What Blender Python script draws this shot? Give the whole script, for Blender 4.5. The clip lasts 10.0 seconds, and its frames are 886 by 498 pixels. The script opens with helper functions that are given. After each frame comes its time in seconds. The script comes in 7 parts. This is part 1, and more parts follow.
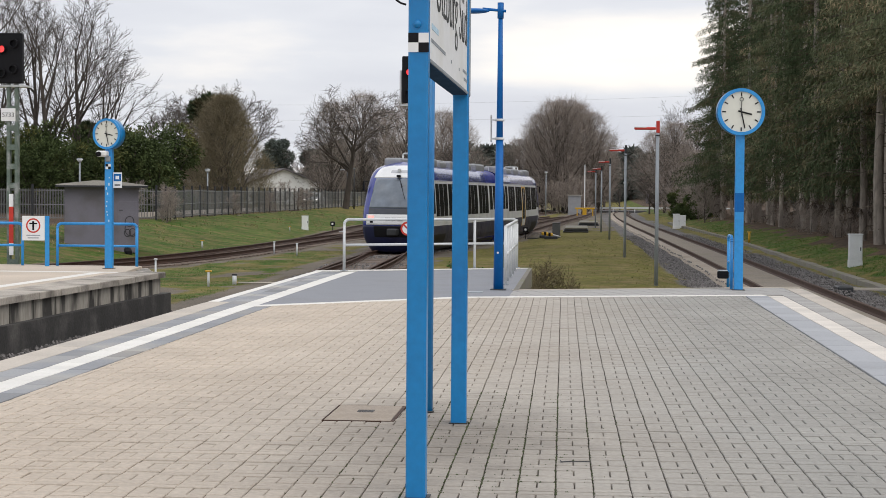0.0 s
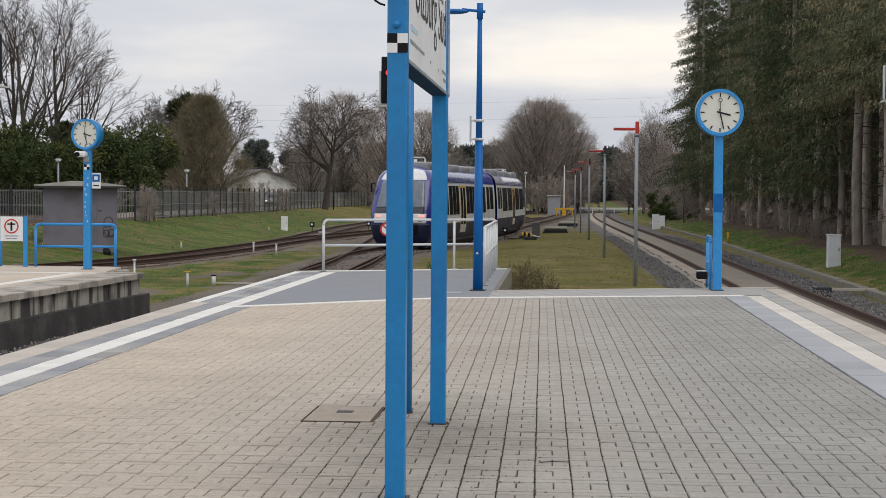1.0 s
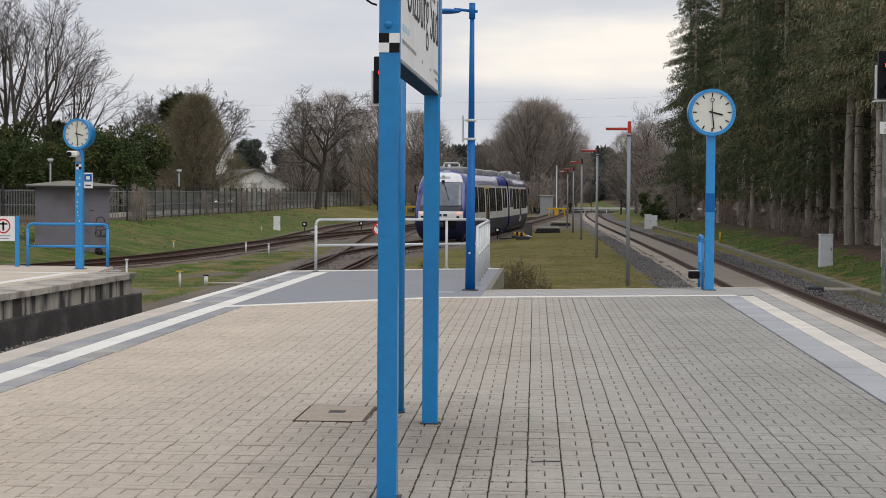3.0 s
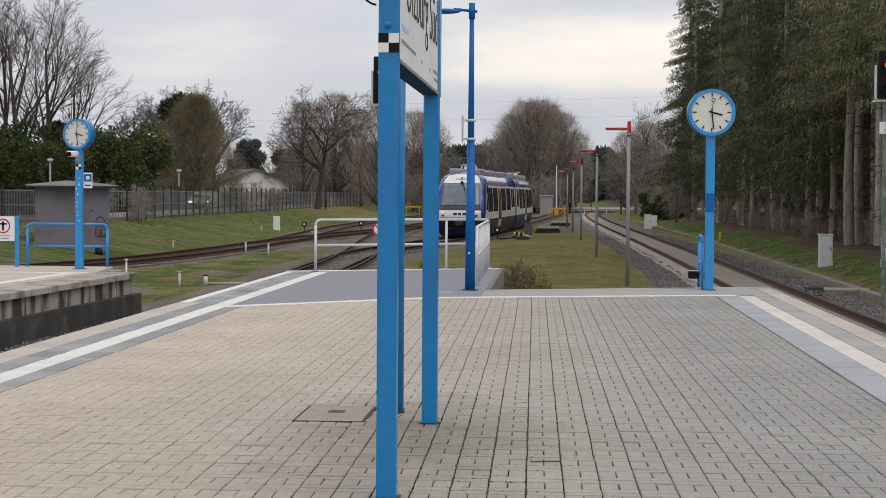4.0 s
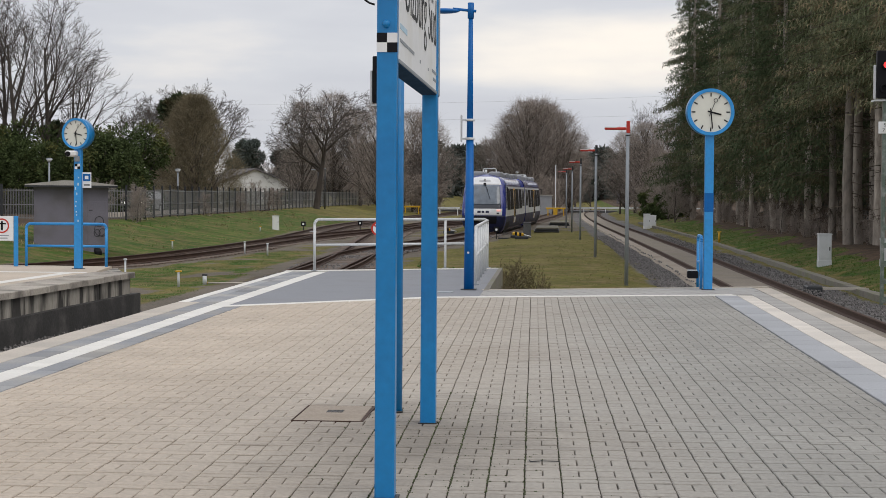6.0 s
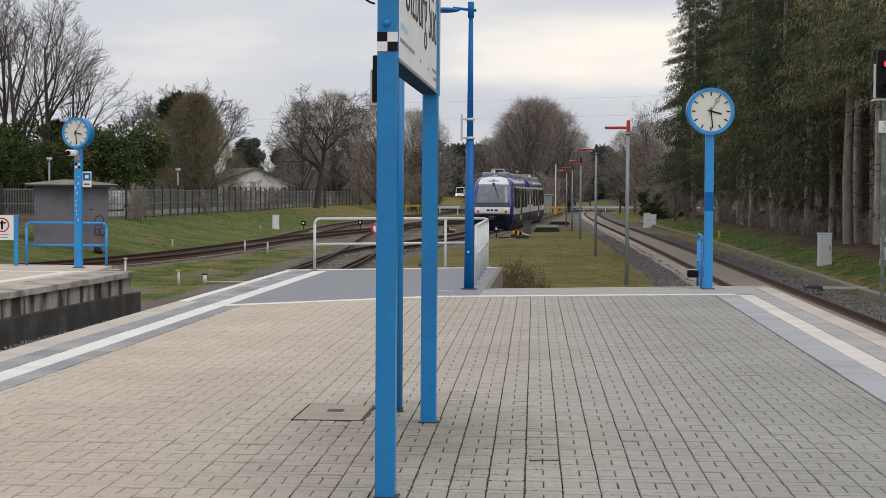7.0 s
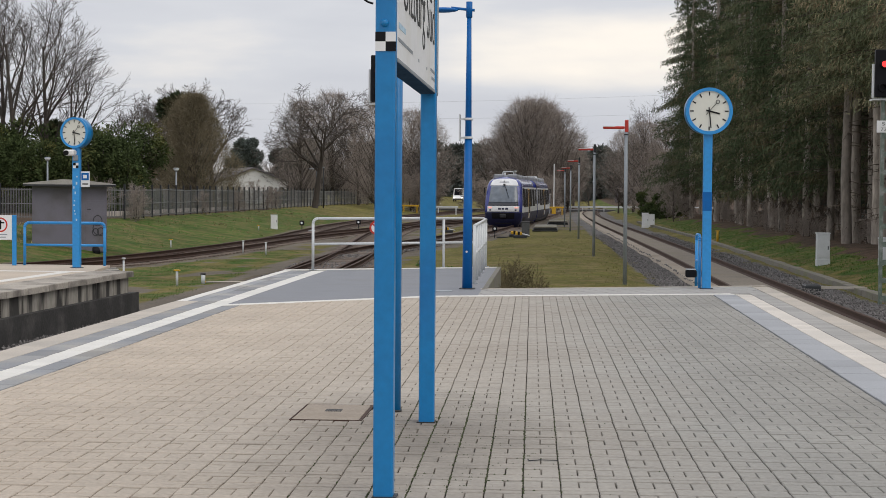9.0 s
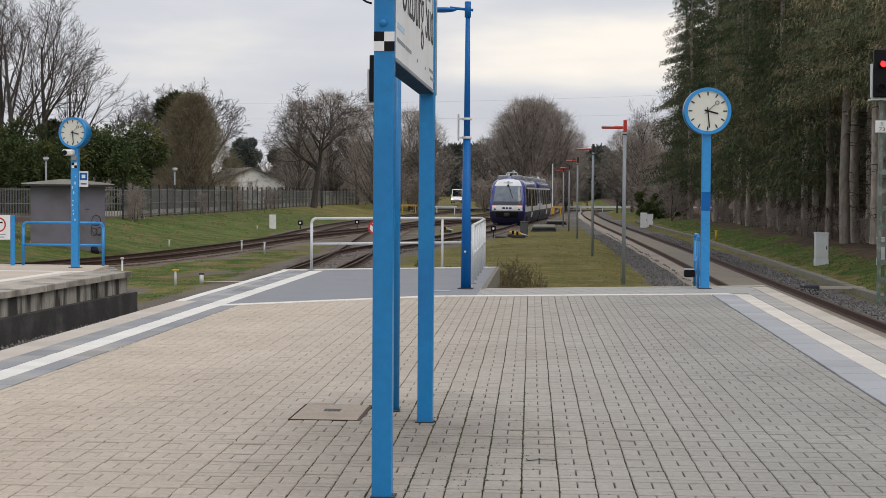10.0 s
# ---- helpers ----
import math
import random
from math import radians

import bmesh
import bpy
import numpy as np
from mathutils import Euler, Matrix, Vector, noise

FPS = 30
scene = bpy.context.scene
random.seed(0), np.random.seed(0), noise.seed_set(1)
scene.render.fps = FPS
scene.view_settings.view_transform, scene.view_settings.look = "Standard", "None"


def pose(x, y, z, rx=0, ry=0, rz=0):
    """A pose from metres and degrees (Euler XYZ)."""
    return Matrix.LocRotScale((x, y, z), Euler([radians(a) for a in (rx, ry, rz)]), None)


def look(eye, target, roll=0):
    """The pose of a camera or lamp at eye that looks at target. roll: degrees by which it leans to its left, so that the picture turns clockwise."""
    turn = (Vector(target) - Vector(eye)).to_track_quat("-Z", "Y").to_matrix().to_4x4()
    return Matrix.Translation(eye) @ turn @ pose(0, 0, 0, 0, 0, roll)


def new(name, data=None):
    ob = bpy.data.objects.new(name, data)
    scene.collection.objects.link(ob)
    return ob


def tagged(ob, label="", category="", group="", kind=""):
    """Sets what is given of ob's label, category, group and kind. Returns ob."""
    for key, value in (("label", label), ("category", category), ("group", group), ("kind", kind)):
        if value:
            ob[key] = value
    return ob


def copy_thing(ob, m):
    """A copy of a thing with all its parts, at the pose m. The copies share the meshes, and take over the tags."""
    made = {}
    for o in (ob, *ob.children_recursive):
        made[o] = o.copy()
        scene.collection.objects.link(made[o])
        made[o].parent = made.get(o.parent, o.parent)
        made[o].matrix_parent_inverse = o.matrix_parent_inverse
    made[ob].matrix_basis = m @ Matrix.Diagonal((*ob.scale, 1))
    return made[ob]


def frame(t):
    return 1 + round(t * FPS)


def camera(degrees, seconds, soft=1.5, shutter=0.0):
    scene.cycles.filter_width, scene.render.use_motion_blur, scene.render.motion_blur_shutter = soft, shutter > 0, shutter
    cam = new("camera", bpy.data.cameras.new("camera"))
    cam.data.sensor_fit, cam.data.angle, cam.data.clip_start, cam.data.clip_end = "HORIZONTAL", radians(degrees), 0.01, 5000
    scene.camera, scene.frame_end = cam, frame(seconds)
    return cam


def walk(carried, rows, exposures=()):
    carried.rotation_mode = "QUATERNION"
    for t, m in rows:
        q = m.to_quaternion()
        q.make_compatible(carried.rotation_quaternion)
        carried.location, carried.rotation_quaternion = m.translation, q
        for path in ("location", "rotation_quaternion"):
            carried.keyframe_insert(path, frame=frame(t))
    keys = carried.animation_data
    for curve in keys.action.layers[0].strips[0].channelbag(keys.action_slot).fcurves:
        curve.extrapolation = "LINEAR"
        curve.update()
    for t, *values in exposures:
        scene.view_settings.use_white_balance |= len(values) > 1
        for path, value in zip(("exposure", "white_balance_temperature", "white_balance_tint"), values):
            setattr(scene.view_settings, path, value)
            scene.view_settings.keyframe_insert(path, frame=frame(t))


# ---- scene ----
# ---- camera and its walk ----
LENS = 2 * math.degrees(math.atan(784 / 3000))
cam = camera(LENS, 10.0, soft=0.62)
# seconds, sideways sway, heading (left of the platform axis), tilt below the horizon
SWAY = [
    (0.0, -0.012, 4.745, 1.885), (0.5, -0.010, 4.435, 1.868), (1.0, -0.009, 4.055, 1.862), (1.5, -0.008, 3.860, 1.868),
    (2.0, -0.006, 3.835, 1.868), (2.5, -0.006, 3.815, 1.868), (4.0, -0.003, 3.798, 1.868), (4.5, -0.003, 3.798, 1.868),
    (5.0, -0.001, 3.790, 1.868), (5.5, 0.001, 3.768, 1.868), (7.0, -0.001, 3.770, 1.905), (7.5, -0.001, 3.775, 1.905),
    (8.0, -0.001, 3.785, 1.905), (8.5, -0.001, 3.790, 1.905), (9.0, 0.0, 3.715, 1.910), (9.5, 0.0, 3.666, 1.912), (10.0, 0.0, 3.666, 1.914)]
EYE_HEIGHT = 1.6


def eye_pose(sway, heading, tilt):
    h, p = radians(heading), radians(-tilt)
    eye = Vector((sway, 0.0, EYE_HEIGHT))
    way = Vector((-math.sin(h) * math.cos(p), math.cos(h) * math.cos(p), math.sin(p)))
    return look(eye, eye + way * 10, 0.4)


walk(cam, [(t, eye_pose(a, b, c)) for t, a, b, c in SWAY],
     exposures=[(0.0, 0.12), (0.5, -0.04), (1.0, -0.09), (1.5, -0.11), (2.5, -0.12), (10.0, -0.12)])

# ---- world and sun ----
SUN_AZIMUTH, SUN_ELEVATION = radians(125), radians(50)   # clockwise from the platform axis
world = bpy.data.worlds.new("overcast_sky")
scene.world = world
world.use_nodes = True
wn, wl = world.node_tree.nodes, world.node_tree.links
wn.clear()
w_out = wn.new("ShaderNodeOutputWorld")
w_sky = wn.new("ShaderNodeTexSky")
w_sky.sky_type, w_sky.sun_disc = "NISHITA", False
w_sky.sun_elevation, w_sky.sun_rotation = SUN_ELEVATION, SUN_AZIMUTH
w_clear = wn.new("ShaderNodeBackground")
w_clear.inputs[1].default_value = 0.06
wl.new(w_sky.outputs[0], w_clear.inputs[0])
w_co = wn.new("ShaderNodeTexCoord")
w_sep = wn.new("ShaderNodeSeparateXYZ")
wl.new(w_co.outputs["Generated"], w_sep.inputs[0])
w_map = wn.new("ShaderNodeMapping")
w_map.inputs["Scale"].default_value = (1.0, 1.0, 4.2)
w_map.inputs["Location"].default_value = (0.30, 0.2, 0.16)
wl.new(w_co.outputs["Generated"], w_map.inputs[0])
w_noise = wn.new("ShaderNodeTexNoise")
w_noise.inputs["Scale"].default_value = 4.2
w_noise.inputs["Detail"].default_value = 6
w_noise.inputs["Roughness"].default_value = 0.5
wl.new(w_map.outputs[0], w_noise.inputs["Vector"])
w_ramp = wn.new("ShaderNodeValToRGB")
w_ramp.color_ramp.elements[0].position, w_ramp.color_ramp.elements[1].position = 0.36, 0.78
w_ramp.color_ramp.elements[0].color = (0.575, 0.59, 0.645, 1)
w_ramp.color_ramp.elements[1].color = (1.0, 0.93, 0.84, 1)
w_mid = w_ramp.color_ramp.elements.new(0.54)
w_mid.color = (0.662, 0.673, 0.712, 1)
w_lift = wn.new("ShaderNodeMapRange")
w_lift.inputs["From Min"].default_value, w_lift.inputs["From Max"].default_value = 0.05, 0.9
w_lift.inputs["To Min"].default_value, w_lift.inputs["To Max"].default_value = 1.15, 1.62
wl.new(w_sep.outputs[2], w_lift.inputs[0])
w_dir = wn.new("ShaderNodeVectorMath")
w_dir.operation = "DISTANCE"
w_flat = wn.new("ShaderNodeVectorMath")
w_flat.operation = "MULTIPLY"
w_flat.inputs[1].default_value = (0.55, 1.0, 2.2)
wl.new(w_co.outputs["Generated"], w_flat.inputs[0])
w_dir.inputs[1].default_value = (0.012 * 0.55, 0.995, 0.082 * 2.2)
wl.new(w_flat.outputs[0], w_dir.inputs[0])
w_thin = wn.new("ShaderNodeMapRange")          # thinner cloud low over the line
w_thin.interpolation_type = "SMOOTHSTEP"
w_thin.inputs["From Min"].default_value, w_thin.inputs["From Max"].default_value = 0.0, 0.10
w_thin.inputs["To Min"].default_value, w_thin.inputs["To Max"].default_value = 0.235, 0.0
wl.new(w_dir.outputs["Value"], w_thin.inputs[0])
w_sum = wn.new("ShaderNodeMath")
wl.new(w_noise.outputs["Fac"], w_sum.inputs[0])
wl.new(w_thin.outputs[0], w_sum.inputs[1])
wl.new(w_sum.outputs[0], w_ramp.inputs[0])
w_cloud = wn.new("ShaderNodeBackground")
wl.new(w_ramp.outputs[0], w_cloud.inputs[0])
wl.new(w_lift.outputs[0], w_cloud.inputs[1])
w_mix = wn.new("ShaderNodeMixShader")
w_mix.inputs[0].default_value = 0.94
wl.new(w_clear.outputs[0], w_mix.inputs[1])
wl.new(w_cloud.outputs[0], w_mix.inputs[2])
wl.new(w_mix.outputs[0], w_out.inputs[0])

sun = new("sun", bpy.data.lights.new("sun", "SUN"))
sun.data.energy, sun.data.angle, sun.data.color = 0.85, radians(45), (1.0, 0.93, 0.83)
sun_from = Vector((math.sin(SUN_AZIMUTH) * math.cos(SUN_ELEVATION), math.cos(SUN_AZIMUTH) * math.cos(SUN_ELEVATION), math.sin(SUN_ELEVATION)))
sun.matrix_world = look(sun_from * 60, (0, 0, 0))


# ---- materials ----
def material(name, colour, rough=0.7, metal=0.0, vary=0.25, scale=3.0, fine=40.0, bump=0.15, tint=None, per_object=0.0, per_island=0.0,
             spec=0.5, glow=None, glow_strength=0.0, coat=0.0, stretch=(1, 1, 1), tint_at=(0.48, 0.68), across=None, damp=None):
    """A surface with variation at two scales, grain relief and, where given, a second colour in stains."""
    m = bpy.data.materials.new(name)
    m.use_nodes = True
    n, l = m.node_tree.nodes, m.node_tree.links
    bsdf = n["Principled BSDF"]
    co = n.new("ShaderNodeTexCoord")
    mp = n.new("ShaderNodeMapping")
    mp.inputs["Scale"].default_value = stretch
    l.new(co.outputs["Object"], mp.inputs[0])
    big = n.new("ShaderNodeTexNoise")
    big.inputs["Scale"].default_value, big.inputs["Detail"].default_value = scale, 5
    small = n.new("ShaderNodeTexNoise")
    small.inputs["Scale"].default_value, small.inputs["Detail"].default_value = fine, 3
    for t in (big, small):
        l.new(mp.outputs[0], t.inputs["Vector"])
    base = n.new("ShaderNodeMix")
    base.data_type = "RGBA"
    base.inputs["A"].default_value = (*colour, 1)
    base.inputs["B"].default_value = (*(tint or colour), 1)
    ramp = n.new("ShaderNodeMapRange")
    ramp.inputs["From Min"].default_value, ramp.inputs["From Max"].default_value = tint_at
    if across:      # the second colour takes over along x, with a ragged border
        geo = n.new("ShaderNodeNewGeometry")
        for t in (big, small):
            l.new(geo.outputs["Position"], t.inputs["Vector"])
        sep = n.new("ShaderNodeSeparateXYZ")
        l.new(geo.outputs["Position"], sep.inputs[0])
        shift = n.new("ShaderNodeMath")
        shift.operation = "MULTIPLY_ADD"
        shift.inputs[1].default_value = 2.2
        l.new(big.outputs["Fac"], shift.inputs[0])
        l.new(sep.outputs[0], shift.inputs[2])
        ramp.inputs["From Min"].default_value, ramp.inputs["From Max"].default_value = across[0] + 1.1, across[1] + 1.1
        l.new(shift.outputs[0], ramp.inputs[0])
    else:
        l.new(big.outputs["Fac"], ramp.inputs[0])
    l.new(ramp.outputs[0], base.inputs["Factor"])
    amount = n.new("ShaderNodeMath")
    amount.operation = "ADD"
    l.new(big.outputs["Fac"], amount.inputs[0])
    l.new(small.outputs["Fac"], amount.inputs[1])
    value = n.new("ShaderNodeMapRange")
    value.inputs["From Min"].default_value, value.inputs["From Max"].default_value = 0.65, 1.35
    value.inputs["To Min"].default_value, value.inputs["To Max"].default_value = 1 - vary, 1 + vary
    l.new(amount.outputs[0], value.inputs[0])
    last = value.outputs[0]
    if damp:        # a ragged mossy stain round a spot
        gap = n.new("ShaderNodeVectorMath")
        gap.operation = "DISTANCE"
        flat = n.new("ShaderNodeVectorMath")
        flat.operation = "MULTIPLY"
        flat.inputs[1].default_value = (1.0, 0.36, 0.0)
        l.new(geo.outputs["Position"], flat.inputs[0])
        l.new(flat.outputs[0], gap.inputs[0])
        gap.inputs[1].default_value = (damp[0], damp[1] * 0.36, 0.0)
        blot = n.new("ShaderNodeTexNoise")
        blot.inputs["Scale"].default_value, blot.inputs["Detail"].default_value = 2.2, 5
        l.new(geo.outputs["Position"], blot.inputs["Vector"])
        edge = n.new("ShaderNodeMath")
        edge.operation = "MULTIPLY_ADD"
        edge.inputs[1].default_value = 1.1
        l.new(blot.outputs["Fac"], edge.inputs[0])
        l.new(gap.outputs["Value"], edge.inputs[2])
        wet = n.new("ShaderNodeMapRange")
        wet.inputs["From Min"].default_value, wet.inputs["From Max"].default_value = 0.65, 1.70
        wet.inputs["To Min"].default_value, wet.inputs["To Max"].default_value = 0.56, 1.0
        l.new(edge.outputs[0], wet.inputs[0])
        soak = n.new("ShaderNodeMath")
        soak.operation = "MULTIPLY"
        l.new(last, soak.inputs[0])
        l.new(wet.outputs[0], soak.inputs[1])
        last = soak.outputs[0]
    for spread, kind, socket in ((per_object, "ShaderNodeObjectInfo", "Random"), (per_island, "ShaderNodeNewGeometry", "Random Per Island")):
        if spread:
            src = n.new(kind)
            r = n.new("ShaderNodeMapRange")
            r.inputs["To Min"].default_value, r.inputs["To Max"].default_value = 1 - spread, 1 + spread
            l.new(src.outputs[socket], r.inputs[0])
            mul = n.new("ShaderNodeMath")
            mul.operation = "MULTIPLY"
            l.new(last, mul.inputs[0])
            l.new(r.outputs[0], mul.inputs[1])
            last = mul.outputs[0]
    col = n.new("ShaderNodeVectorMath")
    col.operation = "SCALE"
    l.new(base.outputs["Result"], col.inputs[0])
    l.new(last, col.inputs["Scale"])
    l.new(col.outputs[0], bsdf.inputs["Base Color"])
    bsdf.inputs["Roughness"].default_value = rough
    bsdf.inputs["Metallic"].default_value = metal
    bsdf.inputs["Specular IOR Level"].default_value = spec
    bsdf.inputs["Coat Weight"].default_value = coat
    if bump:
        b = n.new("ShaderNodeBump")
        b.inputs["Strength"].default_value, b.inputs["Distance"].default_value = bump, 0.01
        l.new(small.outputs["Fac"], b.inputs["Height"])
        l.new(b.outputs[0], bsdf.inputs["Normal"])
    if glow:
        bsdf.inputs["Emission Color"].default_value = (*glow, 1)
        bsdf.inputs["Emission Strength"].default_value = glow_strength
    return m


M = {}
M["blue"] = material("sky_blue_paint", (0.005, 0.205, 0.50), 0.30, vary=0.12, scale=1.3, fine=18, bump=0.05, tint=(0.006, 0.155, 0.41), spec=0.5)
M["clock_blue"] = material("light_blue_paint", (0.03, 0.29, 0.68), 0.32, vary=0.12, scale=1.3, fine=18, bump=0.05)
M["deep_blue"] = material("deep_blue_paint", (0.001, 0.12, 0.40), 0.45, vary=0.12, scale=1.5, fine=18, bump=0.05, spec=0.3)
M["white"] = material("white_paint", (0.84, 0.85, 0.86), 0.45, vary=0.05, scale=2, fine=25, bump=0.04, tint=(0.76, 0.76, 0.74))
M["galv"] = material("galvanised_steel", (0.64, 0.66, 0.67), 0.45, 0.1, vary=0.12, scale=4, fine=60, bump=0.05)
M["grey_steel"] = material("grey_painted_steel", (0.30, 0.33, 0.36), 0.5, 0.1, vary=0.12, scale=3, fine=50, bump=0.05)
M["dark"] = material("dark_grey_metal", (0.035, 0.037, 0.04), 0.5, 0.2, vary=0.2, scale=4, fine=30)
M["black"] = material("black_plastic", (0.010, 0.010, 0.012), 0.5, spec=0.15, vary=0.15, scale=4, fine=30, bump=0.05)
M["dullgrey"] = material("dull_dark_grey_paint", (0.10, 0.102, 0.105), 0.7, vary=0.25, scale=3, fine=25)
M["guidetile"] = material("pale_blue_grey_guide_tile", (0.345, 0.355, 0.375), 0.8, vary=0.12, scale=0.8, fine=40, bump=0.2, per_island=0.09)
M["red"] = material("signal_red_paint", (0.55, 0.035, 0.02), 0.45, vary=0.15, scale=4, fine=30, bump=0.05)
M["yellow"] = material("yellow_paint", (0.62, 0.36, 0.02), 0.5, vary=0.15, scale=4, fine=30, bump=0.05)
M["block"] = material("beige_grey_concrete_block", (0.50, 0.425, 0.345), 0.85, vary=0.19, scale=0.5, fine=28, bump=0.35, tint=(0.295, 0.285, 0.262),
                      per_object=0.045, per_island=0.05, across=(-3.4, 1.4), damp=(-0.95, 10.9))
M["linecream"] = material("cream_guide_tile", (0.62, 0.575, 0.52), 0.75, vary=0.10, scale=1.2, fine=40, bump=0.2, per_island=0.07)
M["greytile"] = material("pale_grey_tile", (0.35, 0.34, 0.325), 0.8, vary=0.12, scale=1.2, fine=40, bump=0.2, per_island=0.10)
M["joint"] = material("dark_joint_sand", (0.15, 0.13, 0.10), 0.95, vary=0.35, scale=1.2, fine=60, bump=0.4, tint=(0.055, 0.075, 0.03))
M["bluegrey"] = material("blue_grey_tile", (0.272, 0.280, 0.295), 0.8, vary=0.14, scale=0.8, fine=40, bump=0.2, tint=(0.34, 0.325, 0.30), per_object=0.08, per_island=0.22)
M["linewhite"] = material("white_guide_tile", (0.72, 0.70, 0.655), 0.7, vary=0.08, scale=1.2, fine=40, bump=0.15, per_island=0.05)
M["slab"] = material("pale_concrete_edge_slab", (0.50, 0.45, 0.39), 0.85, vary=0.14, scale=0.9, fine=35, bump=0.3, tint=(0.38, 0.35, 0.31), per_object=0.07)
M["asphalt"] = material("blue_grey_asphalt", (0.245, 0.254, 0.276), 0.9, vary=0.12, scale=0.9, fine=70, bump=0.4, tint=(0.215, 0.22, 0.235))
M["wallconc"] = material("weathered_concrete", (0.42, 0.39, 0.34), 0.9, vary=0.3, scale=2.2, fine=22, bump=0.5, tint=(0.05, 0.047, 0.043), stretch=(1, 1, 0.22), tint_at=(0.44, 0.56))
M["wallbase"] = material("black_stained_concrete", (0.045, 0.043, 0.042), 0.9, vary=0.35, scale=1.6, fine=22, bump=0.5, tint=(0.09, 0.085, 0.08))
M["stone"] = material("grey_ballast_stone", (0.165, 0.155, 0.15), 0.9, vary=0.3, scale=4, fine=30, bump=0.4, per_island=0.45)
M["fill"] = material("brown_sandy_gravel", (0.25, 0.215, 0.175), 0.95, vary=0.3, scale=0.8, fine=14, bump=0.9, tint=(0.19, 0.165, 0.12))
M["rust"] = material("rusty_rail_steel", (0.058, 0.029, 0.018), 0.8, 0.0, vary=0.3, scale=3, fine=30)
M["railtop"] = material("worn_rail_head", (0.23, 0.145, 0.10), 0.45, 0.3, vary=0.2, scale=3, fine=30, bump=0.05)
M["sleeper"] = material("weathered_sleeper", (0.13, 0.10, 0.08), 0.9, vary=0.35, scale=3, fine=25, bump=0.6, per_object=0.2, per_island=0.25)
M["kerb"] = material("old_grey_kerb_concrete", (0.20, 0.185, 0.16), 0.9, vary=0.3, scale=1.2, fine=20, bump=0.6, tint=(0.15, 0.15, 0.09))
M["trainblue"] = material("royal_blue_train_paint", (0.022, 0.034, 0.235), 0.22, vary=0.10, scale=0.8, fine=20, bump=0.0, coat=0.6, tint=(0.035, 0.05, 0.26))
M["trainnavy"] = material("dark_navy_train_paint", (0.006, 0.010, 0.050), 0.5, vary=0.2, scale=0.9, fine=20, bump=0.0, coat=0.0, tint=(0.03, 0.03, 0.07))
M["trainskirt"] = material("dusty_navy_train_skirt", (0.036, 0.036, 0.072), 0.55, vary=0.2, scale=1.5, fine=12, bump=0.0, tint=(0.075, 0.070, 0.085))
M["trainsilver"] = material("silver_roof_paint", (0.52, 0.53, 0.56), 0.5, vary=0.12, scale=1.2, fine=20, bump=0.0, tint=(0.40, 0.40, 0.42))
M["drybush"] = material("dry_olive_brown_twigs", (0.13, 0.105, 0.055), 0.95, vary=0.3, scale=3, fine=20, bump=0.0, per_island=0.35)
M["trainwhite"] = material("silver_white_train_paint", (0.82, 0.83, 0.84), 0.40, vary=0.06, scale=0.9, fine=20, bump=0.0, coat=0.2, tint=(0.66, 0.66, 0.67))
M["glass"] = material("dark_window_glass", (0.010, 0.011, 0.013), 0.25, vary=0.1, scale=1, fine=3, bump=0.0, spec=0.03)
# Pale blue-grey base colour holds the sky's reflection on the windscreen.
M["screen"] = material("tinted_windscreen", (0.13, 0.16, 0.20), 0.08, vary=0.3, scale=0.8, fine=3, bump=0.0, spec=0.7, coat=0.5)
M["darkglass"] = material("dark_tinted_screen_foot", (0.05, 0.055, 0.07), 0.15, vary=0.2, scale=1, fine=4, bump=0.0)
M["traingrey"] = material("grey_roof_equipment", (0.30, 0.31, 0.33), 0.55, vary=0.15, scale=2, fine=20, bump=0.05)
M["tail"] = material("red_tail_lamp", (0.8, 0.38, 0.32), 0.3, bump=0.0, glow=(1.0, 0.45, 0.40), glow_strength=0.6)
M["redlamp"] = material("red_signal_lamp", (0.8, 0.03, 0.03), 0.3, bump=0.0, glow=(1.0, 0.03, 0.03), glow_strength=2.2)
M["dial"] = material("cream_clock_dial", (0.74, 0.74, 0.66), 0.4, vary=0.03, scale=2, fine=12, bump=0.0)
M["hut"] = material("grey_rendered_wall", (0.20, 0.19, 0.225), 0.9, vary=0.12, scale=0.9, fine=30, bump=0.3, tint=(0.14, 0.13, 0.14))
M["roofing"] = material("grey_roof_sheet", (0.42, 0.40, 0.37), 0.8, vary=0.2, scale=1.2, fine=20)
M["fence"] = material("weathered_grey_fence_slats", (0.175, 0.177, 0.175), 0.8, vary=0.25, scale=0.5, fine=10, bump=0.2, tint=(0.12, 0.12, 0.105), per_object=0.2, per_island=0.18)
M["bark"] = material("dark_grey_brown_bark", (0.072, 0.060, 0.050), 0.95, vary=0.35, scale=1.2, fine=9, bump=0.8, stretch=(1, 1, 0.3))
M["twig"] = material("grey_brown_twigs", (0.10, 0.085, 0.075), 0.95, vary=0.3, scale=0.7, fine=6, bump=0.0, per_island=0.25)
# Greyish brown made paler to put distance haze into the twig colour.
M["redtwig"] = material("greyish_brown_twigs", (0.30, 0.256, 0.222), 0.95, vary=0.25, scale=0.5, fine=6, bump=0.0, per_island=0.25)
M["olivetwig"] = material("olive_brown_twigs", (0.205, 0.172, 0.108), 0.95, vary=0.25, scale=0.5, fine=6, bump=0.0, per_island=0.25)
M["sprucebark"] = material("pale_grey_spruce_bark", (0.36, 0.315, 0.27), 0.95, vary=0.4, scale=1.5, fine=9, bump=0.9, stretch=(1, 1, 0.35), tint=(0.20, 0.17, 0.14), per_object=0.25)
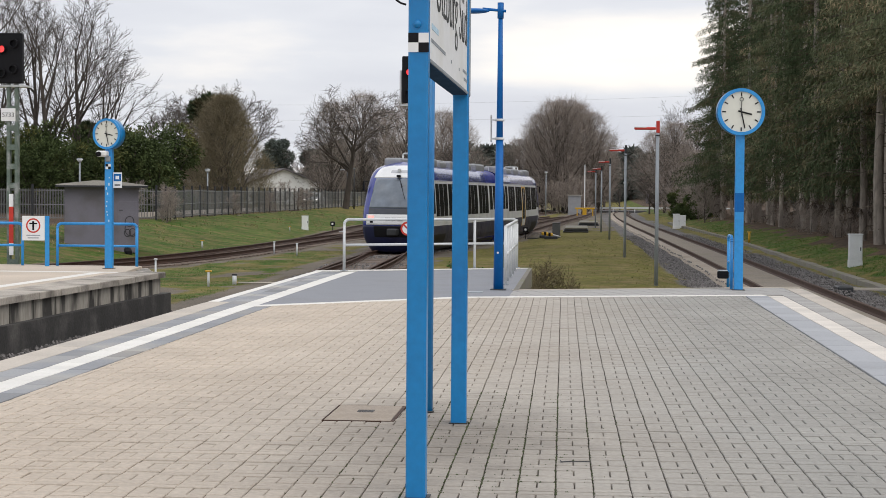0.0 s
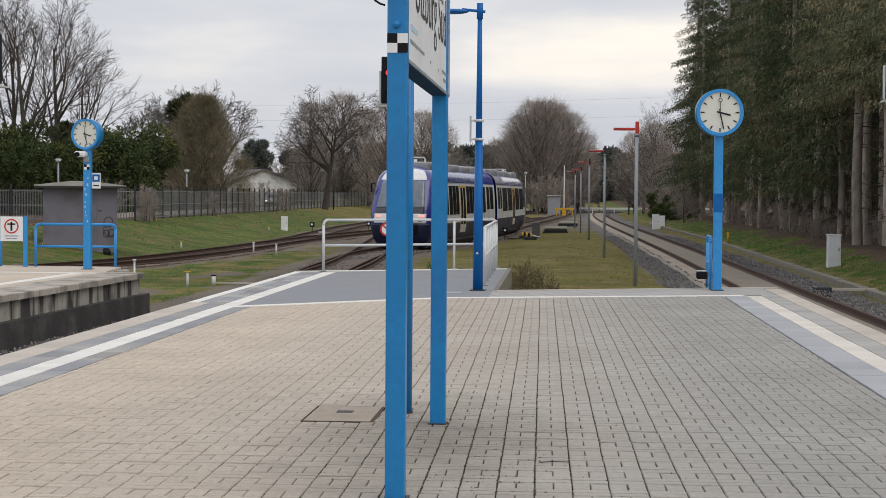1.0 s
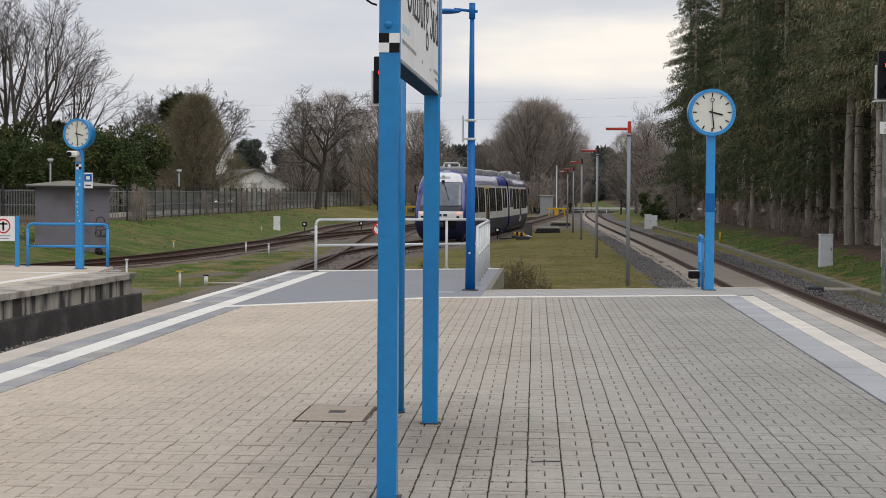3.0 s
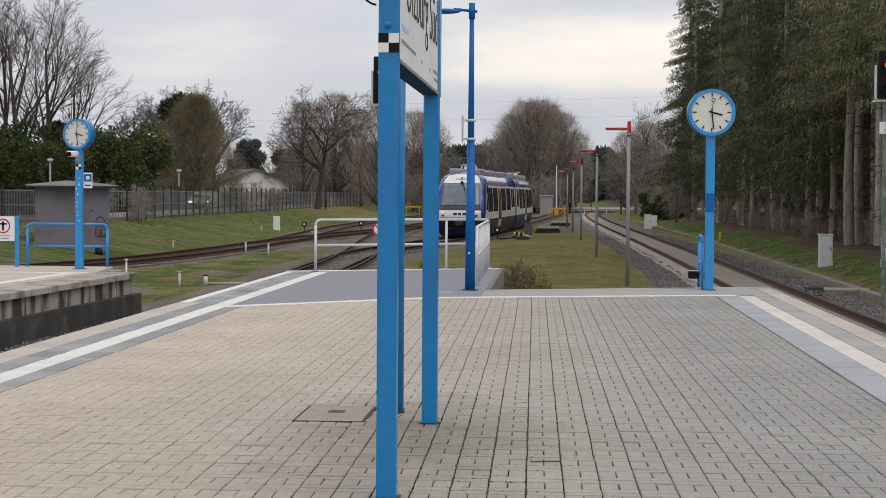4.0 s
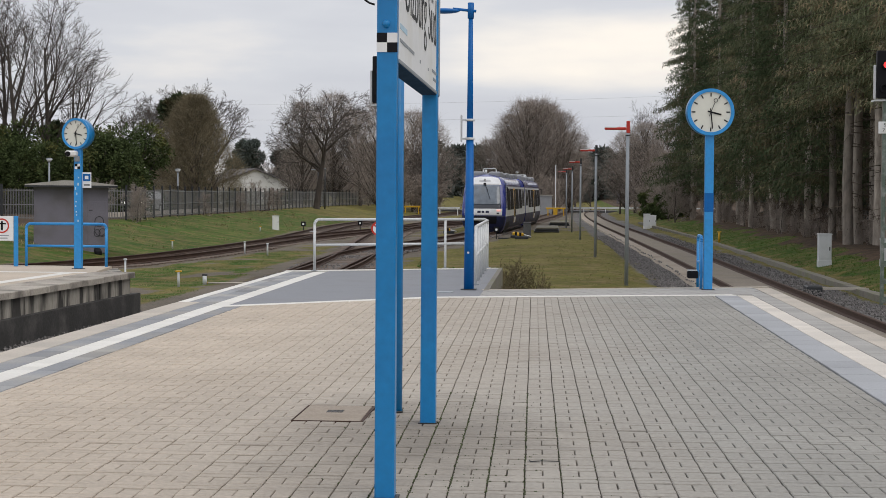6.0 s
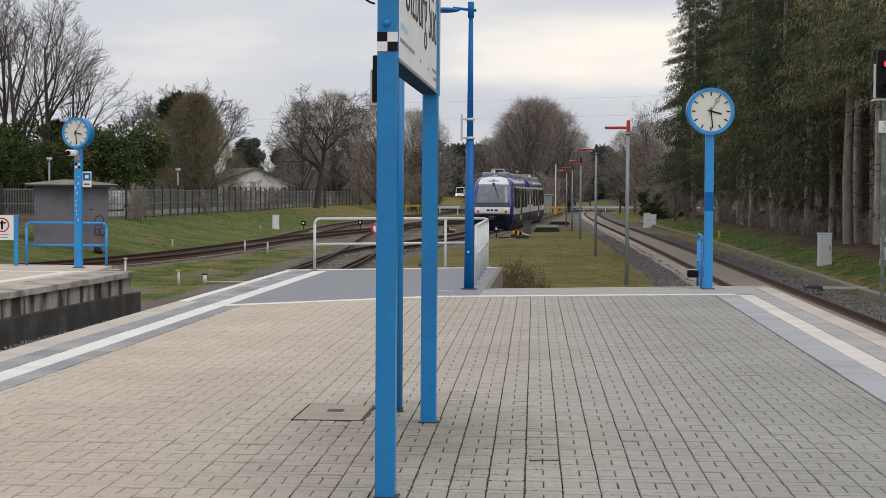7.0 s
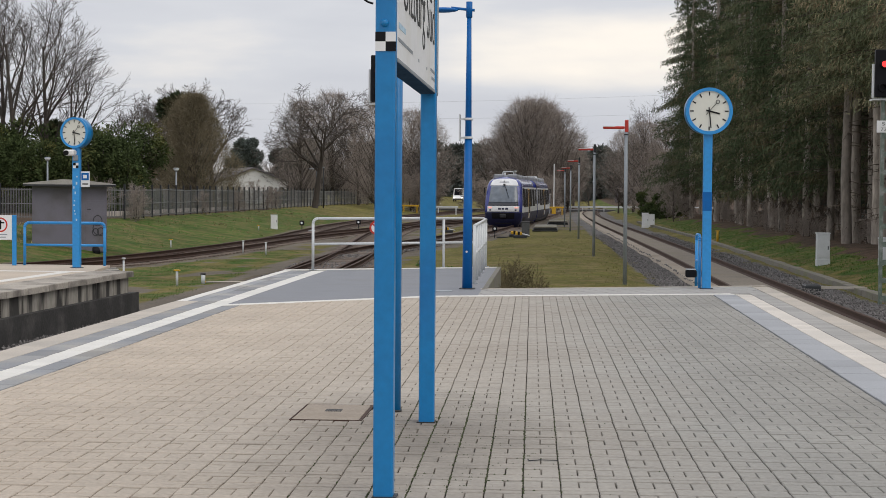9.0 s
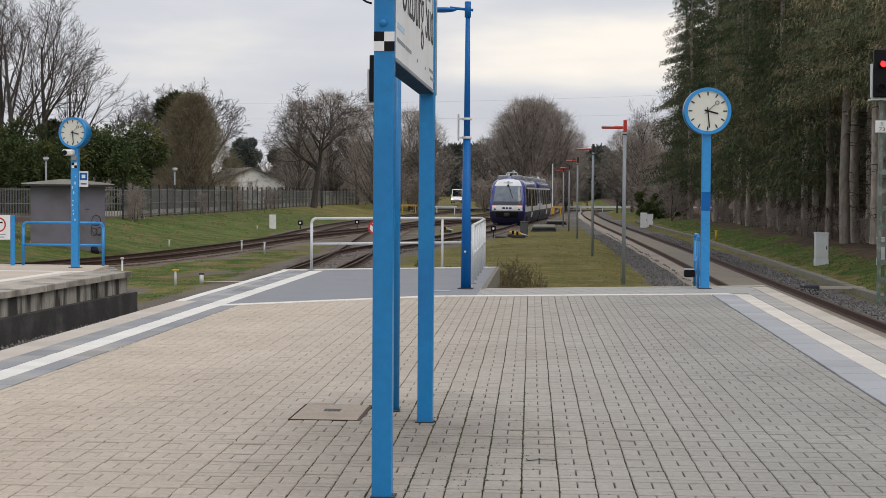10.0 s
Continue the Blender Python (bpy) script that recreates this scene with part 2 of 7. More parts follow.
M["needle"] = material("dark_green_needles", (0.074, 0.100, 0.054), 0.9, vary=0.4, scale=0.75, fine=3, bump=0.0, tint=(0.14, 0.12, 0.072), per_object=0.2, per_island=0.3, tint_at=(0.47, 0.66), spec=0.02)
M["needle_brown"] = material("brownish_green_needles", (0.17, 0.195, 0.11), 0.9, vary=0.4, scale=0.6, fine=3, bump=0.0, tint=(0.33, 0.25, 0.16), per_object=0.25, per_island=0.3, tint_at=(0.50, 0.66), spec=0.1)
M["deadtwig"] = material("dead_brown_spruce_twigs", (0.10, 0.078, 0.058), 0.95, vary=0.4, scale=0.5, fine=4, bump=0.0, per_island=0.4)
M["hedge"] = material("dark_evergreen_leaves", (0.070, 0.096, 0.036), 0.85, vary=0.45, scale=0.3, fine=3, bump=0.0, tint=(0.14, 0.128, 0.042), per_island=0.4, spec=0.15, tint_at=(0.5, 0.66))
# Pale bluish cast in this green imitates haze over the far pines.
M["farpine"] = material("distant_pine_needles", (0.10, 0.120, 0.108), 0.9, vary=0.4, scale=0.3, fine=3, bump=0.0, per_island=0.4)
M["graffiti"] = material("black_spray_paint", (0.03, 0.03, 0.035), 0.6, bump=0.0)
M["manhole"] = material("brown_grey_cover_concrete", (0.36, 0.30, 0.24), 0.85, vary=0.2, scale=2.5, fine=40, bump=0.4, tint=(0.27, 0.225, 0.175))
M["tile_roof"] = material("grey_roof_tiles", (0.13, 0.12, 0.125), 0.85, vary=0.2, scale=0.6, fine=6)
M["housewhite"] = material("white_rendered_house_wall", (0.84, 0.84, 0.83), 0.85, vary=0.06, scale=0.5, fine=10)


# ---- mesh helpers ----
def box(bm, x0, x1, y0, y1, z0, z1):
    v = [bm.verts.new(p) for p in ((x0, y0, z0), (x1, y0, z0), (x1, y1, z0), (x0, y1, z0), (x0, y0, z1), (x1, y0, z1), (x1, y1, z1), (x0, y1, z1))]
    for f in ((3, 2, 1, 0), (4, 5, 6, 7), (0, 1, 5, 4), (1, 2, 6, 5), (2, 3, 7, 6), (3, 0, 4, 7)):
        bm.faces.new([v[i] for i in f])
    return bm


def rod(bm, a, b, r, r2=None, n=10, caps=True):
    a, b = Vector(a), Vector(b)
    r2 = r if r2 is None else r2
    q = (b - a).to_track_quat("Z", "Y")
    rings = []
    for p, rr in ((a, r), (b, r2)):
        rings.append([bm.verts.new(p + q @ Vector((math.cos(2 * math.pi * i / n) * rr, math.sin(2 * math.pi * i / n) * rr, 0))) for i in range(n)])
    for i in range(n):
        f = bm.faces.new((rings[0][i], rings[0][(i + 1) % n], rings[1][(i + 1) % n], rings[1][i]))
        f.smooth = n > 6
    if caps:
        bm.faces.new(rings[0][::-1])
        bm.faces.new(rings[1])
    return bm


def prism(bm, outline, z0, z1):
    """An upright prism over an outline of (x, y) given counter-clockwise."""
    lo = [bm.verts.new((x, y, z0)) for x, y in outline]
    hi = [bm.verts.new((x, y, z1)) for x, y in outline]
    k = len(outline)
    for i in range(k):
        bm.faces.new((lo[i], lo[(i + 1) % k], hi[(i + 1) % k], hi[i]))
    bm.faces.new(lo[::-1])
    bm.faces.new(hi)
    return bm


def bevelled(bm, width, segments=1):
    bmesh.ops.bevel(bm, geom=list(bm.edges), offset=width, segments=segments, affect="EDGES", profile=0.6)
    return bm


def boxed(x0, x1, y0, y1, z0, z1, bevel=0.0):
    bm = box(bmesh.new(), x0, x1, y0, y1, z0, z1)
    return bevelled(bm, bevel) if bevel else bm


def rodded(a, b, r, r2=None, n=12):
    return rod(bmesh.new(), a, b, r, r2, n)


def mesh_of(name, bm, mat):
    me = bpy.data.meshes.new(name)
    bm.to_mesh(me)
    bm.free()
    me.materials.append(mat)
    return me


def part(name, bm, mat, parent=None, label=""):
    """Links a bmesh as one mesh object under a thing or a part."""
    ob = new(name, mesh_of(name, bm, mat))
    ob.parent = parent
    return tagged(ob, label)


def thing(name, m, label, category, group=""):
    ob = new(name)
    ob.empty_display_size = 0.2
    ob.matrix_world = m
    return tagged(ob, label, category, group)


def structure(name, bm, mat, label=""):
    return tagged(part(name, bm, mat), label, kind="structure")


def raw(name, verts, faces, mat, parent=None, smooth=False):
    me = bpy.data.meshes.new(name)
    me.from_pydata([tuple(v) for v in verts], [], faces)
    if smooth:
        me.polygons.foreach_set("use_smooth", [True] * len(me.polygons))
    me.materials.append(mat)
    ob = new(name, me)
    ob.parent = parent
    return ob


def curve_points(rows, step=2.0):
    """A smooth line through (x, y) rows, as points about step apart along y."""
    ys = [p[1] for p in rows]
    xs = [p[0] for p in rows]
    n = max(2, int((ys[-1] - ys[0]) / step))
    out = []
    for i in range(n + 1):
        y = ys[0] + (ys[-1] - ys[0]) * i / n
        out.append((smooth_at(xs, ys, y), y))
    return out


def smooth_at(xs, ys, y):
    k = max(0, min(len(ys) - 2, int(np.searchsorted(ys, y)) - 1))
    def slope(i):
        a, b = max(0, i - 1), min(len(ys) - 1, i + 1)
        return (xs[b] - xs[a]) / (ys[b] - ys[a])
    h = ys[k + 1] - ys[k]
    t = (y - ys[k]) / h
    return ((2 * t ** 3 - 3 * t ** 2 + 1) * xs[k] + (t ** 3 - 2 * t ** 2 + t) * h * slope(k)
            + (-2 * t ** 3 + 3 * t ** 2) * xs[k + 1] + (t ** 3 - t ** 2) * h * slope(k + 1))


RAIL_Z = -0.76
TRAIN_TRACK = [(-7.1, -30), (-7.1, 20), (-7.15, 44), (-7.55, 56), (-7.78, 65), (-7.70, 70), (-7.22, 76), (-6.2, 86), (-5.25, 95), (-4.65, 104), (-4.15, 113), (-3.8, 122), (-3.45, 131), (-2.78, 145), (-1.9, 163), (-1.0, 182), (0.0, 210), (1.4, 250), (4, 300)]
RIGHT_TRACK = [(5.5, -30), (5.45, 20), (5.35, 45), (5.2, 70), (4.85, 100), (4.35, 140), (4.2, 185), (5.0, 230), (8.5, 275), (16, 320)]
OUTER_TRACK = [(-26, 20), (-19.6, 42), (-15.4, 58), (-14.2, 72), (-14.0, 86), (-14.8, 104), (-15.6, 125), (-15.0, 170), (-11, 240), (-8, 300)]
LINK_TRACK = [(-14.15, 76), (-13.4, 92), (-11.6, 110), (-8.8, 132), (-5.6, 156), (-2.9, 180)]
SWITCH_TRACK = [(-7.15, 48), (-7.35, 58), (-8.0, 70), (-9.2, 86), (-10.3, 104), (-10.6, 125), (-9.6, 150), (-7.6, 180), (-5, 230)]


def track_at(rows, y):
    return smooth_at([p[0] for p in rows], [p[1] for p in rows], y)


# ---- ground ----
def ground_height(x, y):
    z = -0.98
    if x < -17:
        z += min(1.0, (-17 - x) / 6.5) * 1.02
    if x > 7.6:
        z += min(1.0, (x - 7.6) / 3.5) * 0.66
    if -3.2 < x < 2.9 and 28 < y < 95:
        z += 0.16 * min(1, (x + 3.2) / 1.2, (2.9 - x) / 1.0)
    if y > 300:
        z += min(1.0, (y - 300) / 200) * 1.5
    return z + 0.05 * noise.noise(Vector((x * 0.35, y * 0.25, 0))) + 0.02 * noise.noise(Vector((x * 1.7, y * 1.3, 4)))


def ground_kind(x, y):
    w = 0.55 * noise.noise(Vector((x * 0.6, y * 0.35, 9))) + 0.25 * noise.noise(Vector((x * 2.1, y * 1.1, 2)))
    if x > 7.5:
        return 2 if x + 2.6 * w > 10.5 else (1 if x + 1.6 * w > 8.5 else 0)
    for rows, half in ((RIGHT_TRACK, 2.35), (TRAIN_TRACK, 2.2), (OUTER_TRACK, 1.9), (LINK_TRACK, 1.7), (SWITCH_TRACK, 1.8)):
        if rows[0][1] <= y <= rows[-1][1] and abs(x - track_at(rows, y)) < half + 0.4 * w:
            return 3 if rows is RIGHT_TRACK else (5 if abs(x - track_at(rows, y)) < 1.5 else 4)
    if x < -16.2 - w and y > 50:
        return 2 if x < -24 and y < 150 else (1 if y < 150 + 15 * w else 0)
    if -14 < x < -7 and 75 < y < 170 and w > -0.1:
        return 4
    if -13.5 < x < -8.5 and 30 < y < 75:
        return 4 if w > 0.22 else (1 if w < 0.02 else 0)
    if -3.2 < x < 3 and y > 120:
        return 4 if w > -0.15 else 0
    return 0


COVER = ("lawn", "litter", "ballast", "fill", "bed")


def ground_material():
    """Rough grass, with lawn, litter, ballast, gravel and oily bed taking over along ragged borders where the ground's own masks say."""
    m = bpy.data.materials.new("mixed_ground_cover")
    m.use_nodes = True
    n, l = m.node_tree.nodes, m.node_tree.links
    bsdf = n["Principled BSDF"]
    bsdf.inputs["Roughness"].default_value, bsdf.inputs["Specular IOR Level"].default_value = 0.95, 0.15
    co = n.new("ShaderNodeTexCoord")

    def noisy(scale, detail=4):
        t = n.new("ShaderNodeTexNoise")
        t.inputs["Scale"].default_value, t.inputs["Detail"].default_value, t.inputs["Roughness"].default_value = scale, detail, 0.62
        l.new(co.outputs["Object"], t.inputs["Vector"])
        return t.outputs["Fac"]

    def span(src, a, b, c=0.0, d=1.0):
        r = n.new("ShaderNodeMapRange")
        for k, v in zip(("From Min", "From Max", "To Min", "To Max"), (a, b, c, d)):
            r.inputs[k].default_value = v
        l.new(src, r.inputs[0])
        return r.outputs[0]

    def mixed(fac, x, y):
        t = n.new("ShaderNodeMix")
        t.data_type = "RGBA"
        l.new(fac, t.inputs["Factor"])
        for key, v in (("A", x), ("B", y)):
            if isinstance(v, tuple):
                t.inputs[key].default_value = (*v, 1)
            else:
                l.new(v, t.inputs[key])
        return t.outputs["Result"]

    wide, mid, fine, grit = noisy(0.25, 5), noisy(1.1, 5), noisy(7.0, 4), noisy(24.0, 2)
    tones = {"grass": ((0.118, 0.112, 0.026), (0.185, 0.145, 0.062), mid), "lawn": ((0.046, 0.092, 0.011), (0.135, 0.115, 0.042), mid), "litter": ((0.10, 0.066, 0.044), (0.055, 0.042, 0.03), mid),
             "ballast": ((0.17, 0.165, 0.165), (0.10, 0.09, 0.08), fine), "fill": ((0.17, 0.148, 0.122), (0.115, 0.098, 0.078), fine), "bed": ((0.15, 0.125, 0.105), (0.085, 0.07, 0.058), fine)}
    last = mixed(span(tones["grass"][2], 0.44, 0.64), tones["grass"][0], tones["grass"][1])
    for key in COVER:
        c0, c1, src = tones[key]
        colour = mixed(span(src, 0.42, 0.62), c0, c1)
        at = n.new("ShaderNodeAttribute")
        at.attribute_name = key
        ragged = n.new("ShaderNodeMath")
        ragged.operation = "ADD"
        l.new(at.outputs["Fac"], ragged.inputs[0])
        l.new(span(fine, 0.3, 0.7, -0.30, 0.30), ragged.inputs[1])
        last = mixed(span(ragged.outputs[0], 0.38, 0.62), last, colour)
    both = n.new("ShaderNodeMath")
    l.new(span(fine, 0.3, 0.7, 0.66, 1.34), both.inputs[0])
    l.new(span(wide, 0.35, 0.65, 0.80, 1.20), both.inputs[1])
    both.operation = "MULTIPLY"
    fine_grain = n.new("ShaderNodeMath")
    fine_grain.operation = "MULTIPLY"
    l.new(both.outputs[0], fine_grain.inputs[0])
    l.new(span(grit, 0.3, 0.7, 0.75, 1.25), fine_grain.inputs[1])
    col = n.new("ShaderNodeVectorMath")
    col.operation = "SCALE"
    l.new(last, col.inputs[0])
    l.new(fine_grain.outputs[0], col.inputs["Scale"])
    l.new(col.outputs[0], bsdf.inputs["Base Color"])
    bump = n.new("ShaderNodeBump")
    bump.inputs["Strength"].default_value, bump.inputs["Distance"].default_value = 0.8, 0.03
    l.new(fine, bump.inputs["Height"])
    l.new(bump.outputs[0], bsdf.inputs["Normal"])
    return m


def make_ground():
    xs = [-900, -400, -200, -120, -80, -55, -42, -34] + [-29 + 0.45 * i for i in range(109)] + [21, 25, 32, 45, 70, 120, 250, 500, 900]
    ys = [-80, -30, 0, 15] + [24 + 0.7 * i for i in range(170)] + [145 + 2.5 * i for i in range(60)] + [300, 330, 380, 450, 600, 900, 1500, 2500]
    verts = [(x, y, ground_height(x, y)) for y in ys for x in xs]
    w = len(xs)
    faces = [(j * w + i, j * w + i + 1, (j + 1) * w + i + 1, (j + 1) * w + i) for j in range(len(ys) - 1) for i in range(w - 1)]
    ob = raw("ground", verts, faces, ground_material(), smooth=True)
    kinds = np.array([ground_kind(x, y) for y in ys for x in xs])
    for k, key in enumerate(COVER):
        ob.data.attributes.new(key, "FLOAT", "POINT").data.foreach_set("value", (kinds == k + 1).astype(float).tolist())
    tagged(ob, "patchy spring grass, gravel and leaf litter", kind="structure")


make_ground()


# ---- tracks ----
def sweep(points, profile, z):
    """Sweeps an (offset, height) outline along level points; returns verts and faces."""
    verts, faces, k = [], [], len(profile)
    for i, (x, y) in enumerate(points):
        a, b = points[max(0, i - 1)], points[min(len(points) - 1, i + 1)]
        d = Vector((b[0] - a[0], b[1] - a[1])).normalized()
        for o, h in profile:
            verts.append((x + d.y * o, y - d.x * o, z + h))
    for i in range(len(points) - 1):
        for j in range(k):
            a, b = i * k + j, i * k + (j + 1) % k
            faces.append((a, b, b + k, a + k))
    faces.append(tuple(range(k - 1, -1, -1)))
    faces.append(tuple(range((len(points) - 1) * k, len(points) * k)))
    return verts, faces


RAIL = [(-0.07, -0.17), (0.07, -0.17), (0.07, -0.15), (0.012, -0.12), (0.012, -0.045), (0.036, -0.03), (0.036, -0.004), (0.028, 0.0),
        (-0.028, 0.0), (-0.036, -0.004), (-0.036, -0.03), (-0.012, -0.045), (-0.012, -0.12), (-0.07, -0.15)]


def make_track(rows, label, near, far, first=False, sunk=0.0):
    track = tagged(new("track"), label, kind="structure")
    pts = curve_points(rows, 1.5)
    for side in (-0.7525, 0.7525):
        line = []
        for i, (x, y) in enumerate(pts):
            a, b = pts[max(0, i - 1)], pts[min(len(pts) - 1, i + 1)]
            d = Vector((b[0] - a[0], b[1] - a[1])).normalized()
            line.append((x + d.y * side, y - d.x * side))
        v, f = sweep(line, RAIL, RAIL_Z)
        ob = raw("rail", v, f, M["rust"], track)
        ob.data.materials.append(M["railtop"])
        for p in ob.data.polygons:
            if p.normal.z > 0.9 and p.center.z > RAIL_Z - 0.002:
                p.material_index = 1
    shared = mesh_of("sleeper", boxed(-1.3, 1.3, -0.13, 0.13, -0.16, 0.0, 0.015), M["sleeper"])
    rest = bmesh.new()
    y = rows[0][1]
    while y < rows[-1][1]:
        x = track_at(rows, y)
        turn = math.atan2(track_at(rows, y + 0.5) - track_at(rows, y - 0.5), 1.0) if rows[0][1] + 0.6 < y < rows[-1][1] - 0.6 else 0.0
        m = Matrix.Translation((x, y, RAIL_Z - 0.172 - sunk + random.uniform(-0.008, 0.008))) @ Matrix.Rotation(-turn + random.uniform(-0.01, 0.01), 4, "Z")
        if near < y < far:
            ob = new("sleeper", shared)
            ob.parent, ob.matrix_local = track, m
        else:
            bmesh.ops.transform(rest, matrix=m, verts=box(rest, -1.3, 1.3, -0.13, 0.13, -0.16, 0.0).verts[-8:])
        y += 0.63
    if rest.verts:
        tagged(part("sleepers", rest, M["sleeper"], track), kind="stuff")
    else:
        rest.free()


make_track(TRAIN_TRACK, "rusty railway track leading out of the station", 44, 120)
make_track(RIGHT_TRACK, "rusty railway track bedded in pale gravel", 30, 110, sunk=0.03)
make_track(OUTER_TRACK, "rusty railway track behind the low platform", 44, 110)
make_track(LINK_TRACK, "rusty connecting railway track", 80, 140)
make_track(SWITCH_TRACK, "rusty diverging railway track", 52, 110)


# ---- platform ----
def clip(poly, planes):
    """Clips a convex polygon by half-planes (nx, ny, d) that keep nx*x + ny*y <= d."""
    for nx, ny, d in planes:
        out = []
        for i, p in enumerate(poly):
            q = poly[(i + 1) % len(poly)]
            a, b = nx * p[0] + ny * p[1] - d, nx * q[0] + ny * q[1] - d
            if a <= 0:
                out.append(p)
            if (a < 0 < b) or (b < 0 < a):
                t = a / (a - b)
                out.append((p[0] + (q[0] - p[0]) * t, p[1] + (q[1] - p[1]) * t))
        poly = out
        if len(poly) < 3:
            return []
    return poly


def left_of(a, b):
    """The half-plane to the left of the line from a to b."""
    nx, ny = (b[1] - a[1]), -(b[0] - a[0])
    s = math.hypot(nx, ny)
    return nx / s, ny / s, (nx * a[0] + ny * a[1]) / s


def inset(poly, gap):
    c = (sum(p[0] for p in poly) / len(poly), sum(p[1] for p in poly) / len(poly))
    out = []
    for p in poly:
        d = math.hypot(p[0] - c[0], p[1] - c[1]) or 1
        k = max(0, 1 - gap * 1.4 / d)
        out.append((c[0] + (p[0] - c[0]) * k, c[1] + (p[1] - c[1]) * k))
    return out


class Pieces:
    """Gathers many chamfered paving pieces into one mesh."""

    def __init__(self):
        self.v, self.f = [], []

    def add(self, poly, top, depth=0.05, chamfer=0.005, tilt=(0, 0)):
        k, n = len(poly), len(self.v)
        inner = inset(poly, chamfer)
        cx, cy = poly[0]
        for ring, z in ((poly, top - depth), (poly, top - chamfer), (inner, top)):
            self.v += [(x, y, z + (x - cx) * tilt[0] + (y - cy) * tilt[1]) for x, y in ring]
        for r in (0, 1):
            for i in range(k):
                j = (i + 1) % k
                self.f.append((n + r * k + i, n + r * k + j, n + (r + 1) * k + j, n + (r + 1) * k + i))
        self.f.append(tuple(range(n + 2 * k, n + 3 * k)))

    def make(self, name, mat, parent=None, kind="stuff"):
        ob = raw(name, self.v, self.f, mat, parent)
        return tagged(ob, kind=kind) if kind else ob


CROSS = [(-4.60, 23.35), (-1.78, 25.94), (2.93, 27.38)]     # near side of the white line across the platform
END = [(-1.17, 28.05), (3.75, 29.95)]                       # where the paving ends above the grass
X_EDGE_L, X_EDGE_R = -5.46, 3.75
platform = structure("platform", prism(bmesh.new(), [(X_EDGE_L, -14), (X_EDGE_R, -14), (X_EDGE_R, 29.95), END[0], (-1.22, 36.45), (X_EDGE_L, 34.1)], -1.3, -0.045),
                     M["joint"], "concrete island platform with block paving")
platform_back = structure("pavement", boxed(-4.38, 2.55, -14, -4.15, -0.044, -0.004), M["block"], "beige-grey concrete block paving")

PAVE_TURN = radians(0.7)
PAVE_PLANES = [(-1, 0, 4.37), (1, 0, 2.54), left_of(CROSS[1], CROSS[0]), left_of(CROSS[2], CROSS[1])]


def lay_blocks():
    pave = tagged(new("pavement"), "beige-grey concrete block paving with mossy joints", kind="structure")
    c, s = math.cos(PAVE_TURN), math.sin(PAVE_TURN)
    far = Pieces()
    rng = random.Random(4)
    shapes, count, P = {}, 0, 0.205
    for row in range(-50, 112):
        for strip in range(-26, 22):
            u0, v0 = strip * P + 0.055, 6.0 + row * 0.2
            el, er = (0.005 * noise.noise(Vector((row * 0.23, k * 5.3, 1.7))) + 0.003 * noise.noise(Vector((row * 0.9, k * 3.1, 6.1))) for k in (strip, strip + 1))
            e = (el + er) / 2 + rng.uniform(-0.001, 0.001)
            if row % 2:      # two stretchers, one behind the other
                cells = [(0.0032 + el, 0.2018 + er, 0.0, 0.1), (0.0032 + el, 0.2018 + er, 0.1, 0.2)]
            else:            # two blocks side by side
                cells = [(0.0032 + el, 0.0990 + e, 0.0, 0.2), (0.1055 + e, 0.2018 + er, 0.0, 0.2)]
            for a, b, d0, d1 in cells:
                g, g1 = (rng.choice((rng.uniform(0.0018, 0.004), rng.uniform(0.006, 0.012) if v0 < 11.5 else rng.uniform(0.002, 0.004))) for _ in range(2))
                quad = [(u0 + a, v0 + d0 + g), (u0 + b, v0 + d0 + g), (u0 + b, v0 + d1 - g1), (u0 + a, v0 + d1 - g1)]
                world_quad = [(c * x - s * (y - 9), s * x + c * (y - 9) + 9) for x, y in quad]
                poly = clip(world_quad, PAVE_PLANES)
                if len(poly) < 3:
                    continue
                if -1.80 < sum(p[0] for p in poly) / len(poly) < -1.37 and 11.78 < sum(p[1] for p in poly) / len(poly) < 12.55:
                    continue
                dz = rng.uniform(-0.0025, 0.0015)
                lift = 1.0 if v0 < 12 else 0.45
                tilt = (lift * rng.uniform(-0.012, 0.012), lift * rng.uniform(-0.018, 0.018))
                whole = len(poly) == 4 and poly == world_quad
                if whole and count < 300 and v0 > 8.4 and -1.6 < u0 < 2.2:
                    key = (round(b - a, 2), round(d1 - d0, 1), g + g1 > 0.0095)
                    if key not in shapes:
                        p = Pieces()
                        w2, h2 = (b - a) / 2, (d1 - d0) / 2 - (0.0075 if key[2] else 0.0028)
                        p.add([(-w2, -h2), (w2, -h2), (w2, h2), (-w2, h2)], 0.0)
                        me = bpy.data.meshes.new("block")
                        me.from_pydata(p.v, [], p.f)
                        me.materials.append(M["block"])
                        shapes[key] = me
                    ob = new("block", shapes[key])
                    ob.parent = pave
                    mx, my = sum(p[0] for p in poly) / 4, sum(p[1] for p in poly) / 4
                    ob.matrix_local = Matrix.Translation((mx, my, dz)) @ Euler((tilt[1], -tilt[0], PAVE_TURN)).to_matrix().to_4x4()
                    count += 1
                else:
                    far.add(poly, dz, tilt=tilt)
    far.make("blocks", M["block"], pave)


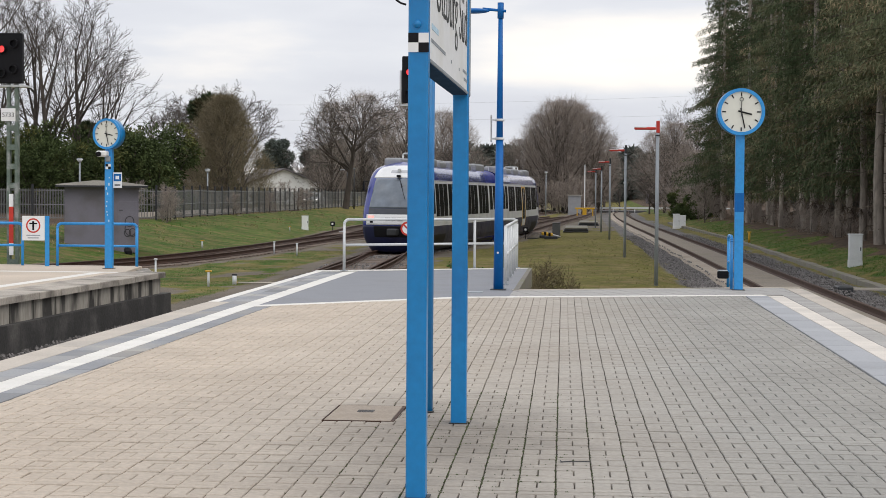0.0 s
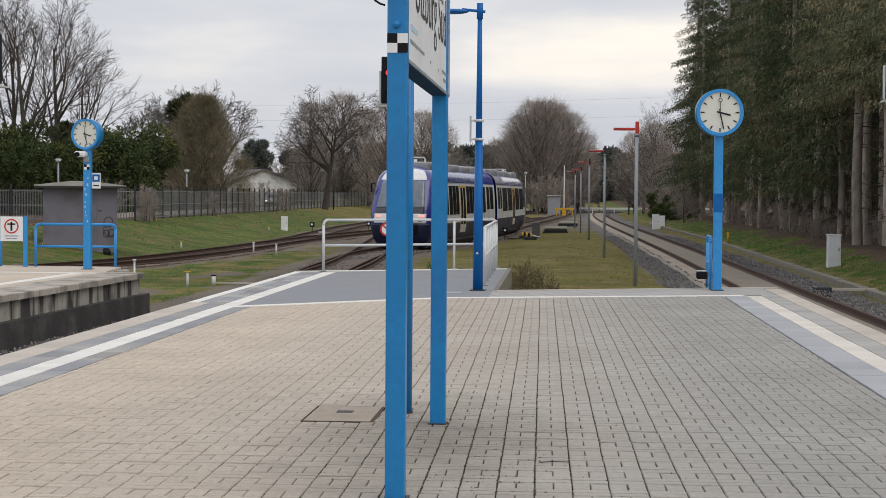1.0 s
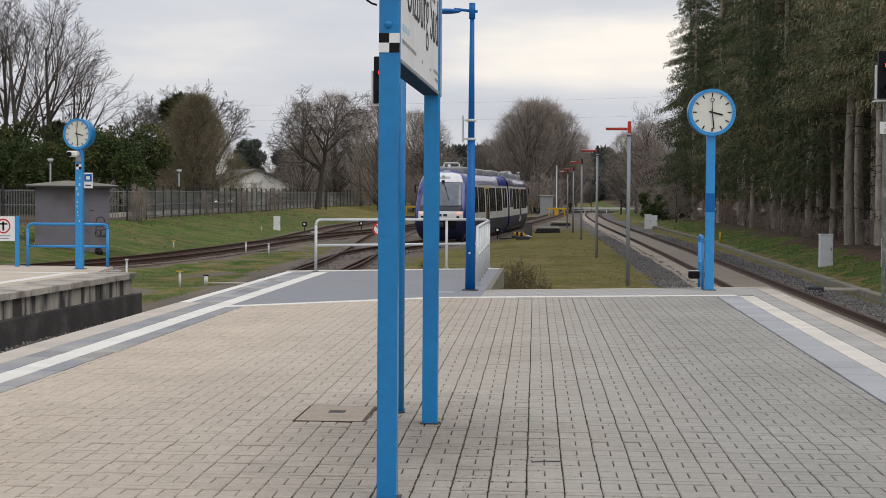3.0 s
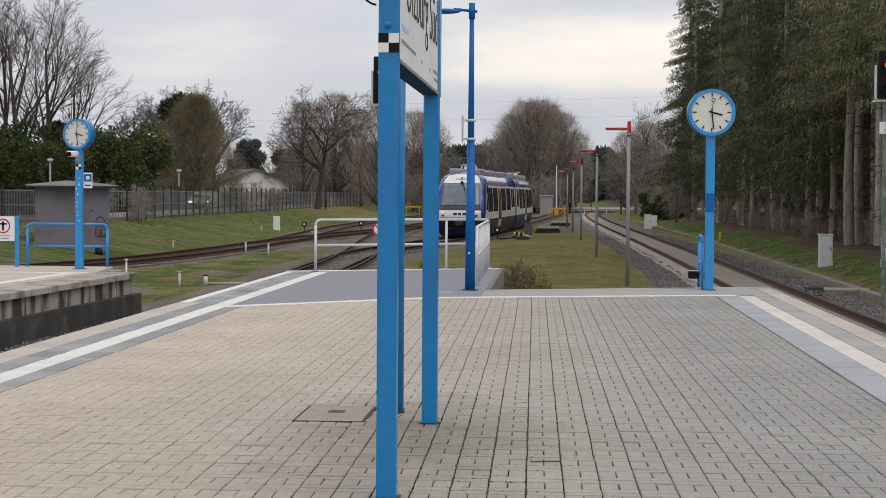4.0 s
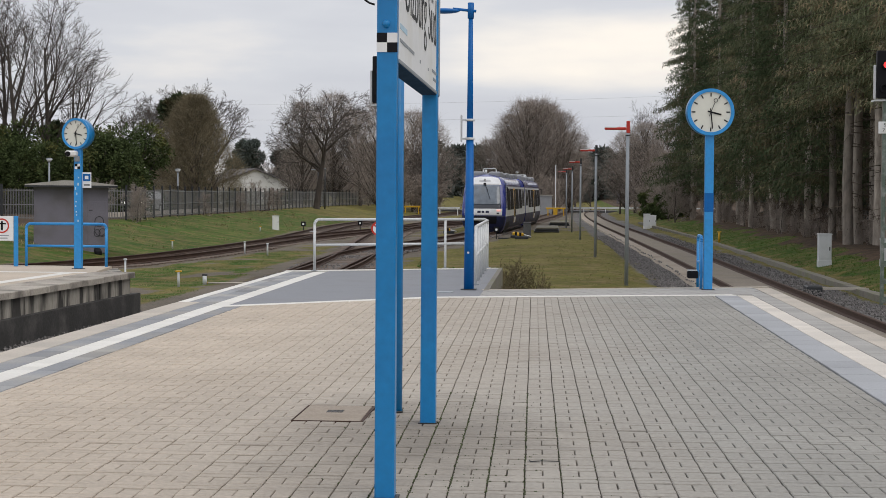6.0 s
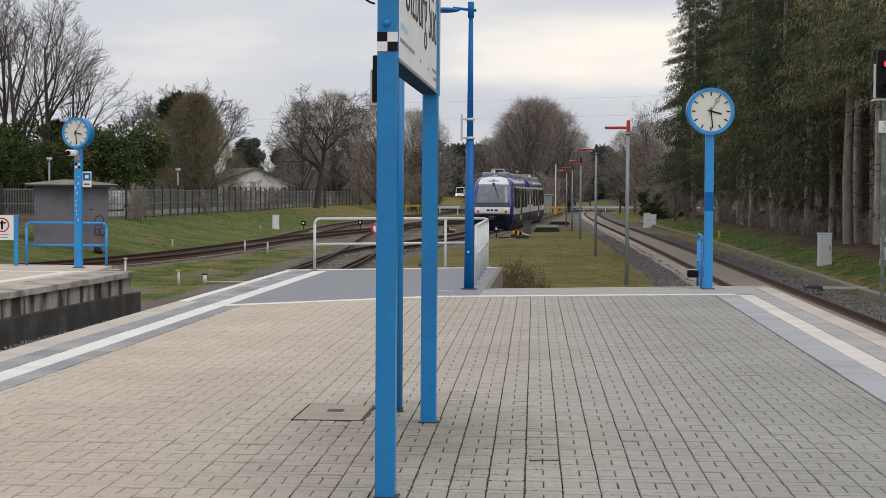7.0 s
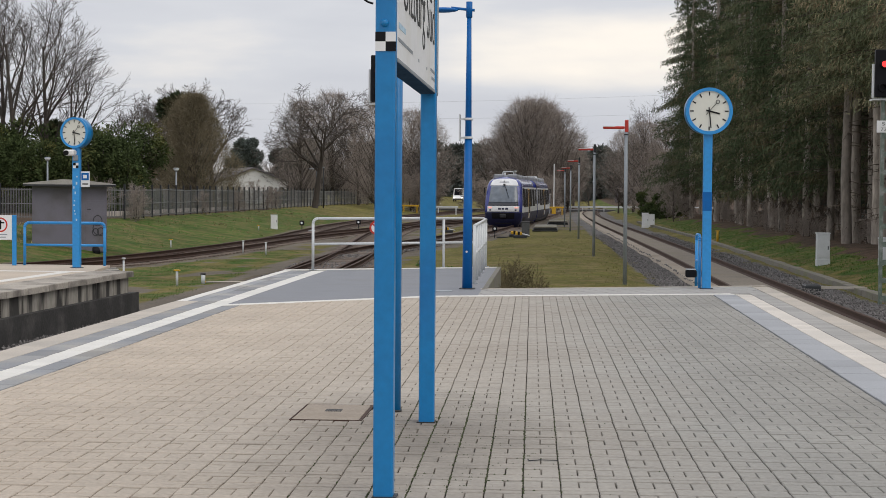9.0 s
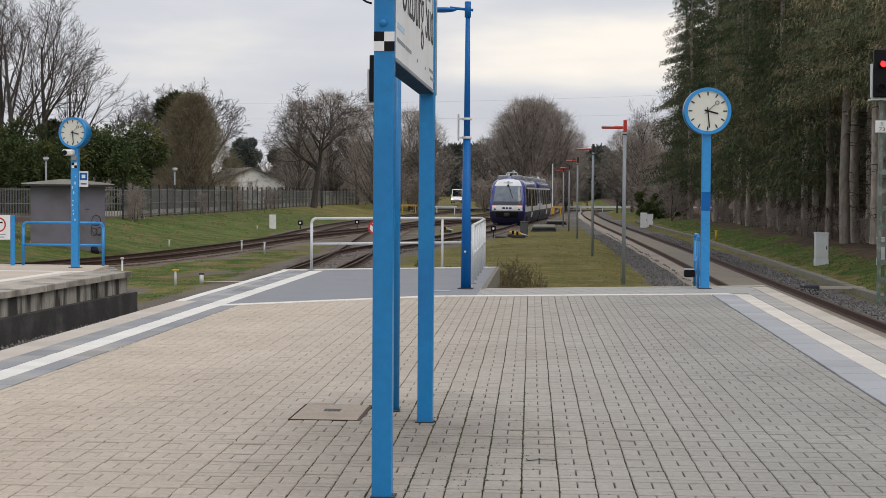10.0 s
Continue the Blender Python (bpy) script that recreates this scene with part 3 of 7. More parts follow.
def lay_strip(name, x0, x1, y0, y1, length, mat, label, top=0.0, gap=0.004, planes=(), singles=False):
    """A line of slabs along the platform, each a piece with its own edges."""
    line = tagged(new(name), label, kind="structure")
    rng = random.Random(hash(round(x0 * 100)) % 1000)
    p = Pieces()
    y = y0
    while y < y1 - 0.05:
        ye = min(y + length, y1)
        poly = clip([(x0 + gap, y + gap), (x1 - gap, y + gap), (x1 - gap, ye - gap), (x0 + gap, ye - gap)], planes) if planes else \
            [(x0 + gap, y + gap), (x1 - gap, y + gap), (x1 - gap, ye - gap), (x0 + gap, ye - gap)]
        if len(poly) > 2:
            t = top + rng.uniform(-0.002, 0.002)
            if singles and y > 9:
                q = Pieces()
                q.add(poly, t)
                raw("slab", q.v, q.f, mat, line)
            else:
                p.add(poly, t)
        y = ye
    if p.v:
        p.make("slabs", mat, line)
    return line


BEFORE_CROSS = [left_of(CROSS[2], CROSS[1])]
lay_strip("guide_strip", 2.56, 2.92, -14, 27.3, 0.6, M["guidetile"], "pale blue-grey tile strip beside the paving", gap=0.006, planes=BEFORE_CROSS)
lay_strip("white_line", 2.92, 3.18, -14, 27.45, 0.3, M["linecream"], "cream tactile safety line of tiles", gap=0.005)
lay_strip("edge_tiles", 3.18, 3.46, -14, 28.0, 0.3, M["greytile"], "grey tile strip by the platform edge", gap=0.007)
lay_strip("platform_edge", 3.46, X_EDGE_R, -14, 29.6, 1.0, M["slab"], "pale concrete platform edge slabs", singles=True, planes=[left_of(END[1], END[0])])
lay_strip("guide_strip", -4.60, -4.38, -14, 23.5, 0.6, M["bluegrey"], "blue-grey tile strip beside the paving", planes=[left_of(CROSS[1], CROSS[0])])
lay_strip("white_line", -4.85, -4.60, -14, 34.0, 0.3, M["linewhite"], "white tactile safety line of tiles")
lay_strip("edge_tiles", -5.12, -4.85, -14, 34.0, 0.6, M["bluegrey"], "blue-grey tile strip by the platform edge")
lay_strip("platform_edge", X_EDGE_L, -5.12, -14, 24.3, 1.0, M["slab"], "pale concrete platform edge slabs", singles=True)
lay_strip("platform_edge", -5.30, -5.12, 24.3, 34.05, 1.0, M["bluegrey"], "blue-grey platform edge tiles")
lay_strip("platform_edge", X_EDGE_L, -5.30, 24.3, 34.05, 1.0, M["linewhite"], "white edge slabs of the raised ramp", singles=True)


def shifted(a, b, d):
    """The two points moved d to the left of the way from a to b."""
    n = Vector((-(b[1] - a[1]), b[0] - a[0])).normalized() * d
    return (a[0] + n.x, a[1] + n.y), (b[0] + n.x, b[1] + n.y)


def cross_lines():
    line = tagged(new("white_line"), "white tile line across the platform end", kind="structure")
    for a, b in ((CROSS[0], CROSS[1]), (CROSS[1], CROSS[2])):
        n = int((Vector(b) - Vector(a)).length / 0.4)
        for i in range(n):
            p = tuple(a[k] + (b[k] - a[k]) * (i + 0.006) / n for k in (0, 1))
            q = tuple(a[k] + (b[k] - a[k]) * (i + 0.994) / n for k in (0, 1))
            r, t = shifted(p, q, 0.24)
            piece = Pieces()
            piece.add([p, q, t, r], 0.001)
            raw("tile", piece.v, piece.f, M["linewhite"], line)
    # pale slabs between the line and the end of the paving
    pave = tagged(new("pavement"), "pale concrete slabs along the platform end", kind="structure")
    d = (Vector(CROSS[2]) - Vector(CROSS[1])).normalized()
    nrm = Vector((-d.y, d.x))
    for i in range(-1, 22):
        for j in range(0, 7):
            o = Vector(CROSS[1]) + d * (i * 0.3) + nrm * (0.25 + j * 0.3)
            quad = [tuple(o + d * a + nrm * b) for a, b in ((0.007, 0.007), (0.293, 0.007), (0.293, 0.293), (0.007, 0.293))]
            poly = clip(quad, [left_of(END[1], END[0]), (1, 0, 3.45), (-1, 0, 1.17)])
            if len(poly) > 2 and not (poly[0][0] > 2.9 and poly[0][1] < 27.5):
                piece = Pieces()
                piece.add(poly, random.uniform(-0.004, 0.0))
                raw("slab", piece.v, piece.f, M["greytile"], pave)
    structure("end_kerb", prism(bmesh.new(), [*shifted(END[0], END[1], 0.0), *reversed(shifted(END[0], END[1], 0.12))], -0.9, 0.006), M["slab"], "pale concrete kerb at the paving's end")


cross_lines()
a2, b2 = shifted(CROSS[0], CROSS[1], 0.25)
structure("ramp", prism(bmesh.new(), [(-4.60, 23.65), b2, (-1.17, 26.45), (-1.17, 28.0), (-1.20, 36.28), (-4.60, 34.35)], -0.044, -0.003), M["asphalt"], "smooth blue-grey asphalt ramp surface")
structure("ramp_edge", prism(bmesh.new(), [(X_EDGE_L, 34.12), (-4.6, 34.36), (-1.2, 36.3), (-1.2, 36.52), (X_EDGE_L, 34.34)], -1.2, 0.006), M["linewhite"], "pale concrete kerb round the ramp")
structure("ramp_edge", prism(bmesh.new(), [(-1.165, 28.1), (-1.08, 28.13), (-1.11, 36.5), (-1.195, 36.5)], -1.2, 0.008), M["kerb"], "old grey kerb along the ramp")
lay_blocks()

M["coping"] = material("stained_coping_concrete", (0.42, 0.38, 0.33), 0.9, vary=0.25, scale=1.3, fine=25, bump=0.5, tint=(0.12, 0.11, 0.095), per_object=0.12)
# the low platform across the train's track
def left_platform():
    X0, X1, Y1 = -14.6, -8.32, 36.0
    slope = 0.042
    edge = lambda y: -8.32 - (33.05 - y) * slope * 0.9
    base = structure("far_platform", prism(bmesh.new(), [(X0, -14), (edge(-14) - 0.12, -14), (edge(33) - 0.12, 33.0), (-9.3, 35.6), (X0, 35.9)], -1.4, -0.05), M["wallconc"], "weathered concrete platform with dark stained foot")
    structure("far_platform_foot", prism(bmesh.new(), [(edge(-14) - 0.13, -14), (edge(-14) + 0.10, -14), (edge(33) + 0.10, 33.25), (edge(33) - 0.13, 33.25)], -1.4, -0.42), M["wallbase"], "black stained concrete platform foot")
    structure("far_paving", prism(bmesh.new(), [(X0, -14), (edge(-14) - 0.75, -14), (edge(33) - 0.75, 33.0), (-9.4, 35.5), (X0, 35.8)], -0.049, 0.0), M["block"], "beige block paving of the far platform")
    wall = tagged(new("far_platform_wall"), "weathered concrete wall panels streaked black", kind="structure")
    coping = tagged(new("far_platform_edge"), "weathered concrete coping slabs of the far platform", kind="structure")
    y = 2.0
    while y < 32.9:
        ye = min(y + 0.98, 33.05)
        q = Pieces()
        q.add([(edge(y) - 0.74, y), (edge(y) + 0.06, y), (edge(ye) + 0.06, ye), (edge(ye) - 0.74, ye)], 0.004 + random.uniform(-0.004, 0.004), depth=0.11, chamfer=0.012)
        raw("slab", q.v, q.f, M["coping"], coping)
        q = Pieces()
        q.add([(edge(y) - 0.10, y + 0.012), (edge(y) - 0.04, y + 0.012), (edge(ye) - 0.04, ye - 0.012), (edge(ye) - 0.10, ye - 0.012)], -0.108, depth=0.34, chamfer=0.008)
        raw("panel", q.v, q.f, M["wallconc"], wall)
        y += 1.0
    structure("far_white_line", prism(bmesh.new(), [(-14.0, 32.5), (-9.05, 32.45), (-9.2, 32.75), (-14.0, 32.8)], 0.0, 0.004), M["linewhite"], "white painted line across the far platform")
    structure("far_white_line", prism(bmesh.new(), [(edge(-14) - 1.25, -14), (edge(-14) - 1.0, -14), (edge(32.4) - 1.0, 32.4), (edge(32.4) - 1.25, 32.4)], 0.0, 0.004), M["linewhite"], "white painted line along the far platform")


left_platform()


# ---- the train ----
LEVELS = [0.04, 0.2, 0.5, 0.85, 1.1, 1.35, 1.6, 1.9, 2.3, 2.7, 3.05, 3.25, 3.45, 3.60, 3.70]
HALF_W = [1.02, 1.14, 1.29, 1.36, 1.375, 1.375, 1.375, 1.365, 1.34, 1.31, 1.27, 1.22, 1.12, 0.92, 0.60]
NOSE_Y = [0.42, 0.28, 0.12, 0.03, 0.0, 0.0, 0.06, 0.18, 0.40, 0.64, 0.88, 1.06, 1.30, 1.62, 2.1]
CAR = 20.45


def half_width(z):
    return smooth_at(HALF_W, LEVELS, min(max(z, LEVELS[0]), LEVELS[-1]))


def nose_y(u, z):
    return smooth_at(NOSE_Y, LEVELS, min(max(z, LEVELS[0]), LEVELS[-1])) + 0.15 * u ** 2 + 0.20 * abs(u) ** 8


def car_body():
    bm = bmesh.new()
    us = [-1 + i / 16 for i in range(33)]
    zs = [LEVELS[0] + (LEVELS[-1] - LEVELS[0]) * i / 44 for i in range(45)]
    front = [[bm.verts.new((u * half_width(z), nose_y(u, z), z + (0.07 * (1 - u * u) if k == len(zs) - 1 else 0))) for u in us] for k, z in enumerate(zs)]
    for k in range(len(zs) - 1):
        for j in range(32):
            bm.faces.new((front[k][j], front[k][j + 1], front[k + 1][j + 1], front[k + 1][j]))
    for j, flip in ((0, True), (32, False)):
        old = [row[j] for row in front]
        for y in (3.2, 9.0, 15.0, CAR):
            now = [bm.verts.new((v.co.x, y, v.co.z)) for v in old]
            for k in range(len(now) - 1):
                q = (old[k], now[k], now[k + 1], old[k + 1])
                bm.faces.new(q[::-1] if flip else q)
            old = now
    back = [bm.verts.new((v.co.x, CAR, v.co.z)) for v in front[-1]]
    for j in range(32):
        bm.faces.new((front[-1][j], front[-1][j + 1], back[j + 1], back[j]))
    lo = [bm.verts.new((v.co.x, CAR, zs[0])) for v in (front[0][0], front[0][32])]
    bm.faces.new([*front[0][::-1], lo[0], lo[1]])
    ends = [bm.verts.new((s * half_width(z), CAR, z)) for s, row in ((1, zs), (-1, zs[::-1])) for z in row]
    bm.faces.new(ends)
    bmesh.ops.remove_doubles(bm, verts=list(bm.verts), dist=0.0005)
    for f in bm.faces:
        f.smooth = True
    return bm


def side_panel(side, y0, y1, z0, z1, off=0.005, lean=0.0):
    """A slab that follows the car's side; lean slides its top edge along the car."""
    bm = bmesh.new()
    N = 10
    zs = [z0 + (z1 - z0) * i / N for i in range(N + 1)]
    rings = []
    for o in (off, -0.02):
        rings.append([[bm.verts.new((side * (half_width(z) + o), y + lean * (z - z0) / (z1 - z0) * (i == 0), z)) for z in zs] for i, y in enumerate((y0, y1))])
    a, b = rings
    def face(*q):
        bm.faces.new(q if side > 0 else q[::-1])
    for k in range(N):
        face(a[0][k], a[1][k], a[1][k + 1], a[0][k + 1])
        face(b[0][k], a[0][k], a[0][k + 1], b[0][k + 1])
        face(a[1][k], b[1][k], b[1][k + 1], a[1][k + 1])
    face(a[0][N], a[1][N], b[1][N], b[0][N])
    face(b[0][0], b[1][0], a[1][0], a[0][0])
    return bm


def front_panel(u0, u1, z0, z1, off=0.006, taper=0.0, arch=0.0):
    """A slab that follows the car's nose; its top is narrower by taper and falls by arch towards its ends."""
    bm = bmesh.new()
    n, k = (24, 14) if u1 - u0 > 0.5 else (6, 4)
    off += 0.008
    layers = []
    for o in (off, -0.02):
        layer = []
        for i in range(k + 1):
            sc = 1 - taper * i / k
            row = []
            for j in range(n + 1):
                u = (u0 + (u1 - u0) * j / n) * sc
                z = z0 + (z1 - arch * (u / max(abs(u0), abs(u1))) ** 2 - z0) * i / k
                row.append(bm.verts.new((u * half_width(z), nose_y(u, z) - o, z)))
            layer.append(row)
        layers.append(layer)
    a, b = layers
    for i in range(k):
        for j in range(n):
            f = bm.faces.new((a[i][j], a[i][j + 1], a[i + 1][j + 1], a[i + 1][j]))
            f.smooth = True
        bm.faces.new((b[i][0], a[i][0], a[i + 1][0], b[i + 1][0]))
        bm.faces.new((a[i][n], b[i][n], b[i + 1][n], a[i + 1][n]))
    for j in range(n):
        bm.faces.new((a[k][j], a[k][j + 1], b[k][j + 1], b[k][j]))
        bm.faces.new((b[0][j], b[0][j + 1], a[0][j + 1], a[0][j]))
    return bm


def bogie(y):
    bm = bmesh.new()
    for dy in (-0.95, 0.95):
        for s in (-1, 1):
            rod(bm, (s * 0.68, y + dy, 0.40), (s * 0.82, y + dy, 0.40), 0.40, n=20)
        rod(bm, (-0.9, y + dy, 0.40), (0.9, y + dy, 0.40), 0.08, n=8)
    for s in (-1, 1):
        box(bm, s * 0.98 - 0.09, s * 0.98 + 0.09, y - 1.5, y + 1.5, 0.42, 0.62)
        for dy in (-0.95, 0.95):
            box(bm, s * 0.98 - 0.13, s * 0.98 + 0.13, y + dy - 0.2, y + dy + 0.2, 0.26, 0.56)
    box(bm, -0.95, 0.95, y - 0.3, y + 0.3, 0.4, 0.7)
    return bm


def hoop(a, b, height, r, corner=0.1, n=10):
    """A bent tube standing on a and b with rounded upper corners."""
    a, b = Vector(a), Vector(b)
    d = (b - a).normalized()
    up = Vector((0, 0, 1))
    pts = [a]
    for i in range(5):
        ang = math.pi / 2 * i / 4
        pts.append(a + up * (height - corner + corner * math.sin(ang)) + d * (corner - corner * math.cos(ang)))
    for i in range(5):
        ang = math.pi / 2 * i / 4
        pts.append(b + up * (height - corner + corner * math.cos(ang)) - d * (corner - corner * math.sin(ang)))
    pts.append(b)
    bm = bmesh.new()
    for p, q in zip(pts, pts[1:]):
        rod(bm, p, q, r, n=n)
    return bm


def dress_car(car):
    part("windscreen", front_panel(-0.80, 0.80, 1.84, 3.08, 0.006, 0.06), M["screen"], car, "curved windscreen with sky reflection put into its colour")
    part("lower_screen_trim", front_panel(-0.80, 0.80, 1.60, 1.835, 0.006), M["darkglass"], car, "dark lower windscreen panel")
    part("front_band", front_panel(-0.86, 0.86, 1.17, 1.595, 0.006), M["trainwhite"], car, "white band below the windscreen")
    part("header", front_panel(-0.84, 0.84, 3.10, 3.66, 0.006, 0.06, 0.14), M["trainwhite"], car, "white destination header")
    part("destination_glass", front_panel(-0.30, 0.30, 3.30, 3.42, 0.012), M["trainsilver"], car)
    part("apron", front_panel(-0.985, 0.985, 0.05, 1.14, 0.006), M["trainnavy"], car, "dark navy front apron")
    # Flat black panel; the dark hollow behind the coupler is only its colour.
    part("recess", front_panel(-0.62, 0.62, 0.66, 1.12, 0.012), M["black"], car, "black panel standing for the shade behind the coupler")
    part("foot_step", front_panel(-0.50, 0.50, 0.30, 0.36, 0.03), M["dark"], car)
    for s in (-1, 1):
        u = 0.71 * s
        part("tail_lamp", front_panel(u - 0.10, u + 0.10, 1.43, 1.54, 0.012), M["tail"], car, "glowing red tail lamp")
        part("lamp_lens", front_panel(u - 0.06 - 0.03 * s, u + 0.04 - 0.03 * s, 1.25, 1.35, 0.012), M["black"], car, "dark headlamp lens")
        mirror = rodded((s * 1.30, 0.95, 2.95), (s * 1.46, 0.86, 2.92), 0.02, n=6)
        box(mirror, s * 1.46 - 0.03, s * 1.46 + 0.03, 0.80, 0.92, 2.55, 2.95)
        part("wing_mirror", mirror, M["black"], car)
    for u, w in ((-0.19, 0.075), (-0.005, 0.06), (0.19, 0.075)):
        part("logo_mark", front_panel(u - w, u + w, 1.33, 1.46, 0.012), M["trainnavy"], car, "dark blue logo mark")
    part("sill_line", front_panel(-0.84, 0.84, 1.20, 1.215, 0.010), M["traingrey"], car)
    wiper = rodded((0.03, 0.80, 3.16), (0.24, 0.52, 2.74), 0.016, n=6)
    rod(wiper, (0.16, 0.58, 2.86), (0.42, 0.24, 2.2), 0.014, n=6)
    part("wiper", wiper, M["black"], car)
    part("wiper_motor", boxed(-0.06, 0.10, 0.76, 0.98, 3.12, 3.22, 0.03), M["black"], car)
    part("headlamp", rodded((0.0, 1.18, 3.42), (0.0, 1.05, 3.41), 0.07, n=14), M["galv"], car, "round top headlamp")
    coupler = boxed(-0.22, 0.22, -0.38, 0.3, 0.74, 1.02, 0.04)
    rod(coupler, (0, -0.05, 0.88), (0, 0.5, 0.88), 0.1, n=10)
    rod(coupler, (0.1, -0.42, 0.92), (0.1, -0.36, 0.92), 0.07, n=12)
    part("coupler", coupler, M["dark"], car, "dark steel automatic coupler")
    for s in (-1, 1):
        part("side_band", side_panel(s, 0.62, CAR - 0.02, 1.10, 2.98, 0.006, 1.15), M["trainwhite"], car, "silver-white window band")
        part("skirt", side_panel(s, 1.0, CAR - 0.02, 0.30, 1.09, 0.008), M["trainskirt"], car, "dusty navy lower skirt")
        part("cab_window", side_panel(s, 1.05, 1.98, 1.62, 2.90, 0.012, 0.72), M["glass"], car, "dark slanting cab side window")
        runs = [(2.18, 0.78), (3.06, 0.92), (4.08, 0.92), (5.30, 0.92), (6.32, 0.92), (7.34, 0.80), (10.45, 0.92), (11.47, 0.92), (12.49, 0.92), (13.9, 0.92), (14.92, 0.92), (15.94, 0.92), (17.4, 0.92), (18.6, 1.2)]
        for y, w in runs:
            part("window", side_panel(s, y, y + w, 1.50 if y < 16 else 1.66, 2.88, 0.014), M["glass"], car)
        for y in (8.55, 9.35):
            part("door", side_panel(s, y, y + 0.78, 0.60, 2.95, 0.016), M["trainwhite"], car, "silver door leaf with yellow edge")
        for y in (8.62, 9.42):
            part("door_window", side_panel(s, y, y + 0.62, 1.0, 2.82, 0.022), M["glass"], car)
        for y in (8.44, 10.14):
            part("door_post", side_panel(s, y, y + 0.07, 0.6, 2.95, 0.02), M["yellow"], car, "yellow door edge")
        part("door_sign", side_panel(s, 8.56, 10.1, 2.80, 2.90, 0.026), M["yellow"], car, "yellow strip over the door")
        for y in (5.2, 6.9, 11.8, 14.6):
            part("hatch", side_panel(s, y, y + 1.3, 0.42, 1.0, 0.016), M["trainskirt"], car)
        # No cutout: a black panel on the skirt paints the shaded bogie space.
        part("wheel_opening", side_panel(s, 1.75, 4.55, 0.06, 0.74, 0.014), M["black"], car, "black panel standing for the shaded bogie opening")
        part("gutter", side_panel(s, 1.95, CAR - 0.02, 2.985, 3.02, 0.012), M["trainsilver"], car)
    for y, ln, h in ((2.3, 2.6, 0.24), (5.6, 1.6, 0.16), (8.4, 2.4, 0.22), (12.0, 2.2, 0.20), (15.6, 2.8, 0.24)):
        for x in (-0.92, 0.12):
            bm = bevelled(box(bmesh.new(), x, x + 0.80, y, y + ln, 3.52, 3.72 + h), 0.15, 3)
            part("roof_unit", bm, M["traingrey"], car, "rounded grey roof equipment box")
    for s in (-1, 1):
        pipe = rodded((s * 0.55, 4.9, 3.92), (s * 0.55, 19.5, 3.92), 0.03, n=8)
        for y in (4.9, 7.8, 11, 14.6, 19.4):
            rod(pipe, (s * 0.55, y, 3.6), (s * 0.55, y, 3.93), 0.025, n=6)
        part("roof_rail", pipe, M["galv"], car)
    part("antenna_frame", hoop((-0.28, 3.2, 3.7), (0.55, 3.2, 3.7), 0.46, 0.035, 0.08, 8), M["galv"], car, "pale bent tube frame on the roof")
    part("exhaust", rodded((-0.28, 5.2, 3.6), (-0.28, 5.2, 4.12), 0.085), M["galv"], car)
    # Underframe drawn black nearly to the rails, to give the shade beneath the train.
    part("underframe", boxed(-1.16, 1.16, 1.6, 19.8, 0.08, 0.95, 0.05), M["black"], car)
    part("bogie", bogie(3.1), M["dark"], car, "dark steel bogie with wheels")


train = thing("train", pose(-7, 68, RAIL_Z), "blue and silver-white two-car diesel train with red tail lamps", "train")
front_car = part("front_car", car_body(), M["trainblue"], train, "royal blue train car with silver window band")
dress_car(front_car)
part("bogie", bogie(20.8), M["dark"], front_car, "dark steel bogie with wheels")
bellows = bmesh.new()
for i in range(7):
    box(bellows, -1.12 + 0.03 * (i % 2), 1.12 - 0.03 * (i % 2), 20.4 + i * 0.14, 20.53 + i * 0.14, 0.7, 3.4)
part("bellows", bellows, M["black"], front_car, "black rubber gangway bellows")
rear_car = new("rear_car", front_car.data)
rear_car.parent = train
tagged(rear_car, "royal blue train car with silver window band")
for o in list(front_car.children):
    if o.name.startswith("bellows") or (o.name.startswith("bogie") and o.data.vertices[0].co.y > 10):
        continue
    twin = new(o.name.split(".")[0], o.data)
    twin.parent = rear_car
    if "label" in o:
        twin["label"] = o["label"]


def train_rows():
    """Poses of the train's near end and of its second car along the track."""
    rows, bend = [], []
    for i in range(41):
        t = i * 0.25
        d = train_distance(t)
        a = Vector((track_at(TRAIN_TRACK, d), d))
        b = Vector((track_at(TRAIN_TRACK, d + 20.85), d + 20.85))
        c = Vector((track_at(TRAIN_TRACK, d + 41.7), d + 41.7))
        h1 = math.degrees(math.atan2(-(b - a).x, (b - a).y))
        h2 = math.degrees(math.atan2(-(c - b).x, (c - b).y))
        m = pose(a.x, a.y, RAIL_Z - 0.12 - 0.0015 * (d - 70), 0, 0, h1)
        u = (c - b).normalized()
        e = b + u * 20.9
        rows.append((t, m))
        bend.append((t, m.inverted() @ pose(e.x, e.y, RAIL_Z - 0.12 - 0.0015 * (d - 70), 0, 0, h2 + 180)))
    return rows, bend


def train_distance(t):
    return 68.8 + 6.4 * t - 0.02 * t ** 2


# ---- things on the platform ----
def disc(r, y, thick, n=40, x=0.0, z=0.0):
    return rodded((x, y, z), (x, y - thick, z), r, n=n)


def ring(r0, r1, y, thick, n=40, x=0.0, z=0.0):
    bm = bmesh.new()
    loops = []
    for rr, yy in ((r1, y), (r1, y - thick), (r0, y - thick), (r0, y)):
        loops.append([bm.verts.new((x + rr * math.sin(2 * math.pi * i / n), yy, z + rr * math.cos(2 * math.pi * i / n))) for i in range(n)])
    for k in range(4):
        for i in range(n):
            f = bm.faces.new((loops[k][i], loops[k][(i + 1) % n], loops[(k + 1) % 4][(i + 1) % n], loops[(k + 1) % 4][i]))
            f.smooth = k in (0, 2)
    bmesh.ops.recalc_face_normals(bm, faces=list(bm.faces))
    return bm


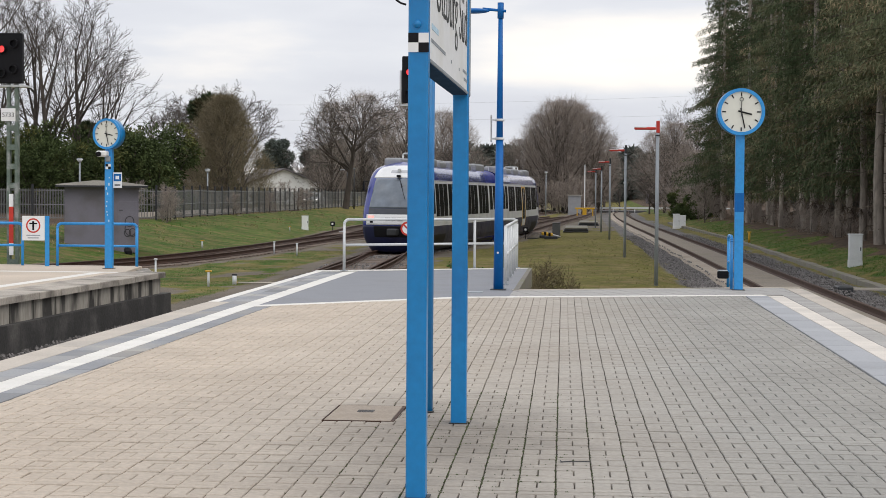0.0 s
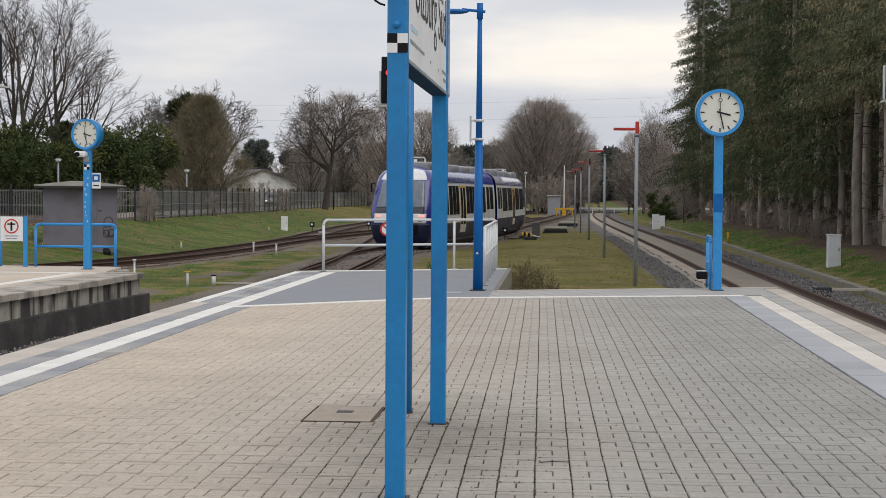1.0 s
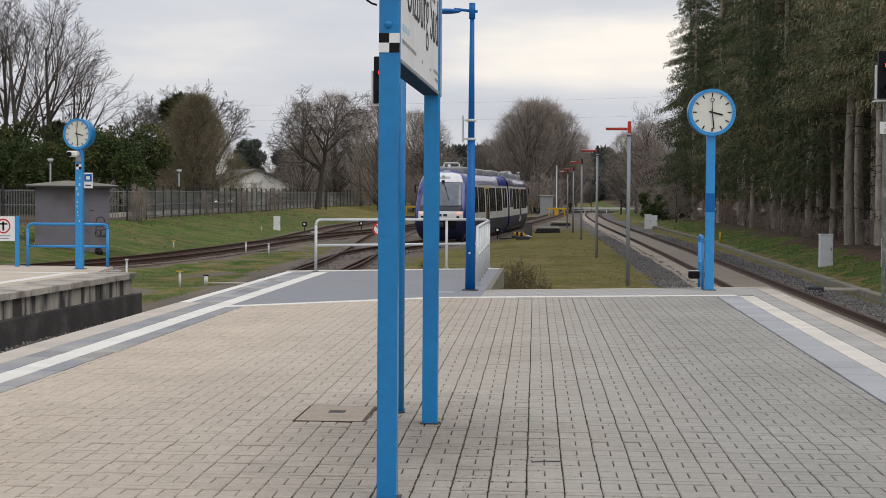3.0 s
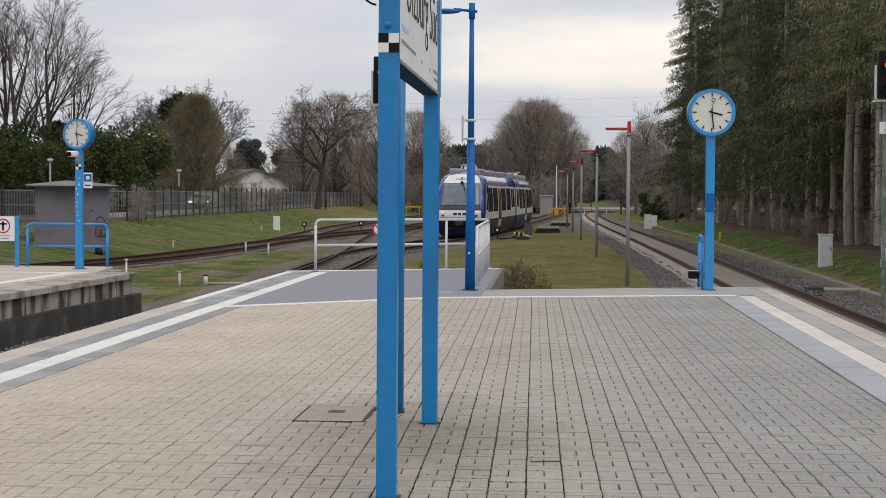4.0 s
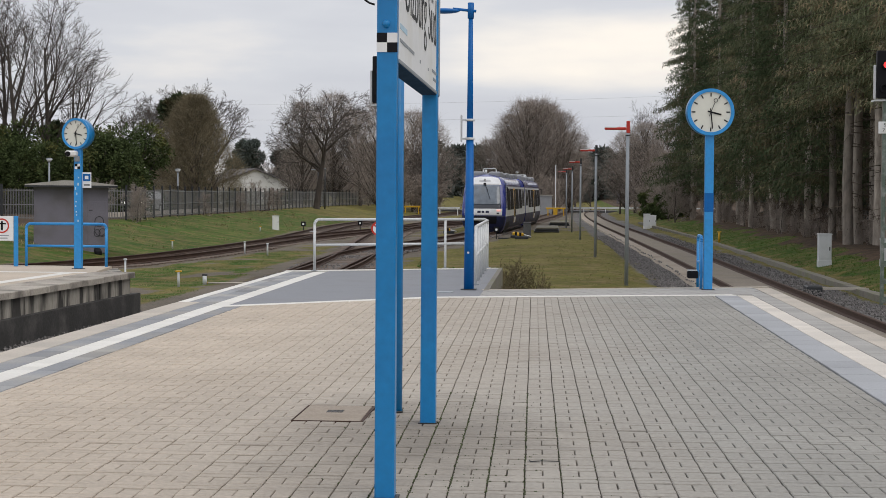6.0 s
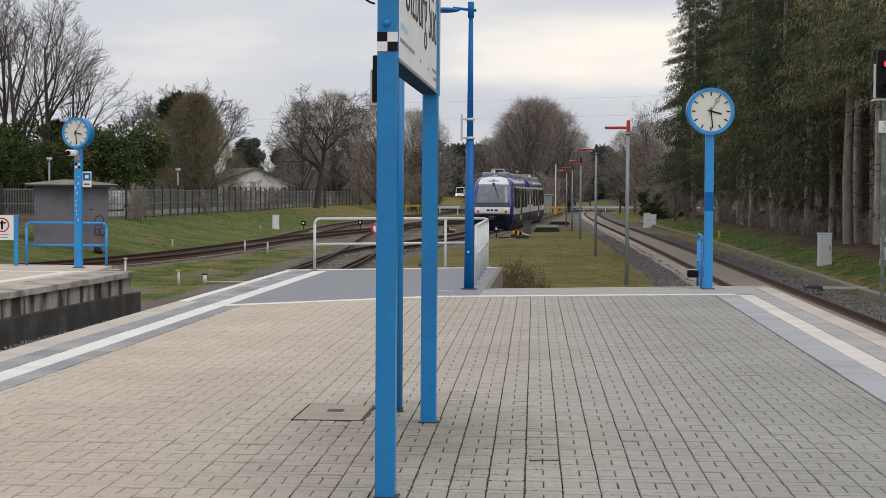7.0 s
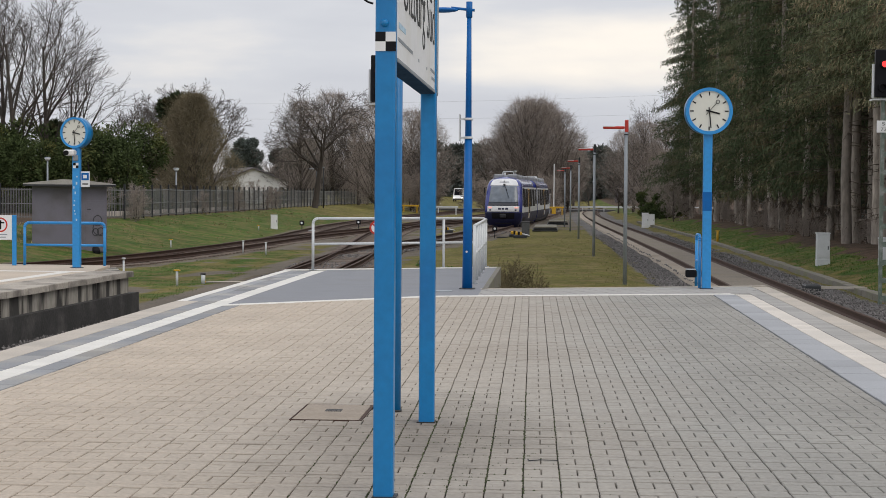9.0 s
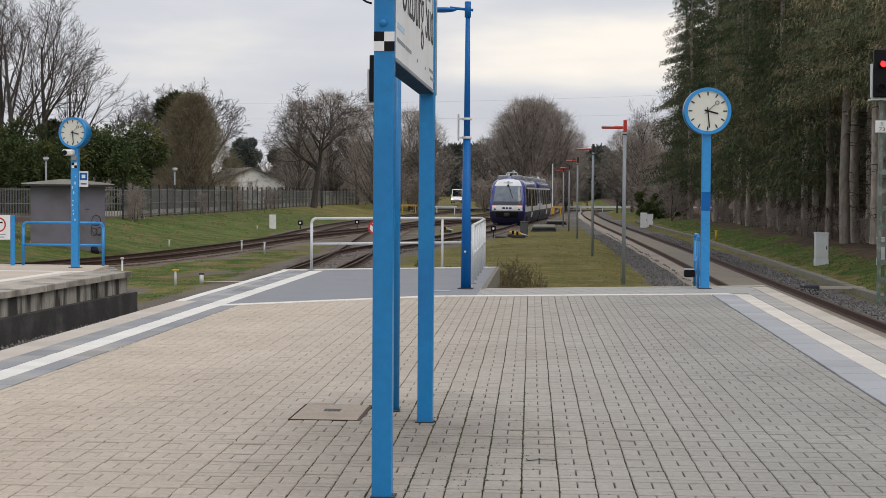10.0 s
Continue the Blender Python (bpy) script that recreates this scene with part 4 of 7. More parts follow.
def lettering(words, size_to, cap, mat, parent, m, label):
    """Raised letters in the built-in font, size_to metres long, cap metres high."""
    cu = bpy.data.curves.new("lettering", "FONT")
    cu.body, cu.size, cu.extrude, cu.offset = words, 1.0, 0.002, -0.014
    tmp = bpy.data.objects.new("lettering", cu)
    scene.collection.objects.link(tmp)
    me = bpy.data.meshes.new_from_object(tmp.evaluated_get(bpy.context.evaluated_depsgraph_get()))
    bpy.data.objects.remove(tmp)
    xs = [v.co.x for v in me.vertices]
    sx, sy = size_to / (max(xs) - min(xs)), cap / 0.70
    me.transform(Matrix.Diagonal((sx, sy, 1, 1)) @ Matrix.Translation((-min(xs), 0, 0)))
    me.materials.clear()
    me.materials.append(mat)
    bm = bmesh.new()
    bm.from_mesh(me)
    left, groups = set(bm.verts), []
    while left:
        heap, isle = [left.pop()], []
        while heap:
            v = heap.pop()
            isle.append(v)
            for e in v.link_edges:
                w = e.other_vert(v)
                if w in left:
                    left.remove(w)
                    heap.append(w)
        lo, hi = min(v.co.x for v in isle), max(v.co.x for v in isle)
        for g in groups:
            if lo < g[1] and hi > g[0]:
                g[0], g[1] = min(lo, g[0]), max(hi, g[1])
                g[2] += isle
                break
        else:
            groups.append([lo, hi, list(isle)])
    first = None
    for _, _, verts in sorted(groups, key=lambda g: g[0]):
        index = {v: i for i, v in enumerate(verts)}
        faces = [[index[v] for v in f.verts] for f in bm.faces if f.verts[0] in index]
        ob = raw("letter", [v.co.copy() for v in verts], faces, mat, parent)
        ob.matrix_local = m
        if first is None:
            first = tagged(ob, label)
    bm.free()
    return first


# Blue frame paint with the board's underside shade put into the colour.
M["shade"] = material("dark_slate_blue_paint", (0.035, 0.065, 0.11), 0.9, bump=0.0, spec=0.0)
M["paleblue"] = material("pale_blue_print", (0.45, 0.62, 0.75), 0.6, bump=0.0)


def station_sign():
    s = thing("station_sign", pose(-0.875, 8.83, 0), "white station name board on two bright blue square posts", "sign")
    p1 = part("post", boxed(-0.054, 0.050, -0.054, 0.054, 0, 3.25, 0.008), M["blue"], s)
    p2 = part("post", boxed(-0.046, 0.060, 2.86, 2.97, 0, 3.25, 0.008), M["blue"], s)
    for p, y in ((p1, 0.0), (p2, 2.915)):
        part("foot_plate", boxed(-0.060, 0.070, y - 0.062, y + 0.062, 0.0, 0.008, 0.002), M["dark"], p)
    board = part("board", boxed(-0.046, 0.05, 0.06, 3.14, 2.29, 3.10, 0.006), M["white"], s, "white name board with grey frame")
    for y0, y1, z0, z1 in ((0.058, 3.145, 2.284, 2.305), (3.125, 3.147, 2.284, 3.105)):
        part("frame", boxed(-0.052, 0.056, y0, y1, z0, z1, 0.003), M["grey_steel"], board)
    part("underside", boxed(-0.050, 0.052, 0.062, 3.12, 2.278, 2.289), M["shade"], board)
    face = Matrix.Translation((0.0515, 0.42, 2.60)) @ Euler((radians(90), 0, radians(90))).to_matrix().to_4x4()
    lettering("Ulzburg Süd", 2.36, 0.33, M["dark"], board, face, "black station name lettering")
    for y0, y1, z in ((0.12, 0.62, 2.40), (0.66, 1.02, 2.40), (1.45, 1.5, 2.39), (2.1, 2.14, 2.39), (2.45, 2.95, 2.41), (2.55, 2.95, 2.36)):
        part("small_print", boxed(0.049, 0.0525, y0, y1, z, z + 0.018), M["grey_steel"], board)
    part("swoosh", boxed(0.049, 0.052, 0.14, 0.55, 2.47, 2.50), M["paleblue"], board, "pale blue printed stripe")
    for x, z, key in ((-0.054, 2.38, "black"), (0.0, 2.38, "white"), (-0.054, 2.33, "white"), (0.0, 2.33, "black")):
        part("check_mark", boxed(x, x + 0.054, -0.0585, -0.0555, z, z + 0.05), M[key], p1, "black and white reference mark")
    bolt = bmesh.new()
    bmesh.ops.create_uvsphere(bolt, u_segments=12, v_segments=8, radius=0.021)
    bmesh.ops.transform(bolt, matrix=Matrix.Translation((-0.005, -0.055, 2.475)), verts=bolt.verts)
    part("bolt", bolt, M["blue"], p1)
    cable = bmesh.new()
    for i in range(6):
        a0, a1 = math.pi * (0.55 + i * 0.09), math.pi * (0.55 + (i + 1) * 0.09)
        rod(cable, (-0.056 + 0.1 * math.cos(a0) - 0.0, 0.0, 2.68 + 0.1 * math.sin(-a0)), (-0.056 + 0.1 * math.cos(a1), 0.0, 2.68 + 0.1 * math.sin(-a1)), 0.006, n=6)
    part("cable", cable, M["black"], p1)


station_sign()
spare = thing("steel_post", pose(-1.150, 12.30, 0), "slim blue steel post beside the name board", "post")
part("tube", rodded((0, 0, 0), (0, 0, 3.2), 0.05, n=16), M["blue"], spare)
part("collar", rodded((0, 0, 0), (0, 0, 0.012), 0.058, n=16), M["dark"], spare)


def platform_clock(x, y, centre, r, turn, pole_w, label, double=0.22):
    c = thing("platform_clock", pose(x, y, 0), label, "clock", "platform clocks")
    pole = part("pole", boxed(-pole_w / 2, pole_w / 2, -pole_w / 2, pole_w / 2, 0, centre - r + 0.02, 0.008), M["clock_blue"], c)
    part("foot_plate", boxed(-pole_w * 0.75, pole_w * 0.75, -pole_w * 0.75, pole_w * 0.75, 0.0, 0.012, 0.003), M["dark"], pole)
    head = part("case", disc(r, double / 2, double, 48), M["blue"], c, "bright blue round clock case")
    head.matrix_local = pose(0, 0, centre, 0, 0, turn)
    part("bezel", ring(r * 0.86, r * 1.0, -double / 2 + 0.004, 0.030, 48), M["clock_blue"], head)
    part("dial", disc(r * 0.865, -double / 2 + 0.002, 0.006, 48), M["dial"], head, "cream dial with black marks")
    yy = -double / 2 - 0.006
    for i in range(60):
        a = math.pi * 2 * i / 60
        long = i % 5 == 0
        if not long:
            continue
        tick = boxed(-0.010 * r / 0.4, 0.010 * r / 0.4, yy - 0.004, yy + 0.003, r * 0.66, r * 0.82)
        ob = part("hour_mark", tick, M["black"], head)
        ob.matrix_local = Matrix.Rotation(a, 4, "Y")
    def hand(name, w, back, ln, y, mat):
        bm = bmesh.new()
        box(bm, -w, w, y - 0.004, y, -back, ln)
        return part(name, bm, mat, head)
    hour = hand("hour_hand", 0.013 * r / 0.4, r * 0.14, r * 0.46, yy - 0.006, M["black"])
    hour.matrix_local = Matrix.Rotation(radians(104), 4, "Y")
    minute = hand("minute_hand", 0.0095 * r / 0.4, r * 0.16, r * 0.72, yy - 0.012, M["black"])
    second = hand("second_hand", 0.005 * r / 0.4, r * 0.2, r * 0.46, yy - 0.018, M["dark"])
    loop = ring(r * 0.062, r * 0.088, yy - 0.018, 0.004, 20, 0, r * 0.53)
    ob = part("hand_ring", loop, M["dark"], second)
    return c, pole, minute, second


clock_right, pole_right, minute_right, second_right = platform_clock(2.595, 28.93, 3.0, 0.395, 4, 0.145, "bright blue round station clock on a square pole")
part("colour_band", boxed(-0.0755, 0.0755, -0.0755, 0.0755, 1.32, 1.64, 0.004), M["deep_blue"], pole_right, "darker blue repainted patch")
clock_left, pole_left, minute_left, second_left = platform_clock(-9.76, 34.24, 2.77, 0.315, -14, 0.15, "smaller blue station clock with a camera below it", 0.20)
for i, key in enumerate(("black", "white", "white", "black")):
    x, z = (-0.055, 0.0)[i % 2], (2.10, 2.045)[i // 2]
    part("check_mark", boxed(x, x + 0.055, -0.0795, -0.0745, z, z + 0.055), M[key], pole_left)
scuffs = random.Random(19)
for i in range(9):      # pale scuffs where the paint is worn
    x, z, h = scuffs.uniform(-0.06, 0.03), 0.95 + 0.11 * i + scuffs.uniform(-0.03, 0.03), scuffs.uniform(0.02, 0.06)
    part("scuff", boxed(x, x + scuffs.uniform(0.015, 0.035), -0.0768, -0.0745, z, z + h), M["paleblue"], pole_left)
body = boxed(-0.20, 0.02, -0.30, -0.06, 2.30, 2.42, 0.03)
watcher = part("security_camera", body, M["white"], pole_left, "white security camera")
part("lens", rodded((-0.13, -0.29, 2.355), (-0.14, -0.335, 2.35), 0.05, n=16), M["black"], watcher)
part("bracket", boxed(-0.05, 0.05, -0.12, -0.06, 2.20, 2.31, 0.01), M["grey_steel"], watcher)
plate = part("info_plate", boxed(0.085, 0.27, -0.02, 0.0, 1.66, 1.98, 0.004), M["white"], pole_left, "small white and blue sign")
part("pictogram", boxed(0.10, 0.255, -0.024, -0.019, 1.80, 1.95), M["deep_blue"], pole_left)
part("pictogram_centre", boxed(0.14, 0.215, -0.027, -0.023, 1.84, 1.91), M["white"], pole_left)
part("small_print", boxed(0.12, 0.24, -0.024, -0.019, 1.71, 1.735), M["dark"], pole_left)


def lamp_post():
    l = thing("lamp_post", pose(-1.42, 28.17, 0), "tapered deep blue lamp post at the platform end", "lamp post")
    bm = rodded((0, 0, 0), (0, 0, 2.5), 0.085, 0.062, 18)
    rod(bm, (0, 0, 2.5), (0, 0, 4.62), 0.055, 0.036, 16)
    pole = part("pole", bm, M["deep_blue"], l)
    part("foot_plate", boxed(-0.13, 0.13, -0.13, 0.13, 0, 0.014, 0.003), M["dark"], pole)
    part("top_sleeve", rodded((0, 0, 4.50), (0, 0, 4.76), 0.052, n=16), M["deep_blue"], l)
    arm = rodded((0.09, 0, 4.62), (-0.30, 0, 4.66), 0.024, n=10)
    arm_ob = part("arm", arm, M["deep_blue"], l)
    head = bmesh.new()
    bmesh.ops.create_uvsphere(head, u_segments=20, v_segments=12, radius=1.0)
    bmesh.ops.transform(head, matrix=Matrix.Translation((-0.44, 0, 4.625)) @ Matrix.Diagonal((0.26, 0.12, 0.045, 1)), verts=head.verts)
    part("lantern", head, M["deep_blue"], l, "flat deep blue lamp head")
    for z in (2.80, 2.49):
        part("clamp", rodded((0, 0, z), (0, 0, z + 0.04), 0.078, n=16), M["galv"], l)
        part("bracket", boxed(-0.14, -0.05, -0.01, 0.01, z + 0.005, z + 0.035), M["galv"], l)
    part("side_sign", boxed(-0.15, -0.135, -0.16, 0.16, 2.46, 2.90, 0.004), M["galv"], l, "grey sign seen edge-on")
    part("rivet", rodded((-0.01, -0.078, 0.62), (-0.01, -0.09, 0.62), 0.018, n=10), M["galv"], l)


lamp_post()


def white_railing():
    r = thing("railing", pose(0, 0, 0), "white-grey tubular steel railing round the ramp", "railing")
    a, b, c = Vector((-4.88, 34.28, 0)), Vector((-1.45, 36.62, 0)), Vector((-1.38, 29.75, 0))
    up = Vector((0, 0, 1))
    part("top_rail", hoop(a, b, 1.05, 0.029, 0.10), M["galv"], r)
    part("mid_rail", rodded(a + up * 0.53, b + up * 0.53, 0.026), M["galv"], r)
    mid = a + (b - a) * 0.745
    part("post", rodded(mid, mid + up * 1.03, 0.028), M["galv"], r)
    part("top_rail", rodded(b + up * 1.02, c + up * 1.02, 0.029), M["galv"], r)
    part("mid_rail", rodded(b + up * 0.52, c + up * 0.52, 0.026), M["galv"], r)
    for i in range(6):
        p = b + (c - b) * (0.0 if i == 0 else i / 5)
        if i:
            part("post", rodded(p, p + up * 1.02, 0.028), M["galv"], r)
    for p in (a, b, mid, c):
        part("base_plate", boxed(p.x - 0.07, p.x + 0.07, p.y - 0.07, p.y + 0.07, 0.0, 0.012, 0.002), M["grey_steel"], r)
    s = thing("no_entry_sign", pose(-3.66, 35.02, 0.86), "round white no-entry sign with red ring on the railing", "sign")
    part("plate", disc(0.145, 0.0, 0.008, 32), M["white"], s)
    part("red_ring", ring(0.108, 0.145, -0.007, 0.004, 32), M["red"], s)
    bar = boxed(-0.016, 0.016, -0.013, -0.008, -0.115, 0.115)
    ob = part("red_bar", bar, M["red"], s)
    ob.matrix_local = Matrix.Rotation(radians(-45), 4, "Y")
    part("clip", boxed(-0.03, 0.03, 0.0, 0.06, -0.04, 0.04), M["grey_steel"], s)


white_railing()


def blue_railings():
    for x0, x1 in ((-11.17, -9.45), (-14.1, -11.93)):
        r = thing("railing", pose((x0 + x1) / 2, 35.25, 0), "bright blue tubular railing on the far platform", "railing", "far platform railings")
        h = (x1 - x0) / 2
        part("frame", hoop((-h, 0, 0), (h, 0, 0), 0.90, 0.032, 0.09), M["clock_blue"], r)
        part("mid_rail", rodded((-h, 0, 0.43), (h, 0, 0.43), 0.026), M["clock_blue"], r)
    s = thing("warning_sign", pose(-11.33, 35.05, 0), "white square no-passing sign on a blue post", "sign")
    part("post", boxed(-0.045, 0.045, -0.02, 0.02, 0, 1.06, 0.006), M["clock_blue"], s)
    board = part("board", boxed(-0.53, -0.045, -0.034, -0.022, 0.54, 1.06, 0.003), M["white"], s, "white sign board")
    part("red_ring", ring(0.125, 0.155, -0.033, 0.004, 36, -0.29, 0.855), M["red"], board)
    part("pictogram", boxed(-0.31, -0.27, -0.038, -0.033, 0.76, 0.95), M["black"], board)
    part("pictogram", boxed(-0.375, -0.205, -0.038, -0.033, 0.885, 0.915), M["black"], board)
    for z, w in ((0.64, 0.15), (0.585, 0.12)):
        part("small_print", boxed(-0.29 - w, -0.29 + w, -0.037, -0.033, z, z + 0.02), M["grey_steel"], board)
    hoop_r = thing("railing", pose(2.50, 29.25, 0), "low blue tubular hoop beside the clock pole", "railing")
    part("frame", hoop((0, -0.12, 0), (0, 0.55, 0), 0.90, 0.026, 0.10), M["clock_blue"], hoop_r)
    part("mid_rail", rodded((0, -0.12, 0.45), (0, 0.55, 0.45), 0.02), M["clock_blue"], hoop_r)
    lamp = boxed(-0.22, -0.03, 0.05, 0.22, 0.17, 0.30, 0.02)
    part("track_mirror", lamp, M["black"], hoop_r, "dark boxed lamp on the hoop")
    part("lamp_lid", boxed(-0.21, -0.05, 0.06, 0.21, 0.30, 0.315), M["galv"], hoop_r)


blue_railings()

cover = thing("shaft_cover", pose(-1.585, 12.16, 0), "brown-grey concrete shaft cover in a steel frame", "cover")
part("lid", boxed(-0.236, 0.236, -0.41, 0.41, -0.05, 0.006, 0.004), M["manhole"], cover)
for x0, x1, y0, y1 in ((-0.248, -0.240, -0.424, 0.424), (0.240, 0.262, -0.424, 0.424), (-0.24, 0.24, -0.426, -0.414), (-0.24, 0.24, 0.414, 0.422)):
    part("frame", boxed(x0, x1, y0, y1, -0.05, 0.005), M["rust"], cover)
for i in range(5):
    part("grip_slot", boxed(-0.06, 0.06, 0.02 + i * 0.03, 0.035 + i * 0.03, 0.003, 0.0075), M["dark"], cover)
dark_lid = thing("drain_cover", pose(-1.78, 27.45, 0), "small flat grey drain cover in the ramp", "cover")
part("lid", boxed(-0.14, 0.14, -0.16, 0.16, -0.002, 0.004), M["grey_steel"], dark_lid)
crack = thing("twig", pose(-0.045, 10.07, 0.002), "thin dark hooked twig lying on the paving", "twig")
bm = rodded((-0.085, 0.0, 0.004), (-0.02, 0.022, 0.006), 0.0035, n=5)
rod(bm, (-0.02, 0.022, 0.006), (0.085, 0.028, 0.004), 0.003, n=5)
rod(bm, (-0.085, 0.0, 0.004), (-0.094, 0.045, 0.006), 0.004, n=5)
part("stem", bm, M["dark"], crack)


# ---- signals and line-side things ----
def colour_signal(x, y, bottom, mast_side, red_at, label, plate=()):
    z0 = ground_height(x, y) - 0.1
    s = thing("railway_signal", pose(x, y, z0), label, "signal", "colour light signals")
    up = -z0
    mast = bmesh.new()
    for dx in (-0.09, 0.09):
        box(mast, mast_side + dx - 0.035, mast_side + dx + 0.035, 0.05, 0.17, 0, bottom + up)
    for i in range(int((bottom + up) / 0.42)):
        z = 0.2 + i * 0.42
        box(mast, mast_side - 0.06, mast_side + 0.06, 0.055, 0.165, z, z + 0.12)
    part("mast", mast, M["mast"], s, "grey-green lattice mast")
    h = 1.10
    b = bottom + up
    part("head", boxed(-0.30, 0.30, -0.06, 0.12, b, b + h, 0.02), M["black"], s, "black signal screen")
    part("head_frame", boxed(-0.36, -0.31, 0.0, 0.10, b - 0.02, b + h * 0.7, 0.01), M["galv"], s)
    part("platform_step", boxed(-0.34, 0.34, 0.0, 0.45, b - 0.07, b - 0.03), M["galv"], s)
    lamps = [(red_at[0], red_at[1], "redlamp"), (0.12, 0.30, "black"), (-0.14, 0.22, "black"), (0.14, 0.86, "black")]
    for lx, lz, key in lamps:
        hood = ring(0.075, 0.095, -0.055, 0.10, 20, lx, b + lz)
        part("hood", hood, M["black"], s)
        part("lens", disc(0.074, -0.055, 0.012, 20, lx, b + lz), M[key], s, "lit red lamp" if key == "redlamp" else "")
    if plate:
        p = part("signal_plate", boxed(mast_side - 0.24, mast_side + 0.08, 0.02, 0.04, b - 0.82, b - 0.54, 0.004), M["white"], s, "white plate with black characters")
        upright = Euler((radians(90), 0, 0)).to_matrix().to_4x4()
        for words, x, z, wide, cap in plate:
            lettering(words, wide, cap, M["black"], p, Matrix.Translation((mast_side + x, 0.0175, b + z)) @ upright, "black characters")
    return s, up, b


M["mast"] = material("grey_green_mast_paint", (0.13, 0.17, 0.14), 0.6, 0.1, vary=0.25, scale=4, fine=30, tint=(0.28, 0.29, 0.28))
sig, up, b = colour_signal(-12.55, 36.2, 3.93, 0.05, (-0.13, 0.74), "colour light signal with red aspect on a green-grey mast", [("S733", -0.21, -0.73, 0.26, 0.10)])
for i, (a0, a1, key) in enumerate(((0.0, 0.26, "white"), (0.26, 0.60, "red"), (0.60, 0.80, "red"), (0.80, 1.06, "red"), (1.06, 1.34, "white"))):
    part("mast_plate", boxed(0.0, 0.085, -0.02, 0.03, up + 0.18 + a0, up + 0.18 + a1), M[key], sig, "red and white mast plate")
colour_signal(-4.03, 40.0, 3.73, 0.0, (-0.12, 0.72), "colour light signal with red aspect beside the train's track")
colour_signal(7.72, 40.0, 3.88, 0.0, (-0.10, 0.76), "colour light signal with red aspect at the wood's edge", [("S", -0.12, -0.655, 0.06, 0.08), ("73", -0.15, -0.78, 0.13, 0.08)])


def red_arm_post(x, y, top, head):
    z0 = ground_height(x, y) - 0.05
    s = thing("arm_post", pose(x, y, z0), "slim grey post with a short red arm and %s head" % head, "post", "red arm posts")
    h = top - z0
    part("pole", rodded((0, 0, 0), (0, 0, h - 0.1), 0.055, 0.045, 12), M["grey_steel"], s)
    part("head", boxed(-0.04, 0.055, -0.05, 0.05, h - 0.28, h + 0.04, 0.01), M["red" if head == "red" else "dark"], s, head + " painted head")
    part("arm", boxed(-0.62, -0.04, -0.025, 0.025, h - 0.20, h - 0.125, 0.02), M["red"], s, "red tapered arm")
    part("arm_edge", boxed(-0.62, -0.30, -0.032, 0.032, h - 0.137, h - 0.118), M["white"], s)
    part("clamp", rodded((0, 0, h - 0.36), (0, 0, h - 0.33), 0.065), M["dark"], s)


for x, y, top in ((1.92, 45.44, 3.52), (1.56, 65.4, 3.45), (1.35, 90.6, 3.48), (1.16, 116, 3.48), (0.87, 131, 3.5)):
    red_arm_post(x, y, top, "red" if y < 50 else "black")


def cabinet(x, y, w, d, h, mat, label, turn=0):
    z0 = ground_height(x, y) - 0.05
    c = thing("trackside_cabinet", pose(x, y, z0, 0, 0, turn), label, "cabinet", "trackside cabinets")
    part("plinth", boxed(-w / 2 - 0.01, w / 2 + 0.01, -d / 2 - 0.01, d / 2 + 0.01, 0, 0.24, 0.01), mat, c)
    part("body", boxed(-w / 2, w / 2, -d / 2, d / 2, 0.24, h - 0.04, 0.012), mat, c)
    part("lid", boxed(-w / 2 - 0.02, w / 2 + 0.02, -d / 2 - 0.02, d / 2 + 0.02, h - 0.04, h, 0.008), mat, c)
    part("door", boxed(-w / 2 + 0.03, w / 2 - 0.03, -d / 2 - 0.008, -d / 2 + 0.01, 0.30, h - 0.08, 0.004), mat, c)
    part("handle", boxed(w / 2 - 0.08, w / 2 - 0.05, -d / 2 - 0.02, -d / 2, h * 0.5, h * 0.5 + 0.12), M["dark"], c)


cabinet(8.93, 56.9, 0.42, 0.35, 1.12, M["galv"], "pale grey trackside cabinet on the green verge")
cabinet(10.12, 52.3, 0.42, 0.35, 0.86, M["galv"], "pale grey low trackside cabinet on the verge")
cabinet(7.05, 131, 0.50, 0.5, 1.2, M["white"], "white trackside cabinet far along the line")
cabinet(7.65, 133, 0.45, 0.5, 1.05, M["white"], "white trackside cabinet far along the line")
cabinet(-18.0, 108.6, 0.42, 0.35, 0.95, M["housewhite"], "small cream cabinet on the grassy bank", 12)
cabinet(-1.55, 95.5, 0.44, 0.4, 1.05, M["dullgrey"], "dull dark grey relay cabinet beside the points")


def stake(x, y, h, cap, label, r=0.035):
    z0 = ground_height(x, y) - 0.03
    s = thing("marker_stake", pose(x, y, z0), label, "stake", "marker stakes")
    part("rod", rodded((0, 0, 0), (0, 0, h), r, n=10), M["yellow" if label.startswith("yellow") else "galv"], s)
    part("cap", boxed(-r - (0.05 if cap == "yellow" else 0.012), r + (0.05 if cap == "yellow" else 0.012), -0.05, 0.05, h, h + 0.04, 0.01), M[cap], s)


stake(-10.2, 45.5, 0.44, "yellow", "short grey marker stake with a yellow cap")
stake(-17.1, 75.0, 0.36, "yellow", "short grey marker stake with a yellow cap")
stake(-18.2, 104.0, 0.3, "yellow", "short grey marker stake with a yellow cap")
stake(-11.6, 68.0, 0.5, "galv", "short pale marker stake by the rails")
stake(-12.9, 70.0, 0.5, "galv", "short pale marker stake by the rails")
stake(8.45, 88.0, 0.55, "yellow", "yellow marker stake by the old kerb", 0.06)
stake(-9.62, 37.5, 1.05, "galv", "short white marker post beyond the platform", 0.022)


